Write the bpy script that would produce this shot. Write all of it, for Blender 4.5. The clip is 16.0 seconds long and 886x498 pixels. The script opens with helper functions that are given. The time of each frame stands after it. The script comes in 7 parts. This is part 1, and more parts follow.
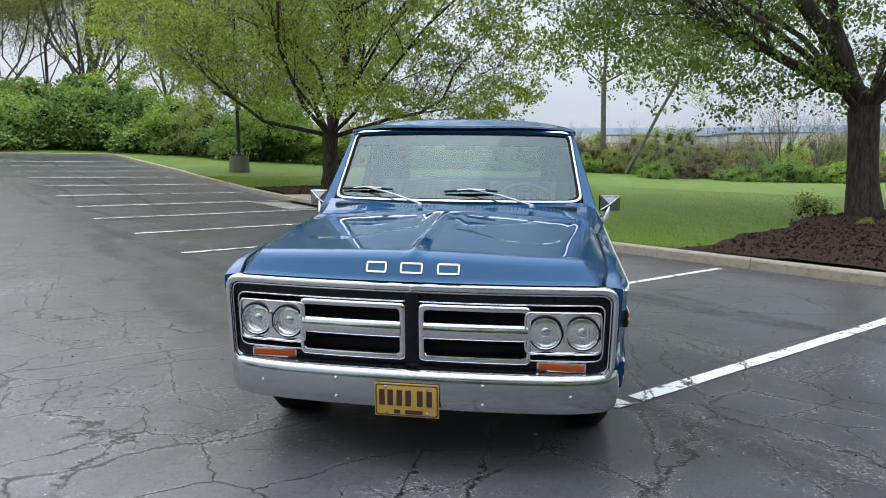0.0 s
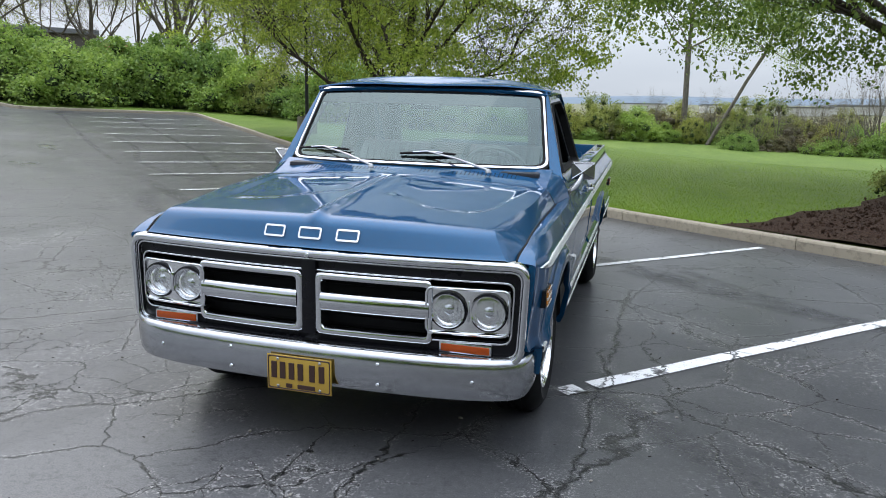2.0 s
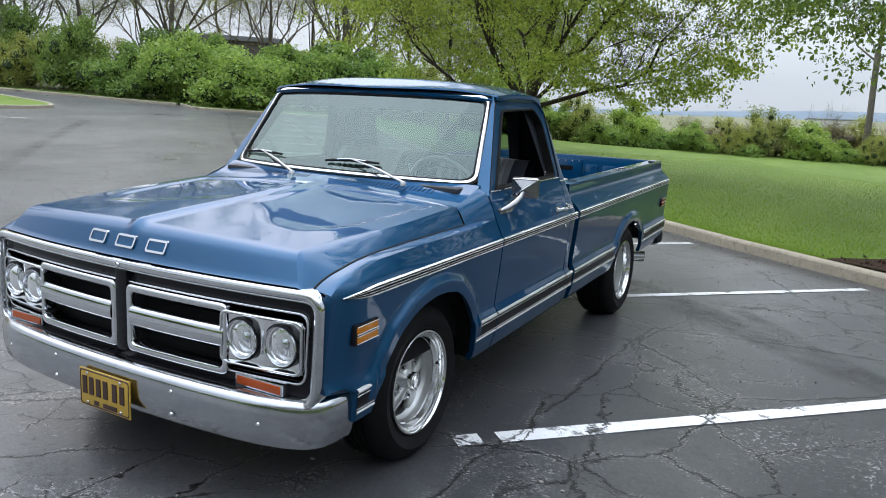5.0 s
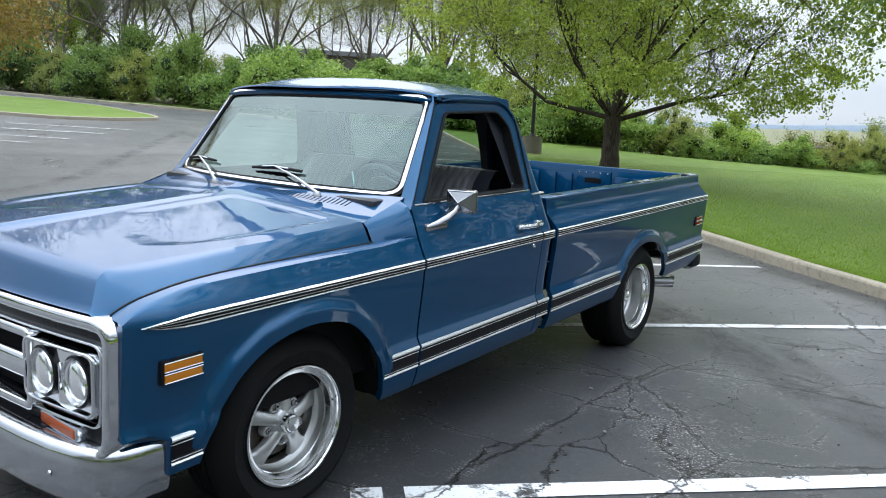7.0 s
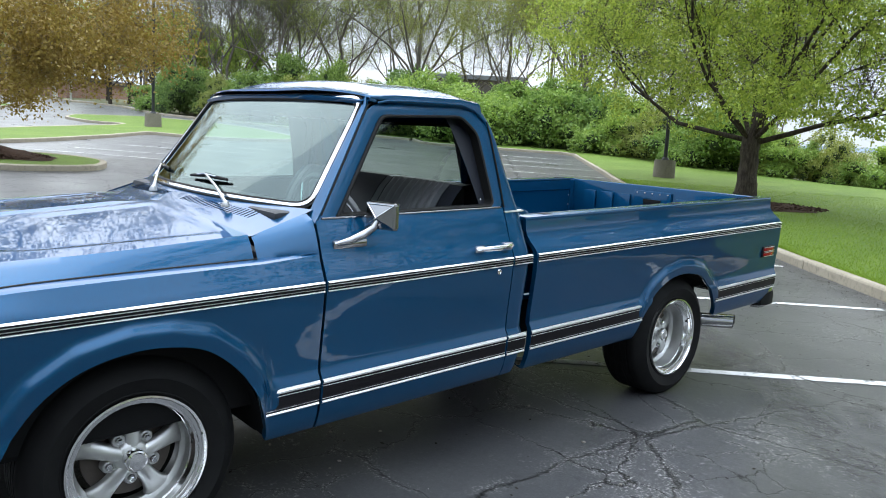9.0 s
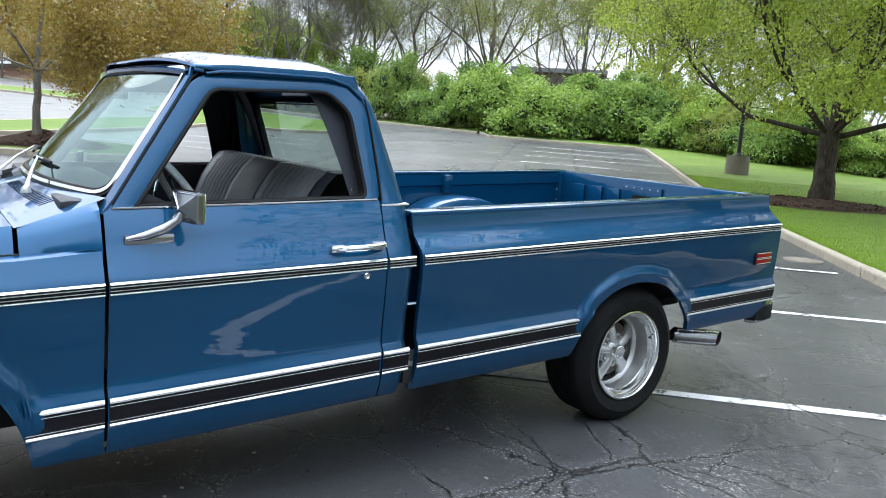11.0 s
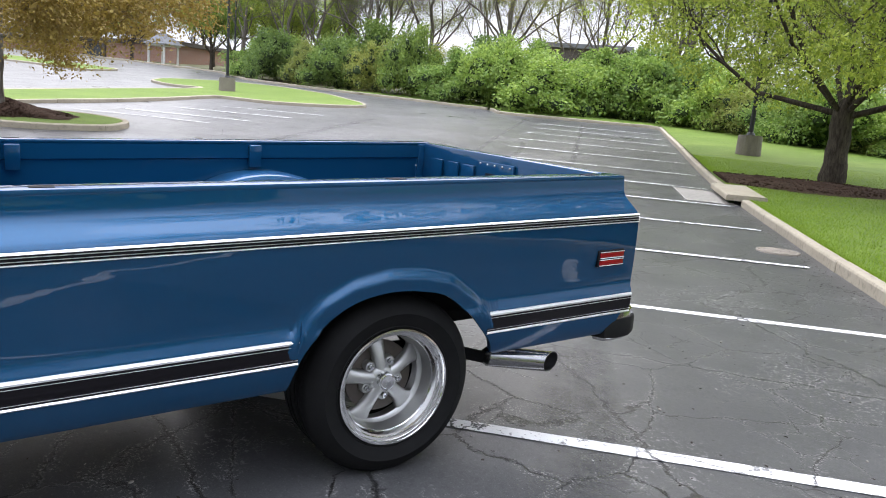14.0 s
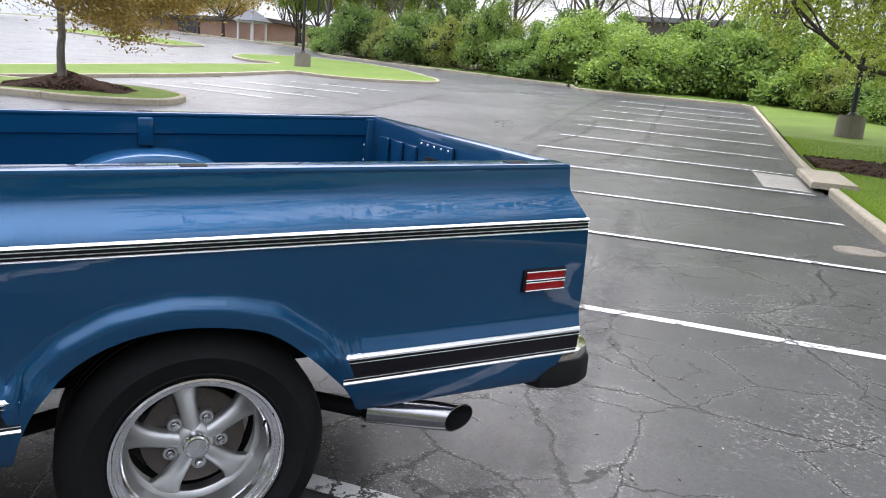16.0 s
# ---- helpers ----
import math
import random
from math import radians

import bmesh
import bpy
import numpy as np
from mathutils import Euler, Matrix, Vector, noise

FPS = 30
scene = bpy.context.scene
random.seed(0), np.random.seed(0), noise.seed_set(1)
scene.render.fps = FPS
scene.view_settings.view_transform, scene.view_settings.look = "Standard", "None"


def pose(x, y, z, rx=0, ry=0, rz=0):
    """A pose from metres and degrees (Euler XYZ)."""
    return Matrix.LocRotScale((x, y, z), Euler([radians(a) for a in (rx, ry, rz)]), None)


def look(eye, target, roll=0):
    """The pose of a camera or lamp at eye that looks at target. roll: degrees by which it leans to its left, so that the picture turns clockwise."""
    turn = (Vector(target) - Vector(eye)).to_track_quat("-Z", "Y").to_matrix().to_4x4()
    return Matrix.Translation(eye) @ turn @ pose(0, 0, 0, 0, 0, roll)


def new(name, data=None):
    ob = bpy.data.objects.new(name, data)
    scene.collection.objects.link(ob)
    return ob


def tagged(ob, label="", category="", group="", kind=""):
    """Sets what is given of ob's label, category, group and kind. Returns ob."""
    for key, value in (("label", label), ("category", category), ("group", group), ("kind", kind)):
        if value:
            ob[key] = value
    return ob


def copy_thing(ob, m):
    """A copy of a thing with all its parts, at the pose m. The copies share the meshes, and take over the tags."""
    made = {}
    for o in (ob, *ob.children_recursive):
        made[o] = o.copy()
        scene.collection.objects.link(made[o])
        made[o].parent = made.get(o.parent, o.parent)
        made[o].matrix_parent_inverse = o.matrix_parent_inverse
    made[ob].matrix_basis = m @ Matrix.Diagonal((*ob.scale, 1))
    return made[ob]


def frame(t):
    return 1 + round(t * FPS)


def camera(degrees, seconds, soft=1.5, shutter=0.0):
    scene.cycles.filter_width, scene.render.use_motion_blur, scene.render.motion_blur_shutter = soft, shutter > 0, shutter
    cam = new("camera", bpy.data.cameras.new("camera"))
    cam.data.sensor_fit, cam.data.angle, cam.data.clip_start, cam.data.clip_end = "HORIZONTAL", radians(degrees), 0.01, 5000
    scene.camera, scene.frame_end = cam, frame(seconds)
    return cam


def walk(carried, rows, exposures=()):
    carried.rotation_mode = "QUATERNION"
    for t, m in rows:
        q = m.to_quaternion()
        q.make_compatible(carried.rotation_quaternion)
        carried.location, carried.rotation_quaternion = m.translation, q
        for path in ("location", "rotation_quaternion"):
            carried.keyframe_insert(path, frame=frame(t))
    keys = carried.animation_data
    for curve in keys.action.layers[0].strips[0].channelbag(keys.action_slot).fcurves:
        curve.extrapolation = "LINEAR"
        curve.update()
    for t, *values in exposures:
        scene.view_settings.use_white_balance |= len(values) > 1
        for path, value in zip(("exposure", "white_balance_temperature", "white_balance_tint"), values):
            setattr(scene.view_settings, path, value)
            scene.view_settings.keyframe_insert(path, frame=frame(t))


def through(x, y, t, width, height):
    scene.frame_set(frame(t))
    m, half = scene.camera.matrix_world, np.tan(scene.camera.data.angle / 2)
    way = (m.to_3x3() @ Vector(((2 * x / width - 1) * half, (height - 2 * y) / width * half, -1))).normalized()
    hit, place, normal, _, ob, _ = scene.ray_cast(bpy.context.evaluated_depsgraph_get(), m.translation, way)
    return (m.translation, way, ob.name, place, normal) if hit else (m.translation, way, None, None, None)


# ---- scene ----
cam = camera(62.4, 16.0, soft=1.0)
PATH = [
    (0, (0.667, -3.199, 1.467), (0.355, -1.239, 1.219), -0.3),
    (0.5, (0.826, -3.121, 1.463), (0.492, -1.167, 1.202), -0.1),
    (1, (0.993, -2.988, 1.437), (0.622, -1.043, 1.157), 0.0),
    (1.5, (1.159, -2.84, 1.44), (0.719, -0.914, 1.133), 0.4),
    (2, (1.371, -2.741, 1.434), (0.845, -0.842, 1.094), 1.0),
    (2.5, (1.588, -2.629, 1.451), (0.968, -0.762, 1.09), 1.5),
    (3, (1.794, -2.46, 1.44), (1.092, -0.623, 1.075), 1.9),
    (3.5, (1.989, -2.32, 1.447), (1.216, -0.51, 1.088), 2.1),
    (4, (2.187, -2.166, 1.45), (1.356, -0.381, 1.098), 2.5),
    (4.2, (2.235, -2.101, 1.453), (1.383, -0.325, 1.105), 2.6),
    (6.3, (2.735, -1.237, 1.464), (1.647, 0.412, 1.155), 2.6),
    (6.5, (2.749, -1.137, 1.458), (1.639, 0.497, 1.149), 2.7),
    (7, (2.895, -0.931, 1.453), (1.716, 0.655, 1.146), 2.8),
    (7.5, (3.065, -0.723, 1.452), (1.811, 0.805, 1.151), 2.9),
    (8, (3.164, -0.46, 1.424), (1.827, 0.999, 1.14), 2.9),
    (8.2, (3.197, -0.354, 1.426), (1.827, 1.077, 1.149), 2.9),
    (10.3, (3.385, 0.679, 1.427), (1.804, 1.873, 1.149), 3.7),
    (10.5, (3.412, 0.79, 1.431), (1.822, 1.97, 1.15), 3.6),
    (11, (3.409, 1.049, 1.432), (1.8, 2.201, 1.139), 3.8),
    (11.5, (3.383, 1.333, 1.439), (1.757, 2.458, 1.139), 3.9),
    (12, (3.395, 1.59, 1.436), (1.761, 2.703, 1.13), 4.1),
    (12.5, (3.398, 1.844, 1.444), (1.761, 2.948, 1.131), 4.2),
    (13, (3.345, 2.12, 1.447), (1.707, 3.221, 1.125), 4.3),
    (13.5, (3.338, 2.405, 1.438), (1.7, 3.5, 1.099), 4.4),
    (14, (3.324, 2.682, 1.444), (1.681, 3.764, 1.086), 4.5),
    (14.5, (3.211, 2.954, 1.442), (1.552, 4.003, 1.062), 4.6),
    (15, (3.116, 3.229, 1.442), (1.435, 4.235, 1.039), 4.8),
    (15.5, (3.028, 3.524, 1.454), (1.318, 4.472, 1.034), 4.7),
    (16, (2.908, 3.801, 1.452), (1.164, 4.676, 1.018), 4.8),
]
walk(cam, [(t, look(eye, target, roll)) for t, eye, target, roll in PATH], exposures=[(0.0, 0.33, 6500, 11), (4.0, 0.35, 6500, 10), (8.0, 0.73, 6400, 8), (12.0, 1.12, 6400, 10), (14.5, 1.02, 6700, 17), (16.0, 0.98, 6700, 17)])

# ---- light: bright overcast sky, broad weak sun behind thin cloud on the far side of the truck ----
SUN_EL, SUN_AZ = radians(48), radians(-48)
world = bpy.data.worlds.new("overcast")
scene.world = world
world.use_nodes = True
wn, wl = world.node_tree.nodes, world.node_tree.links
wn.clear()
sky = wn.new("ShaderNodeTexSky")
sky.sky_type = 'NISHITA'
sky.sun_disc = False
sky.sun_elevation, sky.sun_rotation = SUN_EL, SUN_AZ
sky.air_density, sky.dust_density = 1.0, 4.0
cc = wn.new("ShaderNodeTexCoord")
cmap = wn.new("ShaderNodeMapping")
cmap.inputs["Scale"].default_value = (1.0, 1.0, 3.5)
cn = wn.new("ShaderNodeTexNoise")
cn.inputs["Scale"].default_value, cn.inputs["Detail"].default_value, cn.inputs["Roughness"].default_value = 1.6, 5.0, 0.5
cr = wn.new("ShaderNodeValToRGB")
cr.color_ramp.elements[0].position, cr.color_ramp.elements[0].color = 0.3, (5.4, 6.2, 7.4, 1)
cr.color_ramp.elements[1].position, cr.color_ramp.elements[1].color = 0.72, (8.2, 9.0, 10.0, 1)
cm = wn.new("ShaderNodeMixRGB")
cm.inputs[0].default_value = 0.86
bg = wn.new("ShaderNodeBackground")
bg.inputs["Strength"].default_value = 0.375
wo = wn.new("ShaderNodeOutputWorld")
wl.new(cc.outputs["Generated"], cmap.inputs["Vector"])
wl.new(cmap.outputs[0], cn.inputs["Vector"])
wl.new(cn.outputs["Fac"], cr.inputs[0])
wl.new(sky.outputs[0], cm.inputs[1])
wl.new(cr.outputs[0], cm.inputs[2])
# an overcast dome is about three times as bright overhead as at the horizon
sep = wn.new("ShaderNodeSeparateXYZ")
dome = wn.new("ShaderNodeValToRGB")
for slot, (pos, value) in zip([dome.color_ramp.elements[0], dome.color_ramp.elements[1], dome.color_ramp.elements.new(0.35)], ((0.0, 0.20), (0.85, 0.95), (0.35, 0.27))):
    slot.position, slot.color = pos, (value, value, value, 1)
lit = wn.new("ShaderNodeMixRGB")
lit.blend_type = 'MULTIPLY'
lit.inputs[0].default_value = 1.0
wl.new(cc.outputs["Generated"], sep.inputs[0])
wl.new(sep.outputs["Z"], dome.inputs[0])
wl.new(cm.outputs[0], lit.inputs[1])
wl.new(dome.outputs[0], lit.inputs[2])
# thin cloud glows broadly round the veiled sun
toward = wn.new("ShaderNodeVectorMath")
toward.operation = 'DOT_PRODUCT'
toward.inputs[1].default_value = (math.sin(SUN_AZ) * math.cos(SUN_EL), math.cos(SUN_AZ) * math.cos(SUN_EL), math.sin(SUN_EL))
glow = wn.new("ShaderNodeValToRGB")
for slot, (pos, value) in zip([glow.color_ramp.elements[0], glow.color_ramp.elements[1], glow.color_ramp.elements.new(0.55)], ((0.0, 0.84), (1.0, 1.12), (0.55, 0.95))):
    slot.position, slot.color = pos, (value, value, value, 1)
veil = wn.new("ShaderNodeMixRGB")
veil.blend_type = 'MULTIPLY'
veil.inputs[0].default_value = 1.0
half_dot = wn.new("ShaderNodeMapRange")
half_dot.inputs["From Min"].default_value, half_dot.inputs["From Max"].default_value = -1.0, 1.0
wl.new(cc.outputs["Generated"], toward.inputs[0])
wl.new(toward.outputs["Value"], half_dot.inputs["Value"])
wl.new(half_dot.outputs[0], glow.inputs[0])
wl.new(lit.outputs[0], veil.inputs[1])
wl.new(glow.outputs[0], veil.inputs[2])
wl.new(veil.outputs[0], bg.inputs["Color"])
wl.new(bg.outputs[0], wo.inputs["Surface"])
sun_data = bpy.data.lights.new("sun", 'SUN')
sun_data.energy, sun_data.angle, sun_data.color = 1.0, radians(100), (1.0, 0.97, 0.93)
sun = new("sun", sun_data)
sun.matrix_world = look((math.sin(SUN_AZ) * 30, math.cos(SUN_AZ) * 30, math.tan(SUN_EL) * 30), (0, 0, 0))

# ---- materials ----
class M:
    """A small node builder round one Principled material."""

    def __init__(self, name, **inputs):
        self.m = bpy.data.materials.new(name)
        self.m.use_nodes = True
        self.t = self.m.node_tree
        self.b = self.t.nodes["Principled BSDF"]
        for key, value in inputs.items():
            self.set(key.replace("_", " "), value)

    def set(self, key, value):
        socket = self.b.inputs[key]
        if hasattr(value, "is_output"):
            self.t.links.new(value, socket)
        elif isinstance(value, tuple) and len(value) == 3:
            socket.default_value = (*value, 1.0)
        else:
            socket.default_value = value
        return self

    def node(self, kind, **values):
        n = self.t.nodes.new(kind)
        for key, value in values.items():
            n.inputs[key.replace("_", " ")].default_value = value
        return n

    def link(self, a, b):
        self.t.links.new(a, b)

    def coords(self, kind="Object", scale=(1, 1, 1)):
        c = self.node("ShaderNodeTexCoord")
        mp = self.node("ShaderNodeMapping")
        mp.inputs["Scale"].default_value = scale
        self.link(c.outputs[kind], mp.inputs["Vector"])
        return mp.outputs[0]

    def noise(self, scale, detail=4.0, rough=0.55, vec=None, distortion=0.0):
        n = self.node("ShaderNodeTexNoise", Scale=scale, Detail=detail, Roughness=rough, Distortion=distortion)
        if vec:
            self.link(vec, n.inputs["Vector"])
        return n.outputs["Fac"]

    def ramp(self, fac, *stops):
        r = self.node("ShaderNodeValToRGB")
        e = r.color_ramp.elements
        while len(e) < len(stops):
            e.new(0.5)
        for slot, (pos, col) in zip(e, stops):
            slot.position = pos
            slot.color = (*col, 1) if isinstance(col, tuple) else (col, col, col, 1)
        self.link(fac, r.inputs[0])
        return r.outputs[0]

    def mix(self, fac, a, b, kind='MIX'):
        n = self.t.nodes.new("ShaderNodeMixRGB")
        n.blend_type = kind
        for socket, value in zip(n.inputs, (fac, a, b)):
            if hasattr(value, "is_output"):
                self.link(value, socket)
            elif isinstance(value, tuple):
                socket.default_value = (*value, 1)
            else:
                socket.default_value = value if socket.type == 'VALUE' else (value, value, value, 1)
        return n.outputs[0]

    def math(self, op, a, b=0.0):
        n = self.t.nodes.new("ShaderNodeMath")
        n.operation = op
        for socket, value in zip(n.inputs, (a, b)):
            if hasattr(value, "is_output"):
                self.link(value, socket)
            else:
                socket.default_value = value
        return n.outputs[0]

    def bump(self, height, strength=0.3, distance=0.01):
        n = self.node("ShaderNodeBump", Strength=strength, Distance=distance)
        self.link(height, n.inputs["Height"])
        self.set("Normal", n.outputs[0])
        return self


def crack_lines(k, v):
    """Jagged cracks of three sizes: the black lines, and the loose pale crumbs beside them."""
    wob = k.node("ShaderNodeTexNoise", Scale=1.7, Detail=6.0, Roughness=0.68)
    k.link(v, wob.inputs["Vector"])
    vec = k.mix(0.26, v, wob.outputs["Color"], 'ADD')
    wob2 = k.node("ShaderNodeTexNoise", Scale=14.0, Detail=5.0, Roughness=0.75)
    k.link(v, wob2.inputs["Vector"])
    vec = k.mix(0.075, vec, wob2.outputs["Color"], 'ADD')
    grit = k.math('MULTIPLY', k.ramp(k.noise(75, 3, 0.65, v), (0.56, 0.0), (0.59, 1.0)), k.ramp(k.noise(1.7, 4, 0.7, v), (0.44, 0.0), (0.52, 1.0)))
    line, crumb = None, None
    for scale, width, lo, hi, where in ((0.17, 0.0030, 0.20, 0.30, 0.2), (0.50, 0.0066, 0.26, 0.34, 0.31), (1.30, 0.0125, 0.37, 0.43, 0.45), (3.4, 0.019, 0.51, 0.56, 0.7)):
        vo = k.node("ShaderNodeTexVoronoi", Scale=scale, Randomness=1.0)
        vo.feature = 'DISTANCE_TO_EDGE'
        k.link(vec, vo.inputs["Vector"])
        d = vo.outputs["Distance"]
        mask = k.ramp(k.noise(where, 3, 0.6, v), (lo, 0.0), (hi, 1.0))
        uneven = k.math('MULTIPLY', d, k.math('ADD', k.math('MULTIPLY', k.noise(6, 3, 0.7, v), 2.4), 0.1))
        a = k.math('MULTIPLY', k.ramp(uneven, (width * 0.5, 1.0), (width * 0.95, 0.0)), mask)
        b = k.math('MULTIPLY', k.math('MULTIPLY', k.ramp(d, (0.0, 1.0), (width * 4.0, 0.0)), mask), grit)
        line = a if line is None else k.math('MAXIMUM', line, a)
        crumb = b if crumb is None else k.math('MAXIMUM', crumb, b)
    return line, crumb


def mat_asphalt():
    k = M("asphalt", Specular_IOR_Level=0.36)
    v = k.coords("Object")
    big = k.ramp(k.noise(0.16, 4, 0.55, v), (0.34, 0.0), (0.66, 1.0))
    mid = k.noise(1.1, 6, 0.62, v)
    fine = k.noise(150, 3, 0.7, v)
    base = k.mix(big, (0.044, 0.045, 0.048), (0.084, 0.084, 0.087))
    # the aisle, where cars drive, is paler than the stalls
    across = k.node("ShaderNodeVectorMath")
    across.operation = 'DOT_PRODUCT'
    across.inputs[1].default_value = (UX, UY, 0)
    k.link(v, across.inputs[0])
    lane = k.ramp(k.math('MULTIPLY', k.math('ADD', k.math('ADD', across.outputs["Value"], k.math('MULTIPLY', k.noise(0.5, 3, 0.6, v), 2.4)), 10.0), 0.05), (0.47, 0.8), (0.62, 0.0))
    base = k.mix(lane, base, (0.165, 0.163, 0.164))
    base = k.mix(k.ramp(mid, (0.42, 0.0), (0.72, 0.45)), base, (0.125, 0.124, 0.124))
    base = k.mix(k.ramp(k.noise(3.5, 5, 0.7, v), (0.30, 0.45), (0.46, 0.0)), base, (0.036, 0.036, 0.039))
    base = k.mix(k.ramp(k.noise(28, 4, 0.75, v), (0.36, 0.45), (0.50, 0.0)), base, (0.026, 0.026, 0.028))
    base = k.mix(k.ramp(fine, (0.40, 0.55), (0.56, 0.0)), base, (0.028, 0.028, 0.030))
    base = k.mix(k.ramp(k.noise(60, 3, 0.7, v), (0.58, 0.0), (0.68, 0.35)), base, (0.20, 0.20, 0.195))
    # pale worn speckle where the seal coat has gone
    worn = k.math('MULTIPLY', k.ramp(k.noise(0.8, 5, 0.7, v), (0.52, 0.0), (0.62, 1.0)), k.ramp(k.noise(30, 5, 0.8, v), (0.56, 0.0), (0.60, 1.0)))
    base = k.mix(k.math('MULTIPLY', worn, 0.75), base, (0.40, 0.39, 0.38))
    line, crumb = crack_lines(k, v)
    col = k.mix(k.math('MULTIPLY', crumb, 0.85), base, (0.46, 0.45, 0.43))
    col = k.mix(k.math('MULTIPLY', line, 0.95), col, (0.006, 0.006, 0.006))
    # soft dark streaks left by tyres
    sv = k.coords("Object", (0.9, 0.12, 1))
    streak = k.ramp(k.noise(0.55, 3, 0.5, sv, 1.2), (0.60, 0.0), (0.66, 0.40), (0.72, 0.0))
    col = k.mix(streak, col, (0.035, 0.035, 0.037))
    k.set("Base Color", col)
    k.set("Roughness", k.ramp(k.noise(0.5, 4, 0.5, v), (0.3, 0.27), (0.7, 0.38)))
    k.bump(k.math('SUBTRACT', k.math('MULTIPLY', fine, 0.14), line), 0.5, 0.005)
    return k.m


def mat_concrete(name, dark, light, scale=1.0):
    k = M(name, Roughness=0.85)
    v = k.coords("Object")
    c = k.mix(k.noise(1.3 * scale, 5, 0.65, v), dark, light)
    c = k.mix(k.ramp(k.noise(14 * scale, 5, 0.7, v), (0.5, 0.0), (0.72, 0.55)), c, tuple(a * 0.35 for a in dark))
    k.set("Base Color", c)
    k.bump(k.noise(60, 4, 0.7, v), 0.4, 0.006)
    return k.m


def mat_grass(name, a, b, c):
    k = M(name, Roughness=0.8, Specular_IOR_Level=0.2)
    v = k.coords("Object")
    col = k.mix(k.ramp(k.noise(0.30, 5, 0.65, v), (0.35, 0.0), (0.65, 1.0)), a, b)
    col = k.mix(k.ramp(k.noise(2.2, 5, 0.7, v), (0.36, 0.40), (0.58, 0.0)), col, tuple(x * 0.72 for x in a))
    mown = k.coords("Object", (1.0, 0.28, 1))
    col = k.mix(k.ramp(k.noise(1.1, 4, 0.6, mown), (0.46, 0.0), (0.64, 0.55)), col, c)
    col = k.mix(k.ramp(k.noise(38, 4, 0.8, v), (0.40, 0.0), (0.68, 0.75)), col, c)
    col = k.mix(k.ramp(k.noise(13.0, 4, 0.75, v), (0.34, 0.45), (0.50, 0.0)), col, tuple(x * 0.55 for x in a))
    k.set("Base Color", col)
    k.bump(k.noise(55, 4, 0.8, v), 0.5, 0.02)
    return k.m


def mat_leaf(name, a, b, through=0.35):
    k = M(name, Roughness=0.5, Specular_IOR_Level=0.35)
    g = k.node("ShaderNodeNewGeometry")
    o = k.node("ShaderNodeObjectInfo")
    col = k.mix(g.outputs["Random Per Island"], a, b)
    tone = k.ramp(o.outputs["Random"], (0.0, (0.74, 0.80, 0.86)), (0.5, (1.0, 1.0, 1.0)), (1.0, (1.16, 1.10, 0.92)))
    col = k.mix(1.0, col, tone, 'MULTIPLY')
    k.set("Base Color", col)
    tr = k.node("ShaderNodeBsdfTranslucent")
    k.link(k.mix(0.5, col, (1.0, 1.0, 0.25), 'MULTIPLY'), tr.inputs["Color"])
    mx = k.node("ShaderNodeMixShader")
    mx.inputs[0].default_value = through
    out = k.t.nodes["Material Output"]
    k.link(k.b.outputs[0], mx.inputs[1])
    k.link(tr.outputs[0], mx.inputs[2])
    k.link(mx.outputs[0], out.inputs["Surface"])
    return k.m


def mat_bark(name, a, b):
    k = M(name, Roughness=0.9, Specular_IOR_Level=0.2)
    v = k.coords("Object", (1, 1, 0.22))
    n = k.noise(16, 5, 0.7, v, 0.4)
    k.set("Base Color", k.mix(k.ramp(n, (0.35, 0.0), (0.7, 1.0)), a, b))
    k.bump(n, 0.9, 0.03)
    return k.m


def mat_mulch():
    k = M("bark_mulch", Roughness=0.95, Specular_IOR_Level=0.15)
    v = k.coords("Object")
    n = k.noise(28, 5, 0.8, v, 0.6)
    k.set("Base Color", k.mix(k.ramp(n, (0.35, 0.0), (0.68, 1.0)), (0.018, 0.011, 0.008), (0.115, 0.068, 0.045)))
    k.bump(n, 1.0, 0.05)
    return k.m


def mat_line_paint():
    k = M("road_paint", Roughness=0.6)
    v = k.coords("Object")
    wear = k.math('MAXIMUM', k.ramp(k.noise(3.6, 6, 0.78, v), (0.56, 0.0), (0.61, 0.9)), k.ramp(k.noise(34, 4, 0.8, v), (0.60, 0.0), (0.66, 0.8)))
    col = k.mix(k.noise(7, 4, 0.6, v), (0.60, 0.60, 0.60), (0.76, 0.76, 0.755))
    col = k.mix(k.ramp(k.noise(1.0, 4, 0.6, v), (0.5, 0.0), (0.8, 0.35)), col, (0.36, 0.36, 0.36))
    line, crumb = crack_lines(k, v)
    k.set("Base Color", k.mix(k.math('MULTIPLY', line, 0.95), k.mix(wear, col, (0.085, 0.085, 0.088)), (0.008, 0.008, 0.008)))
    return k.m


def mat_tyre_mark():
    k = M("tyre_mark", Roughness=0.5)
    v = k.coords("Object")
    k.set("Base Color", k.mix(k.noise(40, 4, 0.7, v), (0.018, 0.018, 0.019), (0.05, 0.05, 0.051)))
    edge = k.node("ShaderNodeAttribute")
    edge.attribute_name = "core"
    k.set("Alpha", k.math('MULTIPLY', edge.outputs["Fac"], k.math('MULTIPLY', k.ramp(k.noise(1.6, 5, 0.7, v), (0.34, 0.0), (0.66, 0.62)), k.ramp(k.noise(60, 3, 0.7, v), (0.35, 0.5), (0.6, 1.0)))))
    return k.m


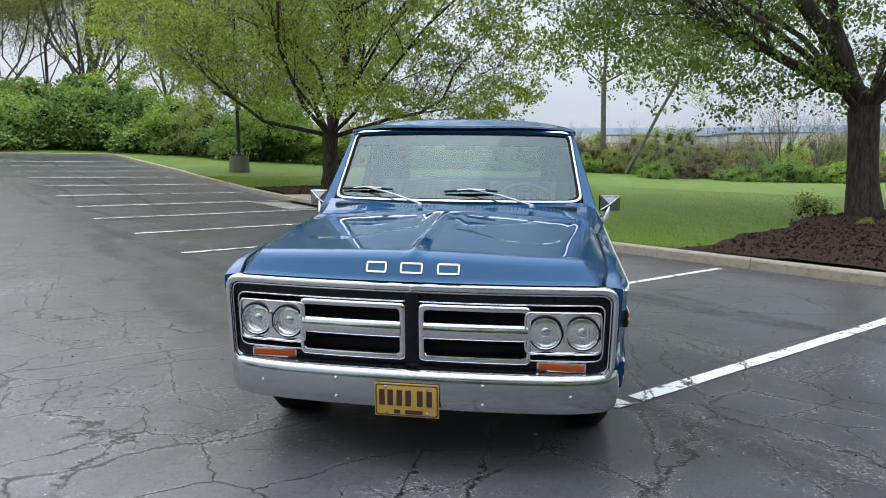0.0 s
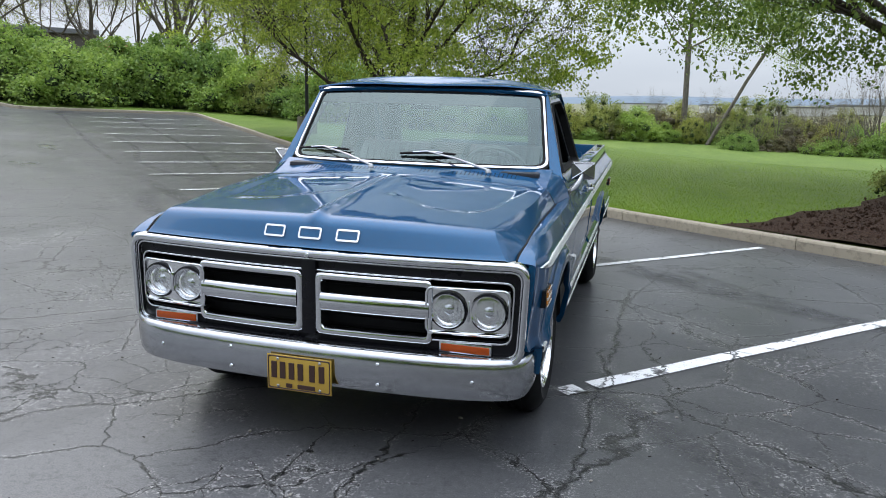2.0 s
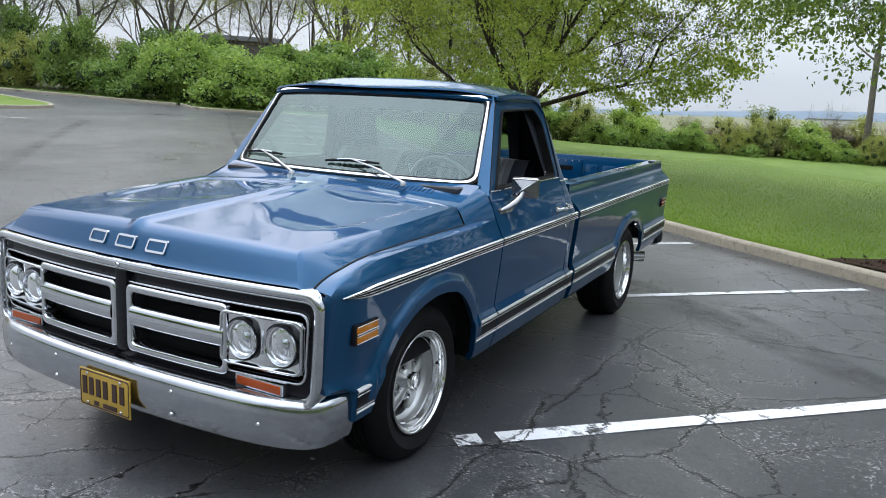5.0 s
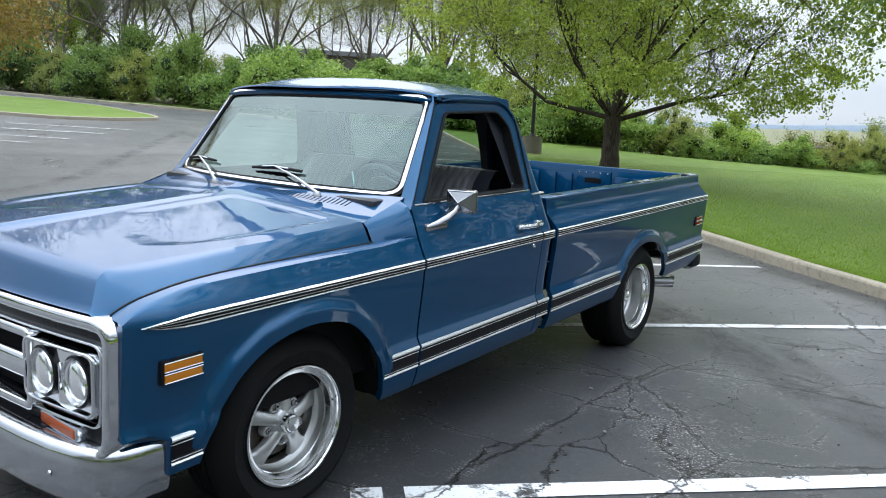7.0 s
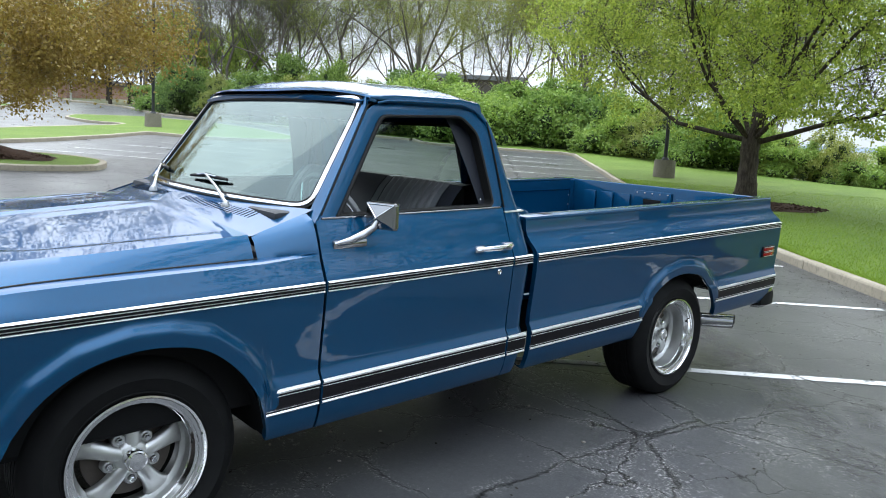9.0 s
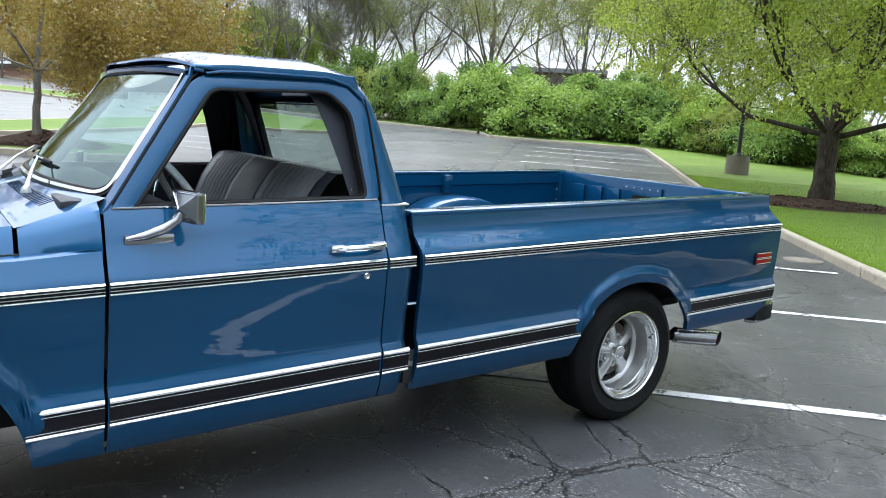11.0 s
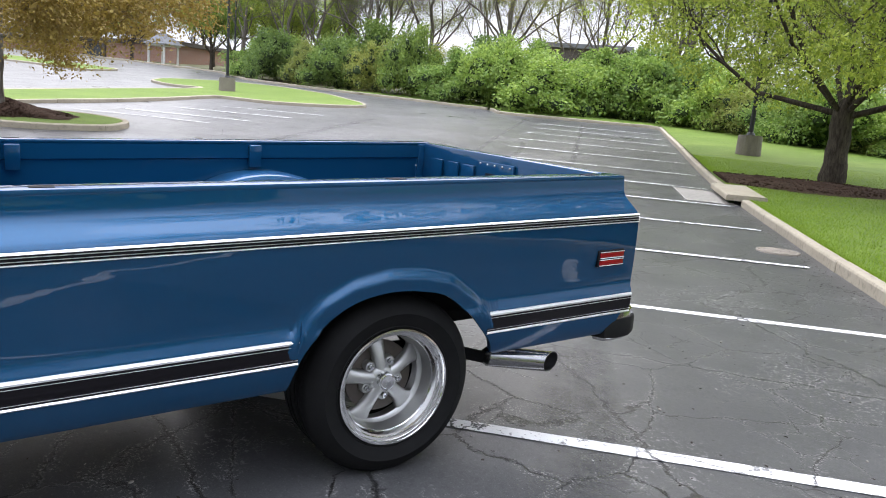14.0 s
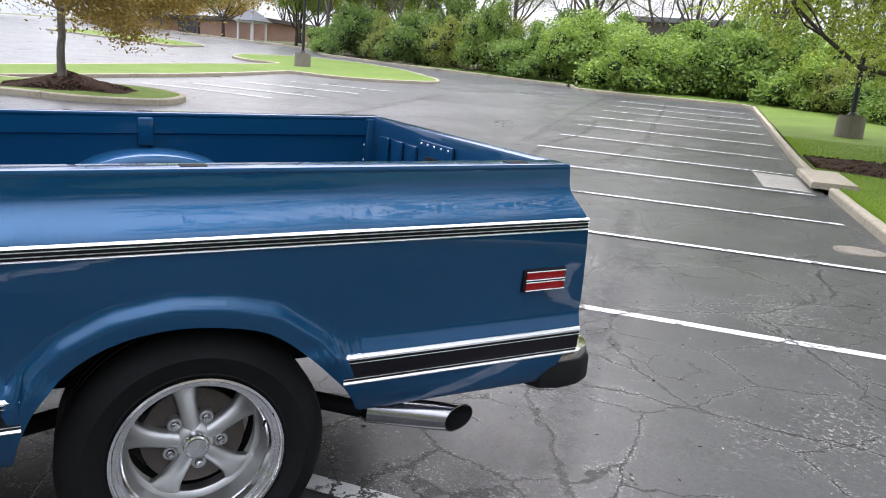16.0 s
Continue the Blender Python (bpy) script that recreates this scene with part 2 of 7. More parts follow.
UX, UY = 0.703, 0.711  # the lot's cross direction
ASPHALT = mat_asphalt()
TYRE_MARK = mat_tyre_mark()
KERB = mat_concrete("kerb_concrete", (0.25, 0.215, 0.16), (0.43, 0.375, 0.285))
CONCRETE = mat_concrete("pale_concrete", (0.22, 0.205, 0.18), (0.35, 0.325, 0.29))
LAMP_BASE = mat_concrete("weathered_concrete", (0.13, 0.11, 0.09), (0.26, 0.225, 0.18), 2)
LAWN = mat_grass("lawn_grass", (0.078, 0.138, 0.018), (0.108, 0.168, 0.026), (0.158, 0.218, 0.040))
FIELD = mat_grass("rough_ground", (0.10, 0.12, 0.05), (0.17, 0.16, 0.09), (0.20, 0.19, 0.11))
BLADES = mat_leaf("grass_blades", (0.18, 0.29, 0.026), (0.33, 0.45, 0.055), 0.42)
MULCH = mat_mulch()
PAINT_LINE = mat_line_paint()
LEAF_PEAR = mat_leaf("pear_leaves", (0.15, 0.225, 0.042), (0.46, 0.54, 0.125), 0.46)
LEAF_DARK = mat_leaf("maple_leaves", (0.11, 0.18, 0.034), (0.33, 0.41, 0.085), 0.42)
LEAF_HEDGE = mat_leaf("honeysuckle_leaves", (0.17, 0.28, 0.070), (0.40, 0.52, 0.155), 0.50)
LEAF_YEW = mat_leaf("dark_shrub_leaves", (0.10, 0.17, 0.050), (0.24, 0.34, 0.105), 0.45)
LEAF_GOLD = mat_leaf("amber_spring_leaves", (0.22, 0.14, 0.035), (0.36, 0.27, 0.07))
LEAF_WILLOW = mat_leaf("willow_leaves", (0.22, 0.26, 0.07), (0.38, 0.40, 0.13), 0.45)
LEAF_BUD = mat_leaf("tan_spring_buds", (0.14, 0.11, 0.06), (0.24, 0.21, 0.12))
BARK = mat_bark("dark_bark", (0.028, 0.022, 0.017), (0.105, 0.085, 0.066))
BARK_PALE = mat_bark("grey_bark", (0.10, 0.088, 0.075), (0.23, 0.20, 0.17))


def mat_carpaint(name, base, flake):
    k = M(name, Metallic=0.5, Specular_IOR_Level=0.2, Coat_Weight=1.0, Coat_IOR=1.43)
    k.b.inputs["Specular Tint"].default_value = (0.16, 0.42, 0.72, 1)
    v = k.coords("Object")
    fl = k.noise(900, 2, 0.6, v)
    col = k.mix(k.ramp(fl, (0.35, 0.0), (0.7, 1.0)), base, flake)
    dust = k.noise(1.4, 5, 0.65, v)
    k.set("Base Color", k.mix(k.ramp(dust, (0.55, 0.0), (0.9, 0.05)), col, (0.25, 0.27, 0.30)))
    k.set("Roughness", k.ramp(k.noise(2.3, 4, 0.6, v), (0.3, 0.36), (0.75, 0.44)))
    k.set("Coat Roughness", k.ramp(k.noise(3.1, 4, 0.6, v), (0.35, 0.006), (0.8, 0.028)))
    # the pressed steel is not quite flat: long shallow waves along the truck
    wave = k.node("ShaderNodeBump", Strength=0.16, Distance=0.02)
    k.link(k.noise(3.2, 3, 0.40, k.coords("Object", (1.0, 0.5, 2.2))), wave.inputs["Height"])
    k.set("Coat Normal", wave.outputs[0])
    return k.m


def mat_metal(name, colour, rough, spots=0.12):
    k = M(name, Metallic=1.0)
    v = k.coords("Object")
    k.set("Base Color", k.mix(k.ramp(k.noise(9, 5, 0.7, v), (0.45, 0.0), (0.85, spots * 3)), colour, tuple(c * 0.55 for c in colour)))
    k.set("Roughness", k.ramp(k.noise(5, 5, 0.65, v), (0.3, rough), (0.8, rough + spots)))
    return k.m


def mat_plain(name, colour, rough, vary=0.25, scale=12.0, metal=0.0, bump=0.0, spec=0.5):
    k = M(name, Metallic=metal, Specular_IOR_Level=spec)
    v = k.coords("Object")
    n = k.noise(scale, 5, 0.65, v)
    k.set("Base Color", k.mix(n, tuple(c * (1 - vary) for c in colour), tuple(min(1, c * (1 + vary)) for c in colour)))
    k.set("Roughness", k.ramp(k.noise(scale * 0.4, 4, 0.6, v), (0.3, max(0.02, rough - 0.08)), (0.75, min(1, rough + 0.1))))
    if bump:
        k.bump(k.noise(scale * 8, 4, 0.7, v), bump, 0.003)
    return k.m


def mat_glass(name, tint, base_gloss=0.0):
    """Clear sheet: tinted see-through with a mirror-like surface that Fresnel drives."""
    m = bpy.data.materials.new(name)
    m.use_nodes = True
    t = m.node_tree
    t.nodes.clear()
    out, mx = t.nodes.new("ShaderNodeOutputMaterial"), t.nodes.new("ShaderNodeMixShader")
    tr, gl, fr = t.nodes.new("ShaderNodeBsdfTransparent"), t.nodes.new("ShaderNodeBsdfGlossy"), t.nodes.new("ShaderNodeFresnel")
    tr.inputs["Color"].default_value = (*tint, 1)
    gl.inputs["Roughness"].default_value = 0.015
    gl.inputs["Color"].default_value = (0.76, 0.90, 0.88, 1)
    fr.inputs["IOR"].default_value = 1.52
    add = t.nodes.new("ShaderNodeMath")
    add.operation = 'ADD'
    add.use_clamp = True
    add.inputs[1].default_value = base_gloss
    t.links.new(fr.outputs[0], add.inputs[0])
    t.links.new(add.outputs[0], mx.inputs[0])
    t.links.new(tr.outputs[0], mx.inputs[1])
    t.links.new(gl.outputs[0], mx.inputs[2])
    t.links.new(mx.outputs[0], out.inputs["Surface"])
    return m


def mat_lens(name, colour, rough=0.12):
    k = M(name, Roughness=rough, Coat_Weight=0.25, Specular_IOR_Level=0.4)
    v = k.coords("Object")
    w = k.node("ShaderNodeTexWave", Scale=70.0, Distortion=0.0)
    k.link(v, w.inputs["Vector"])
    k.set("Base Color", k.mix(w.outputs["Fac"], tuple(c * 0.75 for c in colour), colour))
    k.bump(w.outputs["Fac"], 0.35, 0.003)
    return k.m


def mat_tyre():
    k = M("tyre_rubber", Specular_IOR_Level=0.12)
    v = k.coords("Object")
    k.set("Base Color", k.mix(k.noise(7, 5, 0.7, v), (0.004, 0.004, 0.0045), (0.013, 0.013, 0.013)))
    k.set("Roughness", k.ramp(k.noise(4, 4, 0.6, v), (0.3, 0.5), (0.7, 0.75)))
    k.bump(k.noise(120, 3, 0.7, v), 0.15, 0.002)
    return k.m


def mat_pleat():
    k = M("pleated_grey_vinyl", Roughness=0.55)
    v = k.coords("Object")
    k.set("Base Color", k.mix(k.noise(30, 4, 0.7, v), (0.10, 0.10, 0.11), (0.17, 0.17, 0.18)))
    k.bump(k.noise(220, 3, 0.7, v), 0.3, 0.002)
    return k.m


BLUE = mat_carpaint("metallic_blue_paint", (0.002, 0.040, 0.103), (0.004, 0.084, 0.194))
BRIGHT = mat_metal("bright_anodised_trim", (0.95, 0.95, 0.94), 0.42, 0.03)
CHROME = mat_metal("chrome", (0.70, 0.71, 0.73), 0.04, 0.07)
BUMPER = mat_metal("aged_chrome", (0.50, 0.51, 0.53), 0.09, 0.12)
ALLOY = mat_metal("cast_alloy", (0.56, 0.56, 0.55), 0.42, 0.10)
POLISHED = mat_metal("polished_alloy", (0.83, 0.83, 0.83), 0.10, 0.08)
STEEL = mat_metal("brushed_steel", (0.45, 0.45, 0.46), 0.3, 0.15)
RUST = mat_plain("brake_iron", (0.10, 0.085, 0.075), 0.6, 0.4, 20, 0.6)
BLACK = mat_plain("satin_black_paint", (0.006, 0.006, 0.008), 0.3, 0.3, 6, spec=0.25)
STRIPE = mat_plain("black_stripe_insert", (0.007, 0.006, 0.008), 0.4, 0.3, 8, spec=0.2)
# RUBBER is real rubber, and the painted shade of door and hood gaps
RUBBER = mat_plain("black_rubber_and_gap_shade", (0.006, 0.006, 0.006), 0.7, 0.3, 15, spec=0.25)
# real underbody parts, and black that stands for shade in openings and gaps
UNDER = mat_plain("underbody_and_shade_black", (0.004, 0.004, 0.0045), 0.8, 0.4, 5, spec=0.2)
VINYL = mat_plain("dark_blue_vinyl", (0.007, 0.009, 0.016), 0.55, 0.3, 14, 0.0, 0.2)
VINYL_GREY = mat_plain("grey_vinyl", (0.13, 0.135, 0.145), 0.5, 0.2, 18, 0.0, 0.2)
PLEAT = mat_pleat()
HEADLINER = mat_plain("dark_headliner", (0.03, 0.033, 0.04), 0.85, 0.2, 20)
GLASS = mat_glass("windscreen_glass", (0.36, 0.50, 0.46), 0.055)
GLASS_BAND = mat_glass("shade_band_glass", (0.10, 0.12, 0.13), 0.06)
GLASS_REAR = mat_glass("tinted_rear_glass", (0.50, 0.60, 0.57), 0.05)
LENS_CLEAR = M("headlamp_glass", Base_Color=(0.95, 0.97, 0.97), Roughness=0.16, Transmission_Weight=1.0, IOR=1.3).m
REFLECTOR = mat_metal("lamp_reflector", (0.88, 0.89, 0.90), 0.32, 0.05)
RIDGE_STEEL = mat_metal("grey_mirror_shell", (0.36, 0.36, 0.37), 0.16, 0.08)
LENS_AMBER = mat_lens("amber_lens", (0.56, 0.19, 0.010))
LENS_ORANGE = mat_lens("orange_lens", (0.42, 0.065, 0.006))
LENS_RED = mat_lens("red_lens", (0.34, 0.010, 0.012))
PLATE = mat_plain("yellow_plate_paint", (0.46, 0.29, 0.045), 0.45, 0.12, 25)
PLATE_INK = mat_plain("dark_plate_ink", (0.045, 0.02, 0.015), 0.5, 0.2, 25)
PAPER = mat_plain("white_paper_sticker", (0.62, 0.62, 0.6), 0.7, 0.1, 20)
TYRE = mat_tyre()

WHEEL_RIM = mat_plain("laced_grey_rim", (0.26, 0.26, 0.27), 0.3, 0.5, 60)

# ---- helpers of this scene ----
def part(name, bm, material, parent, label=""):
    """Links a bmesh as one mesh object under a thing or a part."""
    me = bpy.data.meshes.new(name)
    bm.to_mesh(me)
    bm.free()
    return mesh_part(name, me, material, parent, label)


def mesh_part(name, me, material, parent, label=""):
    if material and not me.materials:
        me.materials.append(material)
    ob = new(name, me)
    if parent is not None:
        ob.parent = parent
    if label:
        ob["label"] = label
    return ob


def raw(name, verts, faces, smooth=False):
    me = bpy.data.meshes.new(name)
    me.from_pydata([tuple(v) for v in verts], [], [tuple(f) for f in faces])
    if smooth:
        me.shade_smooth()
    me.update()
    return me


def quads(name, corners):
    """A mesh of loose quads from an array (n, 4, 3)."""
    corners = np.asarray(corners, dtype=np.float32)
    n = len(corners)
    me = bpy.data.meshes.new(name)
    me.vertices.add(n * 4)
    me.vertices.foreach_set("co", corners.reshape(-1))
    me.loops.add(n * 4)
    me.loops.foreach_set("vertex_index", np.arange(n * 4, dtype=np.int32))
    me.polygons.add(n)
    me.polygons.foreach_set("loop_start", np.arange(0, n * 4, 4, dtype=np.int32))
    me.update(calc_edges=True)
    return me


def thing(name, label, category, at=(0, 0, 0), group="", kind=""):
    ob = new(name)
    ob.location = at
    return tagged(ob, label, category, group, kind)


# ---- the lot's own axes: u across the stalls towards the lawn kerb, s along the kerb and uphill ----

def xy(u, s):
    return UX * u - UY * s, UY * u + UX * s


def us(x, y):
    return UX * x + UY * y, -UY * x + UX * y


def step(t):
    t = min(1.0, max(0.0, t))
    return t * t * (3 - 2 * t)


RISE_S = (5.7, 8.46, 11.2, 13.95, 16.7, 19.5, 22.2, 25, 27.7, 30.5, 33.2, 36, 45, 160)
RISE_Z = (0.0, 0.04, 0.10, 0.165, 0.255, 0.395, 0.575, 0.77, 0.955, 1.13, 1.31, 1.50, 2.12, 10.0)


def rise(s):
    return float(np.interp(s, RISE_S, RISE_Z))


def ground_us(u, s):
    z = rise(s) - 0.015 * (min(max(u, -90), 60) - 7) * step((s - 6) / 16)
    z += 0.24 * math.exp(-((u + 9.5) / 4.0) ** 2 - ((s - 15.0) / 4.0) ** 2)
    fall = step((s - 27) / 26) * step((u - 14) / 14)
    far = step((math.hypot(u, s) - 180) / 500)
    x, y = xy(u, s)
    z -= 16 * fall
    return z * (1 - far) + far * (0.031 * y - 6 if y > 0 else -2)


def ground_z(x, y):
    return ground_us(*us(x, y))


def sheet(name, us_lines, s_lines, lift, material, inside=None, kind="structure", label="", category="ground"):
    verts, index, faces = [], {}, []
    for i, u in enumerate(us_lines):
        for j, s in enumerate(s_lines):
            index[i, j] = len(verts)
            x, y = xy(u, s)
            verts.append((x, y, ground_us(u, s) + lift))
    for i in range(len(us_lines) - 1):
        for j in range(len(s_lines) - 1):
            if inside is None or inside((us_lines[i] + us_lines[i + 1]) / 2, (s_lines[j] + s_lines[j + 1]) / 2):
                faces.append((index[i, j], index[i + 1, j], index[i + 1, j + 1], index[i, j + 1]))
    me = raw(name, verts, faces, True)
    return tagged(mesh_part(name, me, material, None), label, category, "", kind)


def spread(lo, hi, fine_lo, fine_hi, step_fine, grow=1.25):
    out = list(np.arange(fine_lo, fine_hi + 1e-6, step_fine))
    d = step_fine
    while out[-1] < hi:
        d *= grow
        out.append(min(hi, out[-1] + d))
    d = step_fine
    while out[0] > lo:
        d *= grow
        out.insert(0, max(lo, out[0] - d))
    return [float(v) for v in out]


# ---- ground ----
sheet("ground", spread(-3500, 3500, -60, 70, 2.0), spread(-3500, 3500, -20, 70, 2.0), -0.06, FIELD,
      label="rough spring grassland falling away to a hazy valley", category="ground")


def far_edge(u):
    """Where the kerb on the far side of the drive runs, as s for a given u."""
    return float(np.interp(u, (-110, -71, -46, -36, -28, -24, -21, -13, -8, -2, 1, 6), (102, 81.7, 68.7, 63.2, 58.2, 53.0, 49.5, 45, 43, 40.3, 37.8, 36.4)))


sheet("road", spread(-110, 7.06, -14, 7.06, 0.5), spread(-60, 110, -8, 40, 0.5), 0.0, ASPHALT,
      inside=lambda u, s: s < max(far_edge(u) + 0.6, 38.4 if u > -1.6 else 0), label="worn dark grey asphalt parking lot with cracks and tyre marks", category="parking lot")

LAWN_U = spread(7.15, 130, 7.15, 30, 0.75)
sheet("lawn", [float(q) for q in np.arange(-22, 7, 0.75)] + LAWN_U, spread(-60, 60, -20, 44, 0.75), 0.125, LAWN,
      inside=lambda u, s: s < 46 and (u > 7.1 or s > (37.8 if u > -1.0 else far_edge(u) + 0.2)),
      label="mown green lawn sloping gently behind the kerb", category="lawn")


def ribbon(name, line, width, height, material, label, closed=False, joint=0.0, sink=0.25):
    """A kerb of separate stones along a line of (u, s) points: rounded top edges, joints between the stones."""
    top = thing(name, label, "kerb", kind="structure")
    pts = [Vector(p) for p in line]
    if closed:
        pts.append(pts[0].copy())
    length = 0.0
    run = [(0.0, pts[0])]
    for a, b in zip(pts, pts[1:]):
        length += (b - a).length
        run.append((length, b))

    def along(d):
        d = min(max(d, 0), length)
        for (d0, p0), (d1, p1) in zip(run, run[1:]):
            if d <= d1 + 1e-9:
                f = (d - d0) / max(d1 - d0, 1e-9)
                return p0.lerp(p1, f), (p1 - p0).normalized()
        return run[-1][1], (run[-1][1] - run[-2][1]).normalized()

    count = max(1, round(length / joint)) if joint else 1
    prof = [(0.0, -sink), (0.0, height - 0.03), (0.012, height - 0.008), (0.035, height), (width - 0.03, height), (width, height - 0.02), (width, -sink)]
    for n in range(count):
        a, b = n * length / count + 0.006, (n + 1) * length / count - 0.006
        cuts = [a] + [d for d, _ in run if a + 0.05 < d < b - 0.05] + [b]
        fine = []
        for c0, c1 in zip(cuts, cuts[1:]):
            m = max(1, int((c1 - c0) / 1.2))
            fine += [c0 + (c1 - c0) * q / m for q in range(m)]
        fine.append(b)
        verts, faces = [], []
        jog = random.uniform(-0.006, 0.006)
        for d in fine:
            p, way = along(d)
            side = Vector((way.y, -way.x))
            for o, z in prof:
                q = p + side * (o + jog)
                x, y = xy(q.x, q.y)
                verts.append((x, y, ground_us(q.x, q.y) + z + jog))
        w = len(prof)
        for i in range(len(fine) - 1):
            for j in range(w - 1):
                faces.append((i * w + j, i * w + j + 1, (i + 1) * w + j + 1, (i + 1) * w + j))
        faces.append(tuple(range(w))[::-1])
        faces.append(tuple((len(fine) - 1) * w + j for j in range(w)))
        mesh_part("kerb_stone", raw("kerb_stone", verts, faces), material, top)
    return top


# main kerb in front of the stalls, then the return across the end of the row
ribbon("kerb_lawn", [(7.0, -24), (7.0, 14.3)], 0.16, 0.14, KERB, "weathered tan concrete kerb beside the lawn", joint=3.05)
ribbon("kerb_lawn_upper", [(6.95, 16.5), (6.95, 36.8), (6.5, 37.5), (-0.5, 37.55), (-1.2, 38.0), (-1.9, 40.2)], 0.16, 0.14, KERB, "weathered tan concrete kerb at the row's end", joint=3.05)
ribbon("kerb_drive", [(u, far_edge(u)) for u in (-2, -5, -8, -13, -17, -21, -24, -28, -36, -46, -58, -71, -90)][::-1], 0.18, 0.14, KERB, "long grey concrete kerb under the hedge", joint=6.0)


def island(name, outline, label):
    """A raised grass bed with a kerb round it; outline counter-clockwise in (u, s)."""
    base = thing(name, label, "traffic island", kind="structure")
    ribbon("kerb_" + name, outline, 0.16, 0.14, KERB, "pale tan concrete kerb round a grass island", closed=True, joint=2.4)
    bm = bmesh.new()
    ring = [bm.verts.new((u, s, 0)) for u, s in outline]
    f = bm.faces.new(ring)
    bmesh.ops.inset_region(bm, faces=[f], thickness=0.12, use_even_offset=True)
    kill = [q for q in bm.faces if q is not f]
    bmesh.ops.delete(bm, geom=kill, context='FACES')
    bmesh.ops.triangulate(bm, faces=bm.faces[:])
    for _ in range(3):
        bmesh.ops.subdivide_edges(bm, edges=[e for e in bm.edges if e.calc_length() > 1.5], cuts=1)
        bmesh.ops.triangulate(bm, faces=bm.faces[:])
    for v in bm.verts:
        u, s = v.co.x, v.co.y
        x, y = xy(u, s)
        v.co = (x, y, ground_us(u, s) + 0.13)
    part("grass", bm, LAWN, base)


def rounded(points, r=1.0, n=5):
    out = []
    m = len(points)
    for i, p in enumerate(points):
        p, a, b = Vector(p), Vector(points[i - 1]), Vector(points[(i + 1) % m])
        ra = min(r, (a - p).length * 0.45, (b - p).length * 0.45)
        p0, p1 = p + (a - p).normalized() * ra, p + (b - p).normalized() * ra
        out += [tuple((1 - t) ** 2 * p0 + 2 * t * (1 - t) * p + t * t * p1) for t in (q / n for q in range(n + 1))]
    return out


island("island_tree", rounded([(-16.0, 13.1), (-8.2, 13.6), (-7.0, 14.9), (-7.6, 16.4), (-9.0, 16.8), (-15.1, 16.9)], 0.7), "grass traffic island with a mulched tree")
island("island_lamp", rounded([(-21.5, 6), (-18.7, 6), (-16.4, 13), (-14.3, 20.5), (-13.4, 23.8), (-13.0, 26.9), (-13.05, 30.6), (-9.8, 29.9), (-7.9, 31.1), (-6.7, 32.9), (-7.5, 34.7), (-11, 39.3), (-15.2, 42.4), (-19.5, 43.5), (-22, 40.5), (-20.9, 37.6), (-18.5, 35.6), (-16.3, 35.6), (-16.0, 33.5), (-16.6, 30.7), (-17, 26.9), (-17.4, 23.9), (-19.3, 14)], 0.8), "bent grass traffic island with a lamp post")
island("island_far", rounded([(-48, 50.0), (-34.9, 45.2), (-29.0, 42.4), (-29.4, 46.5), (-35.8, 50.2), (-48, 55)], 1.0), "far grass traffic island")


def stall_line(u0, s0, u1, s1, width=0.10):
    """One painted stall line, a thin slab just proud of the asphalt."""
    bm = bmesh.new()
    a, b = Vector((u0, s0)), Vector((u1, s1))
    side = (b - a).normalized()
    side = Vector((-side.y, side.x)) * width / 2
    n = 14
    rng = random.Random(round(s0 * 100) + 7)
    rows = []
    for i in range(n + 1):
        p = a.lerp(b, i / n)
        ring = []
        for q in (p - side * rng.uniform(0.92, 1.05), p + side * rng.uniform(0.92, 1.05)):
            x, y = xy(q.x, q.y)
            ring.append(bm.verts.new((x, y, ground_us(q.x, q.y) + (0.005 if s0 < 8 else 0.014 if s0 < 12 else 0.028))))
        rows.append(ring)
    for r0, r1 in zip(rows, rows[1:]):
        bm.faces.new((r0[0], r1[0], r1[1], r0[1]))
    bmesh.ops.recalc_face_normals(bm, faces=bm.faces[:])
    return tagged(part("stall_line", bm, PAINT_LINE, None), "worn white painted stall line on asphalt", "road marking", "stall lines", "structure")


stall_line(1.47, 0.06, 1.60, 0.06, 0.12)
stall_line(1.69, 0.06, 6.9, 0.10, 0.12)
for k, s in enumerate([2.77, 5.68, 8.46, 11.2] + [13.95 + 2.75 * q for q in range(8)]):
    stall_line(1.5 if k != 4 else 1.35, s, 6.75, s + 0.02)
for u0, s0, u1, s1 in ((-12.6, 17.8, -7.6, 17.8), (-12.9, 20.0, -7.2, 19.8), (-12.3, 21.7, -6.8, 21.7), (-11.9, 24.0, -6.5, 24.2), (-11.3, 26.2, -6.2, 26.4)):
    if s0 > 19:
        stall_line(u0 + 0.9, s0, u1, s1)

# ---- trees, hedges and the distance ----
def tubes(segments, sides=6):
    """One mesh of tapered round pieces (p0, r0, p1, r1)."""
    verts, faces = [], []
    for p0, r0, p1, r1 in segments:
        way = p1 - p0
        if way.length < 1e-5:
            continue
        way.normalize()
        side = way.cross(Vector((0, 0, 1)) if abs(way.z) < 0.9 else Vector((1, 0, 0))).normalized()
        over = way.cross(side)
        n = sides if r0 > 0.03 else 4 if r0 > 0.012 else 3
        k = len(verts)
        for p, r in ((p0 - way * (0.2 * r0), r0), (p1 + way * (0.35 * r1), r1)):
            for j in range(n):
                a = 2 * math.pi * j / n
                verts.append(p + (side * math.cos(a) + over * math.sin(a)) * r)
        for j in range(n):
            faces.append((k + j, k + (j + 1) % n, k + n + (j + 1) % n, k + n + j))
    return raw("trunk", verts, faces, True)


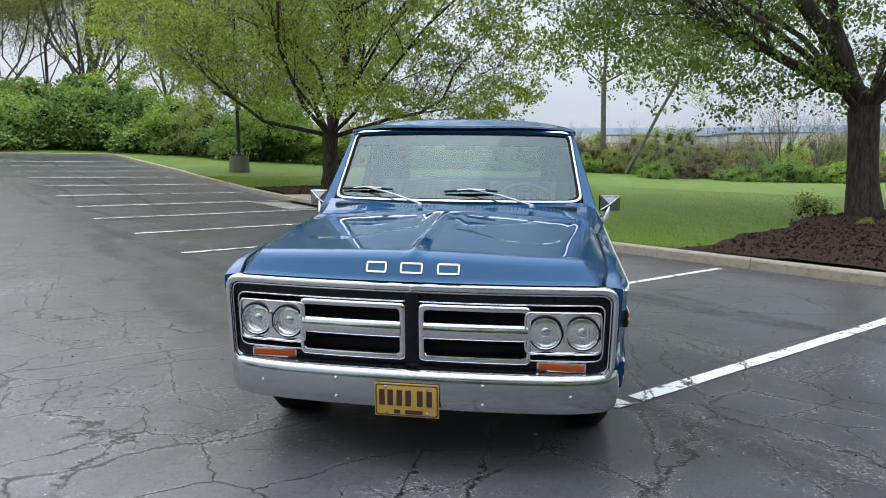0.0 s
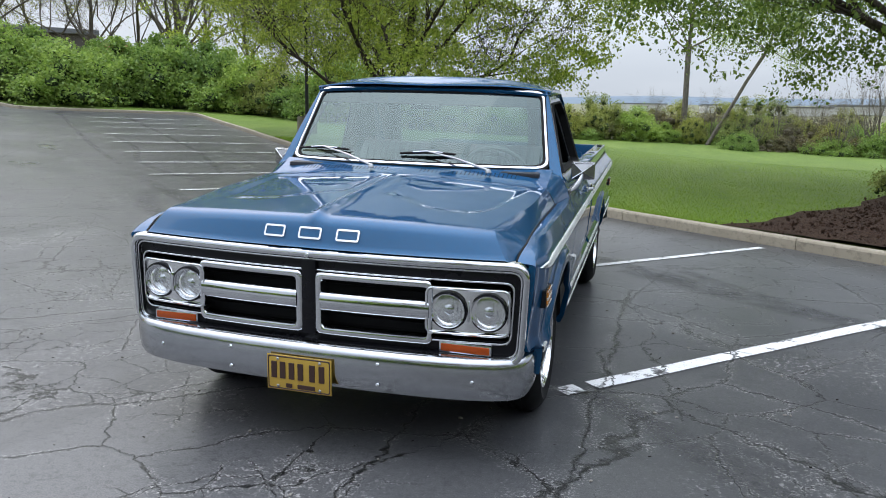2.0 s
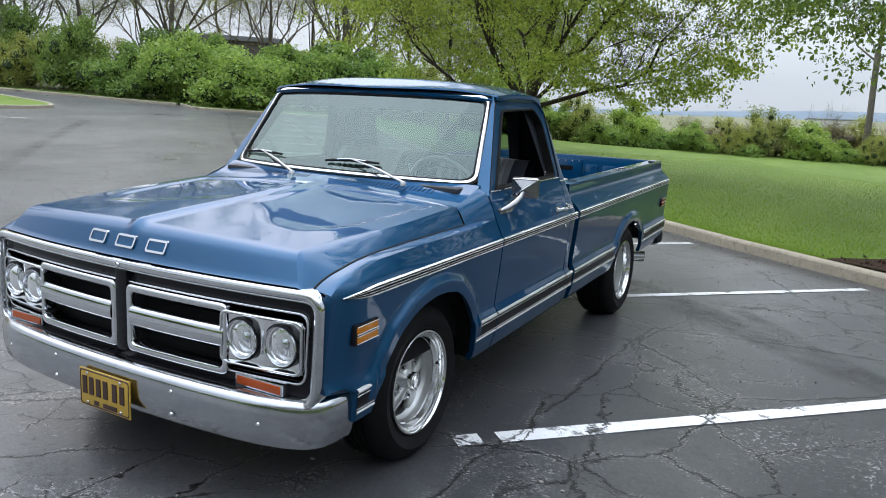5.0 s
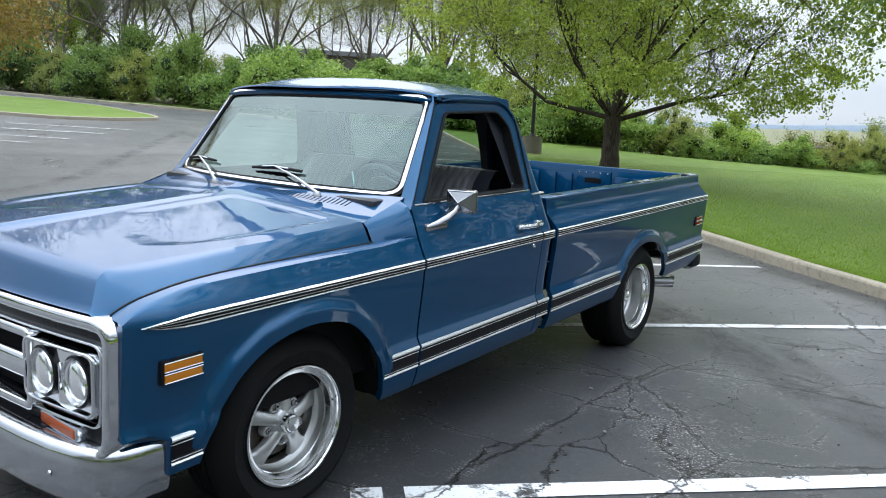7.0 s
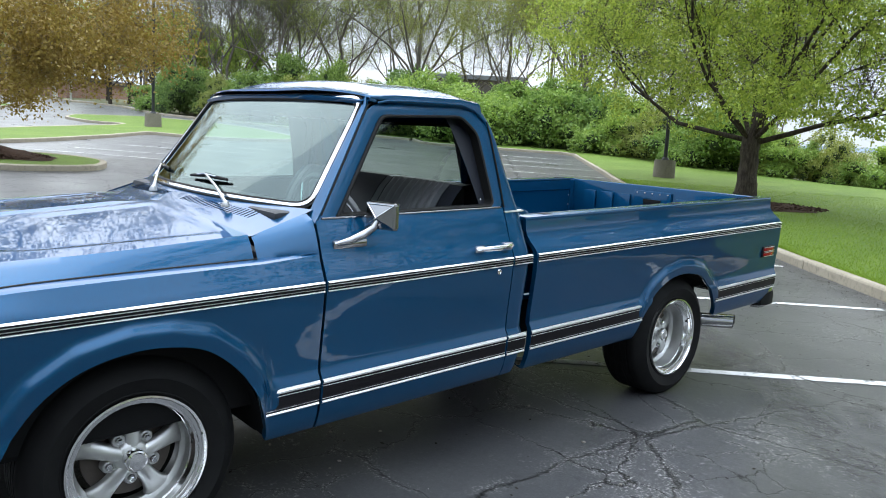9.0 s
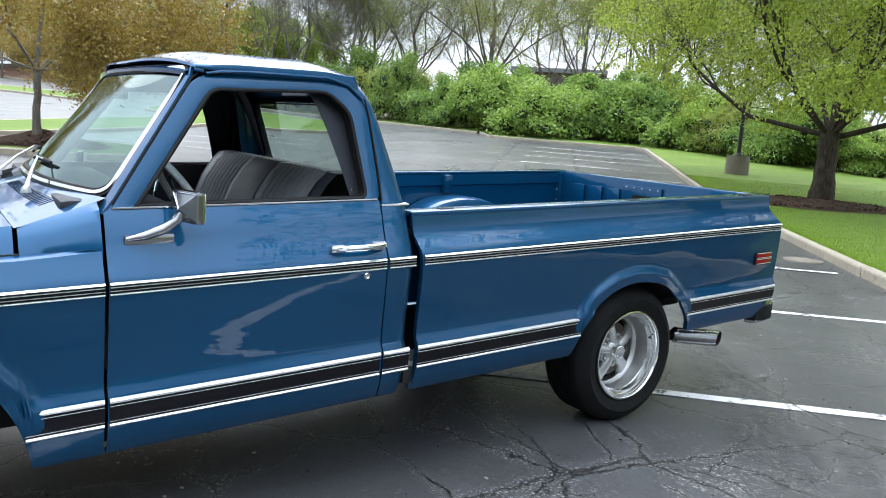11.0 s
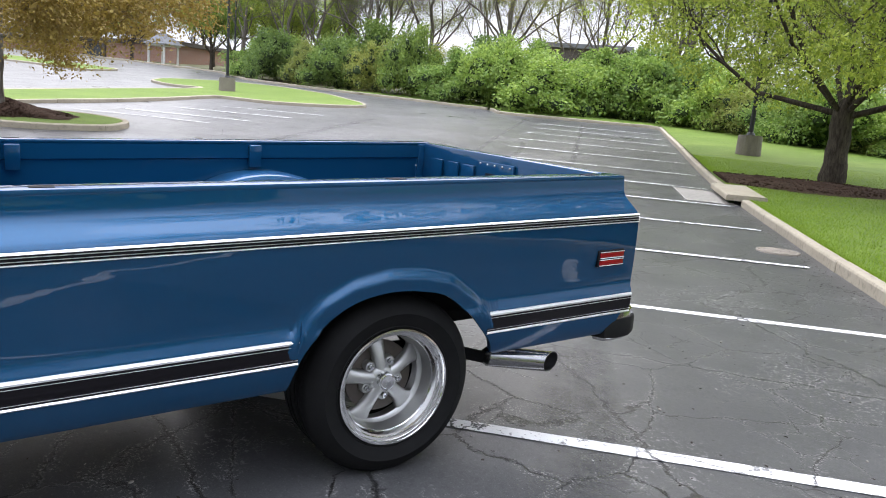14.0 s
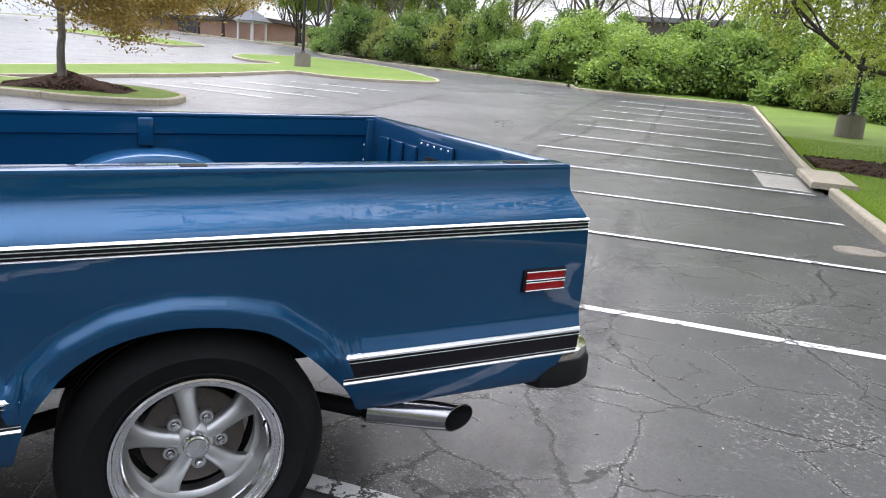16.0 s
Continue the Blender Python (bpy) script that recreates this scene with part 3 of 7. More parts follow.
def grow(rng, fork, limbs, reach, top, trunk_r, levels=3, kids=4, lift=0.10, low=25, high=70, lean=(0, 0), wander=0.22, leaders=1, dress=0, arms=(), twig=0.004, limb=(0.30, 0.44)):
    """A skeleton: the pieces of wood, and the places where leaves sit."""
    segs, spots = [], []

    def branch(p, way, length, r, level):
        steps = 5 if level < 2 else 4
        for i in range(steps):
            way = (way + Vector((rng.gauss(0, wander), rng.gauss(0, wander), rng.gauss(0, wander * 0.6) + lift * (1 if level < 2 else 0.4)))).normalized()
            q = p + way * (length / steps)
            r1 = max(twig, r * (0.80 if level else 0.84))
            segs.append((p, r, q, r1))
            if level >= 1 or i >= 1:
                spots.append((q, way))
                spots.append((p.lerp(q, 0.5), way))
            if level == 0 and i >= 1:
                for _ in range(dress):
                    spots.append((p.lerp(q, rng.random()) + Vector((rng.gauss(0, 0.5), rng.gauss(0, 0.5), rng.gauss(0, 0.35))), way))
            if level < levels and i >= (1 if level == 0 else 0):
                for _ in range(kids if level and i % 2 else max(1, kids - 2)):
                    if rng.random() < 0.75:
                        turn = rng.uniform(0.5, 1.05) * rng.choice((-1, 1))
                        axis = Vector((rng.gauss(0, 0.5), rng.gauss(0, 0.5), 1.0)).normalized()
                        w = Matrix.Rotation(turn, 3, axis) @ way
                        w = (w + Vector((0, 0, rng.uniform(-0.25, 0.35)))).normalized()
                        branch(q, w, length * rng.uniform(0.40, 0.62), r1 * rng.uniform(0.45, 0.65), level + 1)
            p, r = q, r1

    base = Vector((0, 0, -0.25))
    p, r = base, trunk_r * 1.25
    way = Vector((lean[0], lean[1], 1)).normalized()
    for i in range(6):
        q = Vector((lean[0] * fork, lean[1] * fork, 0)) * ((i + 1) / 6) + Vector((rng.gauss(0, 0.015), rng.gauss(0, 0.015), (fork + 0.25) * (i + 1) / 6 - 0.25))
        r1 = trunk_r * (1.28, 1.08, 1.0, 0.97, 0.97, 1.02)[i]
        segs.append((p, r, q, r1))
        p, r = q, r1
    for n in range(limbs):
        a = 2 * math.pi * (n + rng.uniform(-0.25, 0.25)) / limbs
        el = radians(low + (high - low) * ((n * 0.618) % 1.0))
        w = Vector((math.cos(a) * math.cos(el), math.sin(a) * math.cos(el), math.sin(el)))
        length = reach * math.cos(el) ** 0.5 + (top - fork) * math.sin(el) * 0.55
        branch(p - Vector((0, 0, rng.uniform(0, 0.25) * fork * 0.3)), w, length, trunk_r * rng.uniform(*limb), 0)
    for az, el, length in arms:
        az, el = radians(az), radians(el)
        branch(p + Vector((0, 0, 0.4)), Vector((math.cos(az) * math.cos(el), math.sin(az) * math.cos(el), math.sin(el))), length, trunk_r * 0.30, 0)
    for n in range(leaders):
        branch(p, Vector((rng.gauss(0, 0.15), rng.gauss(0, 0.15), 1)).normalized(), (top - fork) * 0.9, trunk_r * 0.7, 0)
    return segs, spots


def leaf_quads(centres, size, seed, hang=0.0):
    """Small folded leaves at the centres, each a bent diamond of two loose quads joined in one island."""
    g = np.random.default_rng(seed)
    c = np.asarray(centres, dtype=np.float64)
    n = len(c)
    long = g.normal(size=(n, 3))
    long[:, 2] -= hang
    long /= np.linalg.norm(long, axis=1, keepdims=True)
    across = np.cross(long, g.normal(size=(n, 3)))
    across /= np.linalg.norm(across, axis=1, keepdims=True)
    up = np.cross(long, across)
    s = size * g.uniform(0.6, 1.25, size=(n, 1))
    a, b = c - long * s * 0.5, c + long * s * 0.5
    mid = c + up * s * 0.08
    return np.stack([a, mid + across * s * 0.30, b, mid - across * s * 0.30], axis=1)


def crown_mesh(name, spots, per, scatter, size, seed, hang=0.3, limit=60000, tuft=1, crowd=0):
    """Leaves round the twigs; with tuft above one they hang together in small bunches with gaps between."""
    g = np.random.default_rng(seed)
    pts = np.array([tuple(p) for p, _ in spots])
    c = np.repeat(pts, max(1, per // tuft), axis=0)
    c = c + g.normal(size=c.shape) * np.array((scatter, scatter, scatter * 0.7))
    # bunches gather in some spots and leave others open, so that the crown breaks into masses and gaps
    if crowd:
        c = c[g.permutation(len(c))]
        key = np.floor(c / 0.75 + 0.35 * np.sin(c[:, [1, 2, 0]] * 1.9)).astype(np.int64) + 64
        key = (key[:, 0] * 256 + key[:, 1]) * 256 + key[:, 2]
        order = np.argsort(key, kind="stable")
        first = np.r_[True, np.diff(key[order]) != 0]
        rank = np.arange(len(c)) - np.maximum.accumulate(np.where(first, np.arange(len(c)), 0))
        share = np.random.default_rng(seed + 9).choice((0.04, 0.25, 1.0, 1.9), size=256, p=(0.40, 0.18, 0.26, 0.16))
        c = c[order[rank < crowd * share[(key[order] * 2654435761 >> 7) % 256]]]
    if len(c) > limit // tuft:
        c = c[g.permutation(len(c))[:limit // tuft]]
    if tuft > 1:
        c = np.repeat(c, tuft, axis=0)
        c = c + g.normal(size=c.shape) * np.array((0.085, 0.085, 0.07)) - np.array((0, 0, 0.04))
    return quads(name, leaf_quads(c, size, seed + 1, hang))


def make_tree(label, x, y, seed, bark, leaf, per, scatter, size, category="tree", sink=0.0, group="", limit=60000, hang=0.3, name="tree", skirt=0.0, droop=0.0, tuft=1, crowd=0, **shape):
    rng = random.Random(seed)
    segs, spots = grow(rng, **shape)
    if droop:
        spots = [(p - Vector((0, 0, droop * rng.random() ** 1.6)) if math.hypot(p.x, p.y) > 1.5 else p, w) for p, w in spots]
    if skirt:
        spots = [(p, w) for p, w in spots if p.z > skirt + 0.35 * math.sin(p.x * 1.3 + p.y)]
        segs = [q for q in segs if q[1] > 0.05 or q[2].z > skirt]
    tree = thing(name, label, category, (x, y, ground_z(x, y) + 0.13 - sink), group)
    mesh_part("trunk", tubes(segs, 10), bark, tree, "bark-covered trunk and limbs")
    if per:
        mesh_part("crown", crown_mesh("crown", spots, per, scatter, size, seed + 5, hang, limit, tuft, crowd), leaf, tree, "loose leafy crown")
    return tree


make_tree("broad pear tree in young leaf on the lawn, dark forked trunk", -7.2, 21.5, 11, BARK, LEAF_PEAR, 110, 0.22, 0.105, fork=1.75, limbs=10, reach=4.5, top=9.5, trunk_r=0.27, levels=3, kids=4, low=14, high=66, lift=0.03, wander=0.24, limit=230000, skirt=2.35, droop=0.7, dress=18, tuft=8, crowd=12, hang=0.9, limb=(0.24, 0.36))
make_tree("large shade tree with a thick dark trunk in a mulch bed", 6.7, 12.6, 23, BARK, LEAF_DARK, 84, 0.21, 0.098, fork=2.2, limbs=9, reach=5.4, top=10.5, trunk_r=0.285, levels=3, kids=4, low=30, high=72, lift=0.07, wander=0.24, limit=190000, skirt=2.6, droop=0.8, dress=14, tuft=8, crowd=8, hang=0.9, limb=(0.26, 0.38), lean=(-0.05, 0.0), arms=((160, 4, 4.6), (190, 14, 4.2), (150, 12, 5.2)))
# amber tree on the island, more behind it
gold = make_tree("young amber-leaved tree in a mulched island", -17.35, 3.38, 5, BARK_PALE, LEAF_GOLD, 22, 0.25, 0.09, fork=1.65, limbs=10, reach=2.7, top=7.0, trunk_r=0.088, levels=3, kids=3, low=-2, high=60, lift=0.04, limit=60000, droop=0.7, sink=-0.15, skirt=1.4, group="amber trees")
for x, y, a, k in ((-95, 12.5, 300, 1.1), (-100, 9.0, 70, 1.2), (-66, 29.5, 120, 0.7), (-112, 14, 40, 1.3), (-124, 24, 90, 1.4)):
    t = copy_thing(gold, pose(x, y, ground_z(x, y), 0, 0, a) @ Matrix.Scale(k, 4))
    tagged(t, "amber-leaved tree at the far side of the lot", "tree", "amber trees")
rounded_tree = make_tree("rounded green tree beside the far drive", -75, 28.5, 31, BARK, LEAF_DARK, 9, 0.28, 0.17, fork=1.9, limbs=7, reach=3.4, top=8, trunk_r=0.18, levels=3, kids=3, low=20, high=65, limit=22000)
for x, y, a, k in ((-83.1, 17.8, 150, 0.95), (-67, 21.8, 40, 0.8), (-71.5, 25.0, 290, 0.9), (-78, 25, 80, 1.0), (-63, 27, 200, 0.85), (-60, 31, 260, 0.8), (-69, 33, 10, 1.0), (-106, 30, 60, 1.0), (-121, 12, 220, 1.4), (-116, 34, 300, 1.5), (-132, 20, 20, 1.5), (-136, 4, 100, 1.5), (-128, -8, 170, 1.5)):
    copy_thing(rounded_tree, pose(x, y, ground_z(x, y), 0, 0, a) @ Matrix.Scale(k, 4))
# willow-like and bare trees behind the hedge
willow = make_tree("tall willow with drooping yellow-green shoots behind the hedge", -41.5, 36.5, 41, BARK_PALE, LEAF_WILLOW, 16, 0.5, 0.12, fork=3.4, limbs=8, reach=6.0, top=15, trunk_r=0.27, levels=3, kids=3, low=36, high=78, limit=52000, hang=1.6, group="willows", twig=0.007, limb=(0.26, 0.42))
for x, y, a, k in ((-47.5, 33.5, 140, 0.85), (-52.5, 32.5, 30, 0.75), (-31, 43.5, 60, 0.95), (-36.5, 41.5, 210, 0.8), (-22, 47, 300, 0.7)):
    copy_thing(willow, pose(x, y, ground_z(x, y), 0, 0, a) @ Matrix.Scale(k, 4))
bare = make_tree("tall bare spring tree with fine twigs", -49, 28.5, 53, BARK_PALE, LEAF_BUD, 2, 0.25, 0.09, fork=3.0, limbs=6, reach=5.0, top=15, trunk_r=0.20, twig=0.0085, levels=3, kids=4, low=35, high=78, limit=3500, group="bare trees")
bare_b = make_tree("bare forked tree with grey limbs", -58, 26, 67, BARK_PALE, LEAF_BUD, 1, 0.3, 0.09, fork=2.2, limbs=5, reach=6.5, top=14, trunk_r=0.22, twig=0.0085, levels=3, kids=4, low=30, high=72, limit=3000, group="bare trees")
for n, (x, y, k) in enumerate(((-54, 27.0, 0.85), (-63, 23.5, 0.95), (-57, 33, 0.95), (-50, 41, 0.85), (-44, 44, 0.9), (-37, 47, 0.9), (-27, 46, 0.8), (-20, 45, 0.75), (-16.5, 43, 0.7), (-35, 53, 0.9))):
    copy_thing(bare if n % 2 else bare_b, pose(x, y, ground_z(x, y) + (1.5 if us(x, y)[0] > 9 else 0), 0, 0, 47 * n) @ Matrix.Scale(k, 4))
big_left = make_tree("big leaning many-stemmed tree above the hedge", -30.8, 42.3, 71, BARK_PALE, LEAF_WILLOW, 3, 0.35, 0.11, fork=3.2, limbs=5, reach=8.0, top=14, trunk_r=0.27, twig=0.0085, levels=3, kids=3, low=45, high=72, limit=6500)
# slim bare trees and scrub along the lawn's far edge
slim = make_tree("slim bare tree with one forked limb at the lawn's edge", 3.1, 40.5, 83, BARK_PALE, LEAF_BUD, 2, 0.25, 0.07, fork=5.2, limbs=4, reach=4.0, top=13, trunk_r=0.155, twig=0.006, levels=3, kids=3, low=30, high=60, limit=700, leaders=1)
make_tree("leaning half-fallen tree in fresh leaf", 4.2, 39.2, 89, BARK_PALE, LEAF_HEDGE, 10, 0.32, 0.09, fork=5.0, limbs=8, reach=2.2, top=7.5, trunk_r=0.09, twig=0.006, levels=2, kids=3, low=-10, high=60, limit=9000, lean=(0.55, 0.0), leaders=1)
fan = make_tree("bare many-stemmed fan-shaped shrub", 13.0, 41.0, 97, BARK_PALE, LEAF_BUD, 1, 0.15, 0.06, fork=0.3, limbs=13, reach=2.2, top=3.6, trunk_r=0.09, levels=2, kids=3, low=45, high=80, wander=0.12, limit=1500, category="shrub", name="bare_shrub", group="bare shrubs")
thickets = [(13.0, 41.0)]
for n, (x, y, k) in enumerate(((9.5, 42, 0.8), (17, 44, 0.95), (21, 43, 0.9), (6.5, 38, 0.7), (25, 47, 1.0), (-1.5, 38.5, 0.6), (-5, 37.5, 0.6), (11, 46, 0.9), (19, 39.5, 0.75), (14.5, 39, 1.0), (16, 41.5, 1.1), (23, 41, 1.0), (12, 39, 0.9), (18.5, 42.5, 1.15), (27, 42, 1.1), (8, 40, 0.85), (4.5, 40.5, 0.8), (1.5, 40, 0.75), (30, 44, 1.2), (10.5, 38.2, 0.9), (15.5, 37.6, 0.9))):
    copy_thing(fan, pose(x, y, ground_z(x, y) + 0.05, 0, 0, 71 * n) @ Matrix.Scale(k * 0.72, 4))
    thickets.append((x, y))


# unseen woods and scrub, added to close the lot behind and beside the walk
# they darken the truck's reflections and block some of the sky
for n in range(34):
    a = radians(72 + 7.4 * n)
    d = (32 + 10 * ((n * 0.618) % 1.0)) if 95 < math.degrees(a) < 205 else 46 + 13 * ((n * 0.618) % 1.0)
    x, y = 1.5 + math.sin(a) * d, 1.0 + math.cos(a) * d
    if (x < -30 and y > -14) or (x < -6 and y < 0):
        continue
    copy_thing((bare, rounded_tree, bare_b, willow)[n % 4] if not 95 < math.degrees(a) < 205 else (bare, bare_b)[n % 2], pose(x, y, ground_z(x, y), 0, 0, 53 * n) @ Matrix.Scale(1.25 if n % 4 == 1 else 1.0, 4))


def make_bush(label, seed, width, height, leaf, size, count, core):
    """A shrub: lobes of leaves round filler balls in a shade colour, with an uneven outline."""
    g = np.random.default_rng(seed)
    lobes = []
    for _ in range(30):
        a, r = g.uniform(0, 2 * math.pi), math.sqrt(g.uniform(0, 1)) * width * 0.42
        z = height * (0.10 + 0.74 * g.uniform(0, 1) * (1 - (r / (width * 0.5)) ** 2))
        lobes.append((r * math.cos(a), r * math.sin(a), z, g.uniform(0.5, 0.95) * width * 0.20))
    pts = []
    per = count // len(lobes)
    for x, y, z, r in lobes:
        d = g.normal(size=(per, 3))
        d[:, 2] += 0.35
        d /= np.linalg.norm(d, axis=1, keepdims=True)
        rad = r * (g.uniform(0.3, 1.15, size=(per, 1)) + 0.12 * np.sin(d[:, :1] * 9 + x * 5))
        p = np.array((x, y, z)) + d * rad * np.array((1, 1, 0.85))
        pts.append(p[p[:, 2] > 0.03])
    # sprays that stand proud of the outline
    for _ in range(60):
        x, y, z, r = lobes[g.integers(len(lobes))]
        d = g.normal(size=3)
        d[2] = abs(d[2]) + 0.3
        d /= np.linalg.norm(d)
        t = g.uniform(0.8, 1.45, size=(10, 1))
        pts.append(np.array((x, y, z)) + d * r * t + g.normal(size=(10, 3)) * 0.07)
    bush = thing("bush", label, "bush", group="hedge shrubs")
    mesh_part("foliage", quads("foliage", leaf_quads(np.concatenate(pts), size, seed + 3, 0.2)), leaf, bush, "dense fresh leaves")
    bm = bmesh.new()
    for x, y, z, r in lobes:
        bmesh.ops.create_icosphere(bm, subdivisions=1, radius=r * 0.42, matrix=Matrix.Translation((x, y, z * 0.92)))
    part("undergrowth", bm, core, bush, "filler balls coloured as the bush's inner shade")
    return bush


# dark green painted as the shade deep inside the bushes and the drain inlet
CORE_SHADE = mat_plain("inner_shade_fill", (0.028, 0.048, 0.014), 0.9, 0.5, 3)
CORE_TAN = mat_plain("dry_twigs", (0.10, 0.085, 0.055), 0.95, 0.5, 5)
kinds = [make_bush("dense green honeysuckle bush at the lot's edge", 201, 4.6, 3.9, LEAF_HEDGE, 0.15, 12500, CORE_SHADE),
         make_bush("rounded bright green shrub in a hedge", 202, 4.2, 3.3, LEAF_HEDGE, 0.145, 12000, CORE_SHADE),
         make_bush("dark green tall shrub in a hedge", 203, 4.4, 4.4, LEAF_YEW, 0.15, 12000, CORE_SHADE),
         make_bush("low bright green shrub by the lawn", 204, 3.4, 1.7, LEAF_HEDGE, 0.12, 9000, CORE_SHADE),
         make_bush("pale willow-like scrub bush", 205, 3.6, 3.4, LEAF_WILLOW, 0.10, 9000, CORE_SHADE),
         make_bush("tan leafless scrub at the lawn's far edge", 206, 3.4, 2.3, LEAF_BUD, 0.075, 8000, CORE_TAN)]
rng = random.Random(77)
spots = []
for u in np.arange(-22, 3.0, 3.0):
    s = far_edge(float(u))
    spots.append((float(u) - 0.8, s + 3.0, rng.choice((2, 2, 0)) if u < -16 else rng.choice((2, 4, 2, 4)) if u < -4 else rng.choice((0, 1, 0, 1)), 1.05))
    spots.append((float(u) + 0.8, s + 6.8, rng.choice((2, 0, 4, 2)), 1.30))
# a ragged continuous thicket along the lawn's far edge, lower towards the valley
EDGE = [(4.5, 41.2), (7.5, 41.5), (10.0, 38.8), (11.6, 35.8), (13.4, 33.0), (16.0, 31.2), (18.6, 29.3), (21.0, 27.8), (23.4, 26.6), (26.0, 26.2), (28.5, 25.4), (70.0, 25.4)]
for (u0, s0), (u1, s1) in zip(EDGE, EDGE[1:]):
    span = math.hypot(u1 - u0, s1 - s0)
    for q in range(max(1, int(span / 1.05))):
        f = (q + rng.random()) / max(1, int(span / 1.05))
        u, s = u0 + (u1 - u0) * f, s0 + (s1 - s0) * f
        size = float(np.interp(u, (4, 10, 14, 20, 26), (1.30, 1.08, 0.78, 0.62, 0.50)))
        spots.append((u + rng.uniform(-0.4, 0.4), s + rng.uniform(-0.3, 0.9), rng.choice((0, 1, 3, 0, 1, 4)), size * rng.uniform(0.8, 1.2)))
        if rng.random() < 0.6:
            spots.append((u + rng.uniform(-1, 2), s + 1.9 + rng.uniform(-0.6, 1.0), rng.choice((2, 0, 4, 5) if u < 18 else (5, 4, 5)), max(0.75, size) * rng.uniform(0.9, 1.25)))
for x, y in thickets:
    u, s = us(x, y)
    for q in range(3):
        spots.append((u + rng.uniform(-1.5, 1.5), s + rng.uniform(-1.3, 1.3), (5, 4, 3)[q], rng.uniform(0.45, 0.75)))
# tan and yellow-green trees down the slope
for n in range(60):
    spots.append((34 + rng.uniform(0, 90), 45 + rng.uniform(0, 110), (4, 5, 4, 3)[n % 4], rng.uniform(1.5, 2.8)))
for n, (u, s, k, scale) in enumerate(spots):
    x, y = xy(u, s)
    m = pose(x, y, ground_us(u, s) - 0.05, 0, 0, 61 * n % 360) @ Matrix.Diagonal((scale * rng.uniform(0.92, 1.1), scale * rng.uniform(0.92, 1.1), scale * rng.uniform(0.85, 1.12), 1))
    if n < 6:
        kinds[n].matrix_basis = m
        if k != n:
            copy_thing(kinds[k], m).matrix_basis = pose(x + 1.2, y + 1.0, ground_us(u, s) - 0.05, 0, 0, 100)
    else:
        copy_thing(kinds[k], m)

# unseen bushes added in the same ring, darkening reflections
for n in range(52):
    a = radians(70 + 4.9 * n)
    d = (28 + 4 * ((n * 0.618) % 1.0)) if 95 < math.degrees(a) < 205 else 41 + 5 * ((n * 0.618) % 1.0)
    x, y = 1.5 + math.sin(a) * d, 1.0 + math.cos(a) * d
    if x < -30 and y > -14:
        continue
    copy_thing(kinds[(0, 2, 1)[n % 3]], pose(x, y, ground_z(x, y) - 0.05, 0, 0, 61 * n) @ Matrix.Scale(1.35, 4))

# mulch beds, heaped a little round the trunks
def mulch_bed(x, y, ru, rs, heap, label):
    g = np.random.default_rng(int(abs(x * 10 + y)))
    rows = []
    for r in np.linspace(0, 1, 15):
        row = []
        for a in np.linspace(0, 2 * math.pi, 61):
            edge = 1 + 0.10 * math.sin(3 * a + x) + 0.06 * math.sin(7 * a + y)
            du, ds = ru * r * edge * math.cos(a), rs * r * edge * math.sin(a)
            u, s = us(x, y)
            px, py = xy(max(u + du, 7.19) if u > 7 else u + du, s + ds)
            row.append((px, py, ground_z(px, py) + 0.135 + 0.03 * (1 - r ** 4) + heap * (1 - r) ** 1.6 + (0.012 * g.normal() if 0 < r < 1 else 0) * (a < 6.28)))
        row[-1] = row[0]
        rows.append(row)
    w = len(rows[0])
    verts = [p for r in rows for p in r]
    faces = [(i * w + j, i * w + j + 1, (i + 1) * w + j + 1, (i + 1) * w + j) for i in range(len(rows) - 1) for j in range(w - 1)]
    bed = tagged(mesh_part("mulch", raw("mulch", verts, faces, True), MULCH, None), label, "mulch bed", "", "structure")
    chips = []
    for _ in range(1800):
        a, r = g.uniform(0, 2 * math.pi), math.sqrt(g.uniform(0, 1)) * 0.98
        u, s = us(x, y)
        du, ds = ru * r * math.cos(a), rs * r * math.sin(a)
        px, py = xy(max(u + du, 7.22) if u > 7 else u + du, s + ds)
        chips.append((px, py, ground_z(px, py) + 0.15 + heap * (1 - r) ** 1.6))
    tagged(mesh_part("mulch_chips", quads("mulch_chips", leaf_quads(chips, 0.09, 9)), MULCH, None), "loose dark bark chips", "mulch", "", "stuff")


def bed_side(u):
    """The long mulch bed's upper edge: how far up the kerb it reaches at u."""
    return 3.72 + 0.20 * (u - 7.19) + 0.10 * math.sin(u * 2.1) + 0.05 * math.sin(u * 5.3)


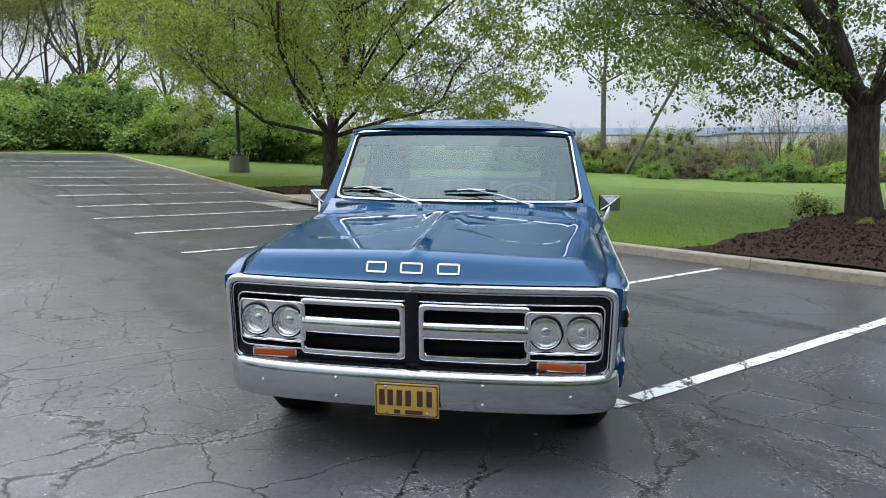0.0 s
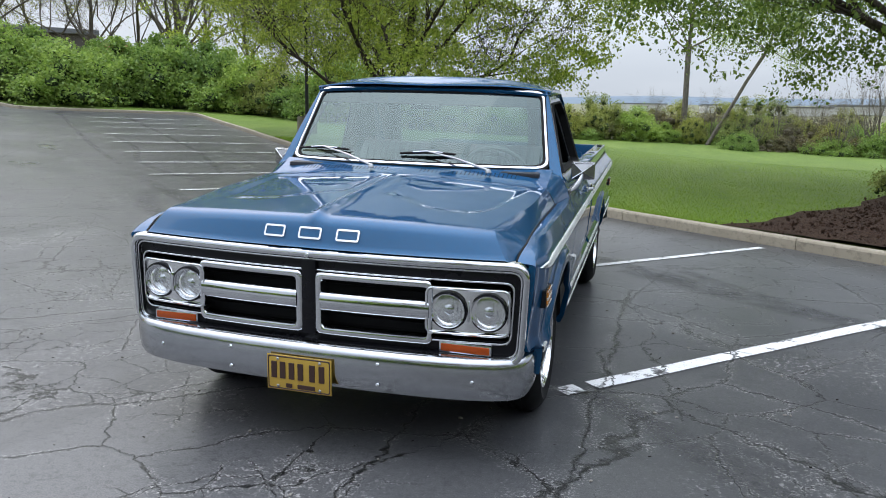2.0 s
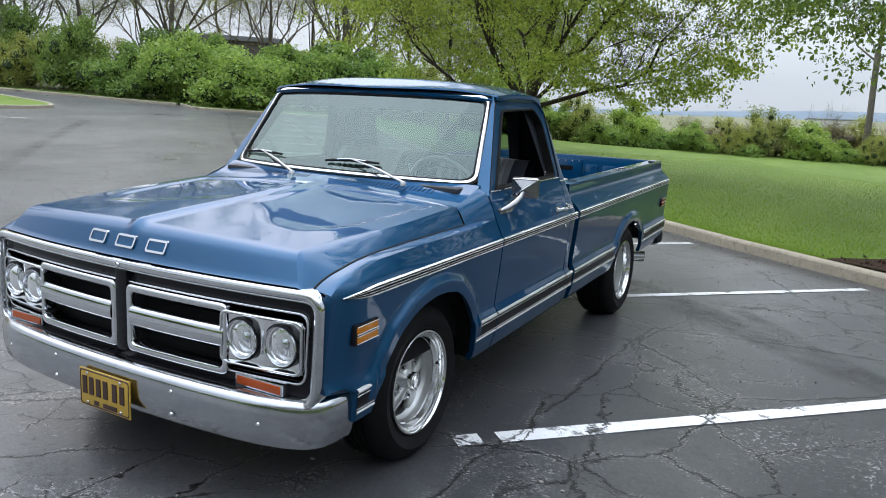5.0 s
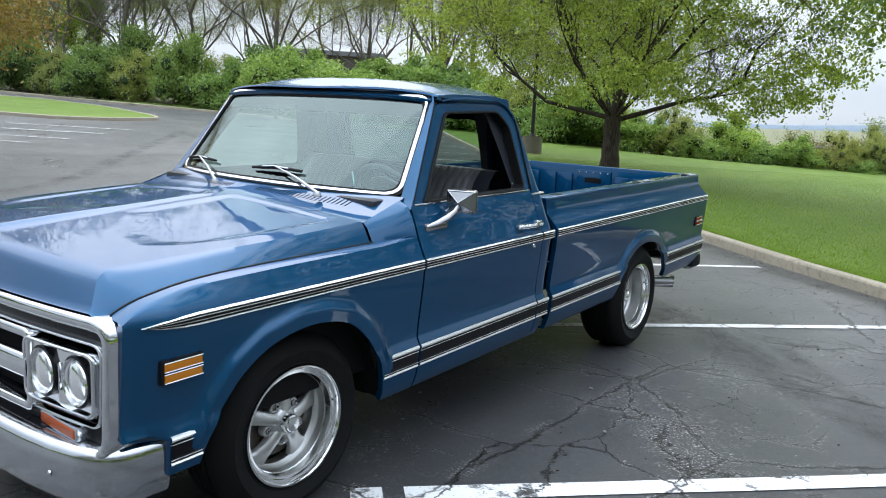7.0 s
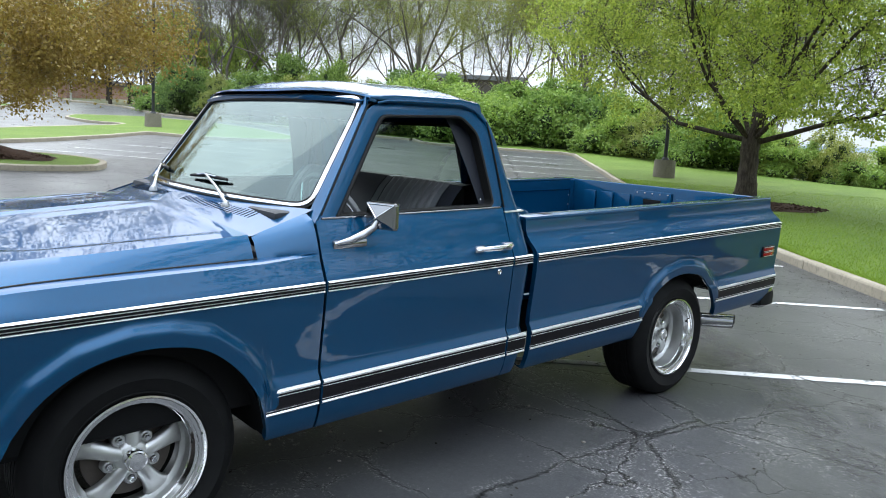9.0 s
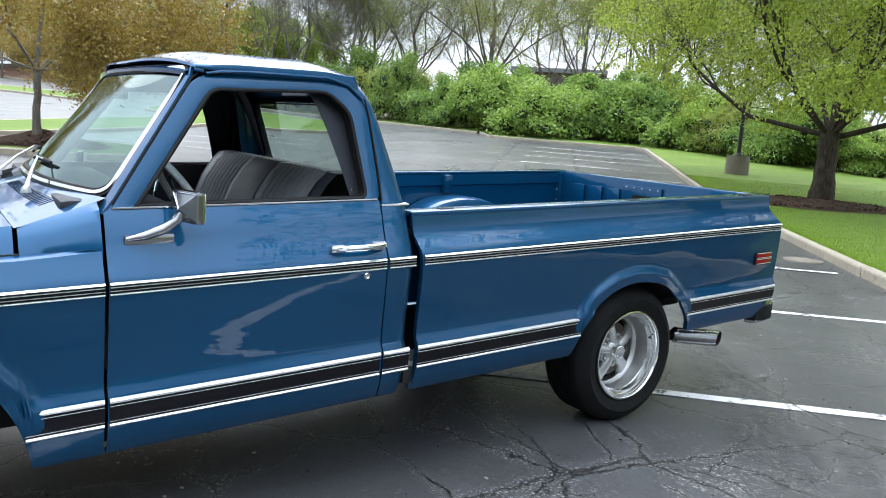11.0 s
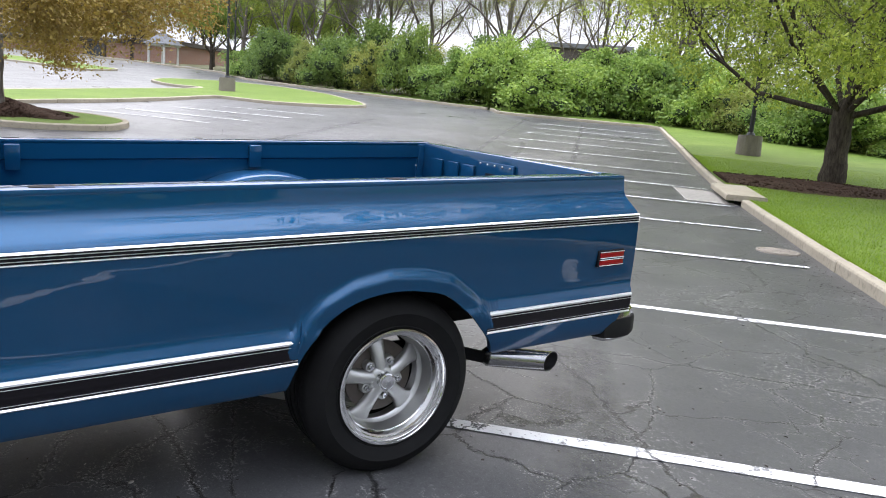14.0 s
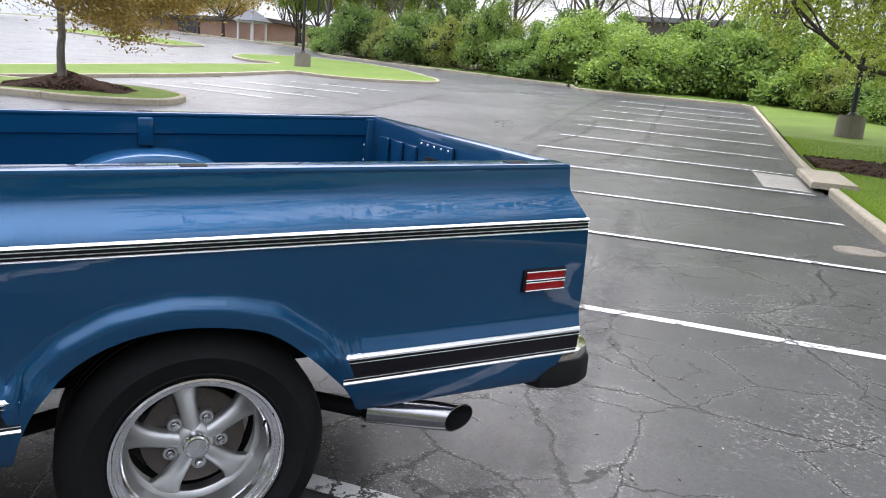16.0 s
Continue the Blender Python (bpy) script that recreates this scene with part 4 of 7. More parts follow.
def long_bed():
    """The mulch bed that runs back from the kerb round the shade tree."""
    g = np.random.default_rng(72)
    tu, ts = us(6.7, 12.6)
    rows = []
    for u in np.linspace(7.19, 18.6, 58):
        end = math.sqrt(max(0.0, 1 - max(0.0, (u - 15.2) / 3.4) ** 2))
        low, high = -6.5 * end - 0.4, -0.4 + (bed_side(u) + 0.4) * end
        row = []
        for q in np.linspace(0, 1, 52):
            s = low + (high - low) * q
            x, y = xy(u, s)
            edge = min(1.0, 8 * min(q, 1 - q))
            near = math.hypot(u - tu, s - ts)
            row.append((x, y, ground_us(u, s) + 0.134 + (0.03 + 0.012 * g.normal()) * edge + 0.13 * math.exp(-(near / 1.3) ** 2)))
        rows.append(row)
    w = len(rows[0])
    faces = [(i * w + j, (i + 1) * w + j, (i + 1) * w + j + 1, i * w + j + 1) for i in range(len(rows) - 1) for j in range(w - 1)]
    tagged(mesh_part("mulch", raw("mulch", [p for r in rows for p in r], faces, True), MULCH, None), "dark brown bark mulch bed round the shade tree", "mulch bed", "", "structure")
    flat = [p for r in rows[1:-6] for p in r[1:-1]]
    pick = g.integers(0, len(flat), 9000)
    spots = np.array(flat)[pick] + np.stack([g.normal(0, 0.12, 9000), g.normal(0, 0.12, 9000), g.uniform(0.0, 0.02, 9000)], 1)
    tagged(mesh_part("mulch_chips", quads("mulch_chips", leaf_quads(spots, 0.07, 9)), MULCH, None), "loose dark bark chips", "mulch", "", "stuff")


long_bed()
mulch_bed(-6.9, 19.4, 3.0, 1.5, 0.06, "brown mulch bed between kerb and pear tree")
mulch_bed(*xy(-9.9, 14.95), 1.7, 1.15, 0.32, "heaped brown mulch round the island tree")

# grass blades along the near lawn
g = np.random.default_rng(3)
n = 260000
bu, bs = 7.17 + 15 * g.uniform(0, 1, n) ** 2.2, g.uniform(-18, 24, n)
bx, by = UX * bu - UY * bs, UY * bu + UX * bs
keep = ((bu > 17.6) | (bs < -6.8) | (bs > 3.74 + 0.20 * (bu - 7.19) + 0.10 * np.sin(bu * 2.1) + 0.05 * np.sin(bu * 5.3))) & ((((bu - us(-6.9, 19.4)[0]) / 3.0) ** 2 + ((bs - us(-6.9, 19.4)[1]) / 1.5) ** 2) > 1.0)
bx, by, bu, bs = bx[keep], by[keep], bu[keep], bs[keep]
bz = np.array([ground_us(float(u), float(s)) + 0.12 for u, s in zip(bu, bs)])
foot = np.stack([bx, by, bz], 1)
m = len(foot)
ang = g.uniform(0, 2 * math.pi, m)
wide = np.stack([np.cos(ang), np.sin(ang), np.zeros(m)], 1) * 0.0045
tipv = np.stack([g.normal(0, 0.018, m), g.normal(0, 0.018, m), g.uniform(0.018, 0.042, m)], 1)
blades = np.stack([foot - wide, foot + wide, foot + tipv + wide * 0.2, foot + tipv - wide * 0.2], 1)
tagged(mesh_part("grass_blades", quads("grass_blades", blades), BLADES, None), "short mown green grass blades", "grass", "", "stuff")
# weeds by the trunk
weed = make_bush("small yellow-green weed tuft in the mulch", 301, 0.7, 0.5, LEAF_WILLOW, 0.06, 420, CORE_SHADE)
weed.matrix_basis = pose(5.9, 13.1, ground_z(5.9, 13.1) + 0.2)
weed["group"] = "weeds"
for x, y, k in ((7.3, 11.9, 0.5), (6.2, 11.2, 0.35), (7.9, 12.2, 0.6)):
    copy_thing(weed, pose(x, y, ground_z(x, y) + 0.17, 0, 0, 90 * x) @ Matrix.Scale(k, 4))

# lamp posts on concrete feet
POST = mat_plain("black_post_paint", (0.012, 0.012, 0.013), 0.45, 0.3, 8)


def lamp_post(x, y, lift, size, label):
    post = thing("lamp_post", label, "lamp post", (x, y, ground_z(x, y) + lift), "lot lamps")
    bm = bmesh.new()
    bmesh.ops.create_cone(bm, cap_ends=True, segments=24, radius1=0.41, radius2=0.39, depth=0.75, matrix=Matrix.Translation((0, 0, 0.27)))
    bmesh.ops.bevel(bm, geom=[e for e in bm.edges if all(v.co.z > 0.6 for v in e.verts)], offset=0.025, segments=2, affect='EDGES')
    part("concrete_foot", bm, LAMP_BASE, post, "weathered round concrete foot")
    bm = bmesh.new()
    bmesh.ops.create_cone(bm, cap_ends=True, segments=14, radius1=0.075, radius2=0.055, depth=size, matrix=Matrix.Translation((0, 0, 0.645 + size / 2)))
    part("pole", bm, POST, post)
    bm = bmesh.new()
    bmesh.ops.create_cone(bm, cap_ends=True, segments=18, radius1=0.16, radius2=0.10, depth=0.10, matrix=Matrix.Translation((0, 0, 0.695)))
    bmesh.ops.bevel(bm, geom=bm.edges[:], offset=0.01, segments=1, affect='EDGES')
    part("pole_shoe", bm, POST, post)
    bm = bmesh.new()
    bmesh.ops.create_cube(bm, size=1, matrix=Matrix.Translation((0.35, 0, 0.6 + size)) @ Matrix.Diagonal((0.55, 0.36, 0.16, 1)))
    bmesh.ops.bevel(bm, geom=bm.edges[:], offset=0.04, segments=2, affect='EDGES')
    part("lamp_head", bm, POST, post)


lamp_post(-12.1, 24.85, 0.13, 6.5, "black lamp post on a round concrete foot on the lawn")
lamp_post(-34.46, 13.78, 0.13, 8.0, "tall black lamp post on a concrete foot in a grass island")
lamp_post(-55.5, 20.5, 0.13, 5.6, "black lamp post beside the far drive")

# drain: concrete apron with a kerb inlet, and a round cover
bm = bmesh.new()
pts = [(6.0, 14.45), (6.95, 14.35), (6.98, 16.45), (5.95, 16.6)]
lowv, highv = [], []
for u, s in pts:
    x, y = xy(u, s)
    lowv.append(bm.verts.new((x, y, ground_us(u, s) - 0.1)))
    highv.append(bm.verts.new((x, y, ground_us(u, s) + 0.012)))
bm.faces.new(highv)
for i in range(4):
    bm.faces.new((lowv[i], lowv[(i + 1) % 4], highv[(i + 1) % 4], highv[i]))
bmesh.ops.recalc_face_normals(bm, faces=bm.faces[:])
drain = tagged(part("drain_apron", bm, CONCRETE, None), "pale concrete apron of a kerb drain", "drain", "", "structure")
ribbon("drain_cap", [(6.72, 14.35), (6.72, 16.5)], 0.75, 0.20, KERB, "thick concrete slab over a kerb inlet", sink=-0.09)
# a dark box stands for the shade in the kerb inlet
bm = bmesh.new()
bmesh.ops.create_cube(bm, size=1)
for v in bm.verts:
    u, s = 6.88 + v.co.x * 0.10, 15.4 + v.co.y * 1.5
    x, y = xy(u, s)
    v.co = (x, y, ground_us(u, s) + 0.055 + v.co.z * 0.10)
part("inlet", bm, CORE_SHADE, drain, "dark box painted as the inlet's inner shade")
bm = bmesh.new()
bmesh.ops.create_cone(bm, cap_ends=True, segments=28, radius1=0.27, radius2=0.26, depth=0.02)
bmesh.ops.inset_region(bm, faces=[q for q in bm.faces if q.normal.z > 0.9], thickness=0.05, depth=-0.008)
x, y = xy(6.62, 9.45)
cover = tagged(part("manhole_cover", bm, LAMP_BASE, None), "round worn concrete and iron drain cover in asphalt", "manhole cover", "", "structure")
cover.location = (x, y, ground_us(6.62, 9.45) + 0.006)

# crumbs of asphalt, twigs and bits of leaf lying about, more of them under the kerb
DEBRIS = mat_plain("leaf_litter", (0.030, 0.024, 0.018), 0.9, 0.6, 20)
CHIPS = mat_plain("pale_stone_chips", (0.50, 0.49, 0.47), 0.85, 0.2, 20)
g = np.random.default_rng(64)
for count, near, size, material, name, label in ((2600, 700, 0.024, DEBRIS, "leaf_litter", "dark crumbs and bits of leaf on the asphalt"), (750, 60, 0.014, CHIPS, "stone_chips", "small pale stone chips on the asphalt")):
    lu = np.r_[g.uniform(-7, 6.9, count), 6.92 - np.abs(g.normal(0, 0.16, near))]
    ls = np.r_[g.uniform(-7, 15, count), g.uniform(-7, 14, near)]
    at = np.array([(*xy(float(u), float(s)), ground_us(float(u), float(s)) + 0.010) for u, s in zip(lu, ls)])
    bits = leaf_quads(at, size, 65)
    bits[:, :, 2] = at[:, None, 2] + (bits[:, :, 2] - at[:, None, 2]) * 0.35
    tagged(mesh_part(name, quads(name, bits), material, None), label, "litter", "", "stuff")

# dark tracks left by turning tyres, and dark seams along the stalls
def tyre_track(points, width):
    pts = [Vector(p) for p in points]
    fine = []
    for i, (a, b) in enumerate(zip(pts, pts[1:])):
        p0, p3 = pts[max(i - 1, 0)], pts[min(i + 2, len(pts) - 1)]
        for q in range(12):
            t = q / 12
            fine.append(0.5 * (2 * a + (b - p0) * t + (2 * p0 - 5 * a + 4 * b - p3) * t * t + (3 * a - p0 - 3 * b + p3) * t ** 3))
    fine.append(pts[-1])
    verts, faces = [], []
    for i, p in enumerate(fine):
        way = (fine[min(i + 1, len(fine) - 1)] - fine[max(i - 1, 0)]).normalized()
        for k in (-0.9, -0.3, 0.3, 0.9):
            x, y = p.x - way.y * width * k, p.y + way.x * width * k
            verts.append((x, y, ground_z(x, y) + 0.004))
    for i in range(len(fine) - 1):
        for k in range(3):
            faces.append((i * 4 + k, (i + 1) * 4 + k, (i + 1) * 4 + k + 1, i * 4 + k + 1))
    me = raw("tyre_track", verts, faces, True)
    me.attributes.new("core", 'FLOAT', 'POINT').data.foreach_set("value", [0.0, 0.9, 0.9, 0.0] * len(fine))
    track = tagged(mesh_part("tyre_track", me, TYRE_MARK, None), "dark scuffed tyre track or seam line on the asphalt", "tyre track", "tyre tracks", "structure")
    track.visible_shadow = False


tyre_track([(-2.6, 8.8), (-1.2, 7.3), (0.0, 6.0), (1.0, 4.95), (2.0, 4.0), (2.8, 3.3), (4.2, 2.2)], 0.24)
tyre_track([(-7.2, 8.4), (-6.1, 6.95), (-4.6, 5.7), (-3.85, 4.4), (-3.1, 3.45), (-2.2, 2.6)], 0.26)
tyre_track([(-8.4, 9.9), (-7.0, 8.7), (-5.3, 7.2), (-3.7, 5.75), (-2.9, 4.9)], 0.22)
tyre_track([(1.15, 1.15), (1.6, 0.6), (2.2, -0.1), (3.0, -1.1)], 0.17)
tyre_track([(1.75, 4.9), (2.3, 4.1), (2.9, 3.3), (3.8, 2.3), (4.9, 1.3)], 0.12)
# these narrow ones are dark tar-like seams, drawn with the same ribbon
for line in ([(0.62, 35.0), (0.69, 30.9), (0.72, 26.0), (0.80, 22.1), (0.92, 19.3), (1.05, 16.5)], [(3.35, 35.0), (3.42, 29.9), (3.50, 24.6), (3.55, 20.2), (3.30, 17.0), (2.94, 14.2)],
             [(1.76, 24.2), (1.95, 20.7), (1.58, 17.3), (1.85, 14.4), (2.15, 12.9)]):
    tyre_track([xy(u, s) for u, s in line], 0.13)
tyre_track([xy(4.05, 10.2), xy(4.12, 9.1), xy(4.3, 5.05), xy(4.4, 3.1), xy(4.42, 1.2)], 0.16)
tyre_track([(-22.6, 16.0), (-16.5, 10.3), (-12.3, 6.7), (-10.5, 4.55), (-9.6, 2.6)], 0.30)

# pebbles and litter on the asphalt
g = np.random.default_rng(12)
crumbs = []
for _ in range(420):
    u, s = g.uniform(-3, 6.8), g.uniform(-3, 11)
    x, y = xy(u, s)
    crumbs.append((x, y, ground_us(u, s) + 0.004))
bm = bmesh.new()
for x, y, z in crumbs:
    r = float(g.uniform(0.003, 0.011))
    bmesh.ops.create_icosphere(bm, subdivisions=1, radius=r, matrix=Matrix.Translation((x, y, z)) @ Matrix.Rotation(float(g.uniform(0, 6)), 4, 'Z') @ Matrix.Diagonal((1.3, 0.8, 0.6, 1)))
tagged(part("gravel", bm, CONCRETE, None), "scattered pale grit on asphalt", "gravel", "", "stuff")

# ---- far buildings ----
def mat_brick(name, a, b, mortar):
    k = M(name, Roughness=0.85)
    v = k.coords("Object")
    br = k.node("ShaderNodeTexBrick", Scale=1.0)
    br.inputs["Color1"].default_value, br.inputs["Color2"].default_value, br.inputs["Mortar"].default_value = (*a, 1), (*b, 1), (*mortar, 1)
    br.inputs["Brick Width"].default_value, br.inputs["Row Height"].default_value, br.inputs["Mortar Size"].default_value = 0.22, 0.075, 0.012
    # courses lie level on every wall
    sp, co = k.node("ShaderNodeSeparateXYZ"), k.node("ShaderNodeCombineXYZ")
    k.link(v, sp.inputs[0])
    k.link(k.math('ADD', sp.outputs["X"], sp.outputs["Y"]), co.inputs["X"])
    k.link(sp.outputs["Z"], co.inputs["Y"])
    k.link(co.outputs[0], br.inputs["Vector"])
    k.set("Base Color", k.mix(k.ramp(k.noise(0.6, 4, 0.6, v), (0.4, 0.0), (0.8, 0.35)), br.outputs["Color"], tuple(c * 0.6 for c in a)))
    return k.m


BRICK = mat_brick("red_brick", (0.30, 0.13, 0.085), (0.36, 0.17, 0.11), (0.34, 0.30, 0.26))
BRICK_ORANGE = mat_brick("orange_brick", (0.42, 0.17, 0.07), (0.46, 0.21, 0.09), (0.36, 0.30, 0.25))
WALL_TAUPE = mat_plain("taupe_panel", (0.085, 0.072, 0.064), 0.8, 0.2, 0.7)
ROOF_GREY = mat_plain("grey_shingle", (0.16, 0.165, 0.175), 0.85, 0.25, 2)
TRIM_WHITE = mat_plain("white_trim", (0.62, 0.61, 0.58), 0.6, 0.1, 2)
WINDOW_DARK = mat_plain("dark_window_glass", (0.02, 0.024, 0.028), 0.12, 0.3, 0.5)


def slab(parent, name, centre, size, material, turn=0.0, bevel=0.03, label=""):
    bm = bmesh.new()
    bmesh.ops.create_cube(bm, size=1, matrix=Matrix.Translation(centre) @ Matrix.Rotation(turn, 4, 'Z') @ Matrix.Diagonal((*size, 1)))
    bmesh.ops.bevel(bm, geom=bm.edges[:], offset=bevel, segments=1, affect='EDGES')
    return part(name, bm, material, parent, label)


block_a = thing("brick_building", "long low red-brick building at the top of the lot", "building", (-98.5, 18.0, ground_z(-98.5, 18.0) - 3.0))
block_a.rotation_euler = (0, 0, radians(31.7))
slab(block_a, "wall", (0, 0, 1.9), (34, 12, 4.2), BRICK)
slab(block_a, "roof", (0, 0, 4.2), (34.8, 12.8, 0.45), WALL_TAUPE)
d = slab(block_a, "entrance", (4.6, -6.1, 3.0), (3.6, 0.3, 1.7), WALL_TAUPE)
slab(d, "door", (3.9, -6.24, 2.9), (1.3, 0.12, 1.5), WINDOW_DARK)
slab(d, "door", (5.3, -6.24, 2.9), (1.3, 0.12, 1.5), WINDOW_DARK)

pavilion = thing("entrance_canopy", "white-columned canopy with a grey gabled roof", "canopy", (-76.5, 19.6, ground_z(-76.5, 19.6) - 0.1))
pavilion.rotation_euler = (0, 0, radians(-60))
pavilion.scale = (0.68, 0.68, 0.68)
for x in (-1.3, 1.3):
    for y in (-1.6, 1.6):
        bm = bmesh.new()
        bmesh.ops.create_cone(bm, cap_ends=True, segments=14, radius1=0.17, radius2=0.15, depth=2.7, matrix=Matrix.Translation((x, y, 1.35)))
        part("column", bm, TRIM_WHITE, pavilion)
slab(pavilion, "beam", (0, 0, 2.8), (3.2, 3.9, 0.25), TRIM_WHITE)
bm = bmesh.new()
vs = [bm.verts.new(p) for p in ((-2, -2.3, 2.9), (2, -2.3, 2.9), (2, 2.3, 2.9), (-2, 2.3, 2.9), (-0.4, 0, 4.6), (0.4, 0, 4.6))]
for q in ((0, 1, 5, 4), (1, 2, 5), (2, 3, 4, 5), (3, 0, 4), (3, 2, 1, 0)):
    bm.faces.new([vs[i] for i in q])
part("roof", bm, ROOF_GREY, pavilion)

block_b = thing("flat_roofed_building", "flat-roofed taupe building with an orange-brick end, behind trees", "building", (-68.7, 56, ground_z(-64.5, 56)))
block_b.rotation_euler = (0, 0, radians(44))
slab(block_b, "wall", (10.0, 0, 0.4), (10, 12, 8.6), WALL_TAUPE)
slab(block_b, "roof", (10.0, 0, 4.8), (10.6, 12.6, 0.5), ROOF_GREY)
slab(block_b, "brick_end", (16.6, -0.5, -0.1), (3.2, 11.6, 8.0), BRICK_ORANGE)

# valley: pale roofs and wooded ridges beyond the drop
for n, (x, y, w, d) in enumerate(((95, 590, 60, 20), (60, 640, 40, 16), (150, 620, 50, 20), (-10, 700, 45, 18), (200, 760, 80, 25))):
    shed = thing("valley_warehouse", "pale long warehouse down in the valley", "building", (x, y, ground_z(x, y)), "valley roofs")
    slab(shed, "wall", (0, 0, 2.5), (w, d, 6), TRIM_WHITE, 0.2)
    slab(shed, "roof", (0, 0, 5.8), (w + 1.5, d + 1.5, 0.8), ROOF_GREY, 0.2)
# distance haze is painted into the ridge's blue-grey
RIDGE = mat_plain("woods_painted_hazy", (0.15, 0.19, 0.23), 0.95, 0.25, 0.02)


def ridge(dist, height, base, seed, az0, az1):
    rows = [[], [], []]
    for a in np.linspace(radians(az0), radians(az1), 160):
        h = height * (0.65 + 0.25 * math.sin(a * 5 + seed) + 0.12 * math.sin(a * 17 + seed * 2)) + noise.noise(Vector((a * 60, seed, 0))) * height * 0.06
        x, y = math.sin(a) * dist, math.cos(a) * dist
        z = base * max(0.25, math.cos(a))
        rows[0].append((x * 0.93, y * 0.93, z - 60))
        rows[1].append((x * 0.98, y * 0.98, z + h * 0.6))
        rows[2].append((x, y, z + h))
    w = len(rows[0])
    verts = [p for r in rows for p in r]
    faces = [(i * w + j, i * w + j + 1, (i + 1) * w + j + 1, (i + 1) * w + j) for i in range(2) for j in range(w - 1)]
    tagged(mesh_part("backdrop_ridge", raw("backdrop_ridge", verts, faces, True), RIDGE, None), "wooded ridge on the horizon, its haze painted in blue-grey", "hills", "", "structure")


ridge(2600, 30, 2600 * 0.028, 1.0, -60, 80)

# ---- the pickup truck: faces -y, driver's side +x; its body sits nose-down on level wheels ----
RAKE, LEAN = 0.0385, 0.016


def tilt(p):
    return (p[0], p[1], p[2] + RAKE * (p[1] - 2.5) - LEAN * (p[0] - 0.95))


truck = thing("pickup_truck", "metallic blue vintage pickup truck with chrome trim, parked across a stall", "pickup truck")


def body(name, verts, faces, material, parent=None, label="", smooth=True, level=False, mirror=False, sharp=0.6):
    """One part of the truck, given in the level axes of its body."""
    if mirror:
        verts = [(-x, y, z) for x, y, z in verts]
        faces = [tuple(reversed(f)) for f in faces]
    me = raw(name, verts if level else [tilt(v) for v in verts], faces)
    if smooth:
        me.shade_smooth()
        me.set_sharp_from_angle(angle=sharp)
    return mesh_part(name, me, material, parent or truck, label)


def grid(rows):
    """Vertices and quads of a list of equally long rows."""
    w = len(rows[0])
    verts = [p for r in rows for p in r]
    faces = [(i * w + j, i * w + j + 1, (i + 1) * w + j + 1, (i + 1) * w + j) for i in range(len(rows) - 1) for j in range(w - 1)]
    return verts, faces


def join(*lots):
    verts, faces = [], []
    for v, f in lots:
        n = len(verts)
        verts += list(v)
        faces += [tuple(a + n for a in q) for q in f]
    return verts, faces


def box(lo, hi, r=0.006):
    """A box with chamfered edges."""
    (x0, y0, z0), (x1, y1, z1) = lo, hi
    r = min(r, (x1 - x0) * 0.4, (y1 - y0) * 0.4, (z1 - z0) * 0.4)
    bm = bmesh.new()
    bmesh.ops.create_cube(bm, size=1, matrix=Matrix.Translation(((x0 + x1) / 2, (y0 + y1) / 2, (z0 + z1) / 2)) @ Matrix.Diagonal((x1 - x0, y1 - y0, z1 - z0, 1)))
    bmesh.ops.bevel(bm, geom=bm.edges[:], offset=r, segments=2, affect='EDGES', profile=0.6)
    out = [tuple(v.co) for v in bm.verts], [tuple(v.index for v in f.verts) for f in bm.faces]
    bm.verts.index_update()
    out = [tuple(v.co) for v in bm.verts], [tuple(v.index for v in f.verts) for f in bm.faces]
    bm.free()
    return out


def lathe(profile, centre, axis="x", n=40, closed=False):
    """Turns (offset along the axis, radius) round an axis through centre."""
    rows = []
    for i in range(n + 1):
        a = 2 * math.pi * i / n
        row = []
        for o, r in profile:
            p = {"x": (o, r * math.cos(a), r * math.sin(a)), "y": (r * math.cos(a), o, r * math.sin(a)), "z": (r * math.cos(a), r * math.sin(a), o)}[axis]
            row.append(tuple(c + q for c, q in zip(centre, p)))
        rows.append(row)
    return grid(rows)


def tube(points, radius, n=10, caps=True):
    """A round bar along points; radius may be one number or one for each point."""
    pts = [Vector(p) for p in points]
    rad = radius if isinstance(radius, (list, tuple)) else [radius] * len(pts)
    rows = []
    up = Vector((0, 0, 1))
    for i, p in enumerate(pts):
        way = (pts[min(i + 1, len(pts) - 1)] - pts[max(i - 1, 0)]).normalized()
        side = way.cross(up if abs(way.z) < 0.95 else Vector((1, 0, 0))).normalized()
        over = side.cross(way)
        rows.append([tuple(p + (side * math.cos(2 * math.pi * j / n) + over * math.sin(2 * math.pi * j / n)) * rad[i]) for j in range(n + 1)])
    verts, faces = grid(rows)
    if caps:
        faces.append(tuple(range(n)))
        k = (len(rows) - 1) * (n + 1)
        faces.append(tuple(k + j for j in range(n))[::-1])
    return verts, faces


def sweep(path, profile):
    """A profile of (outward, up) carried along a plan path of (x, y)."""
    rows = []
    pts = [Vector(p) for p in path]
    for i, p in enumerate(pts):
        way = (pts[min(i + 1, len(pts) - 1)] - pts[max(i - 1, 0)]).normalized()
        out = Vector((way.y, -way.x))
        rows.append([(p.x + out.x * o, p.y + out.y * o, z) for o, z in profile])
    return grid(rows)


def mirror_path(half):
    """A plan path across the whole truck from its half on the driver's side, centre first."""
    return [(-x, y) for x, y in half[:0:-1]] + list(half)


def curve(stops, t):
    xs, ys = zip(*stops)
    return float(np.interp(t, xs, ys))


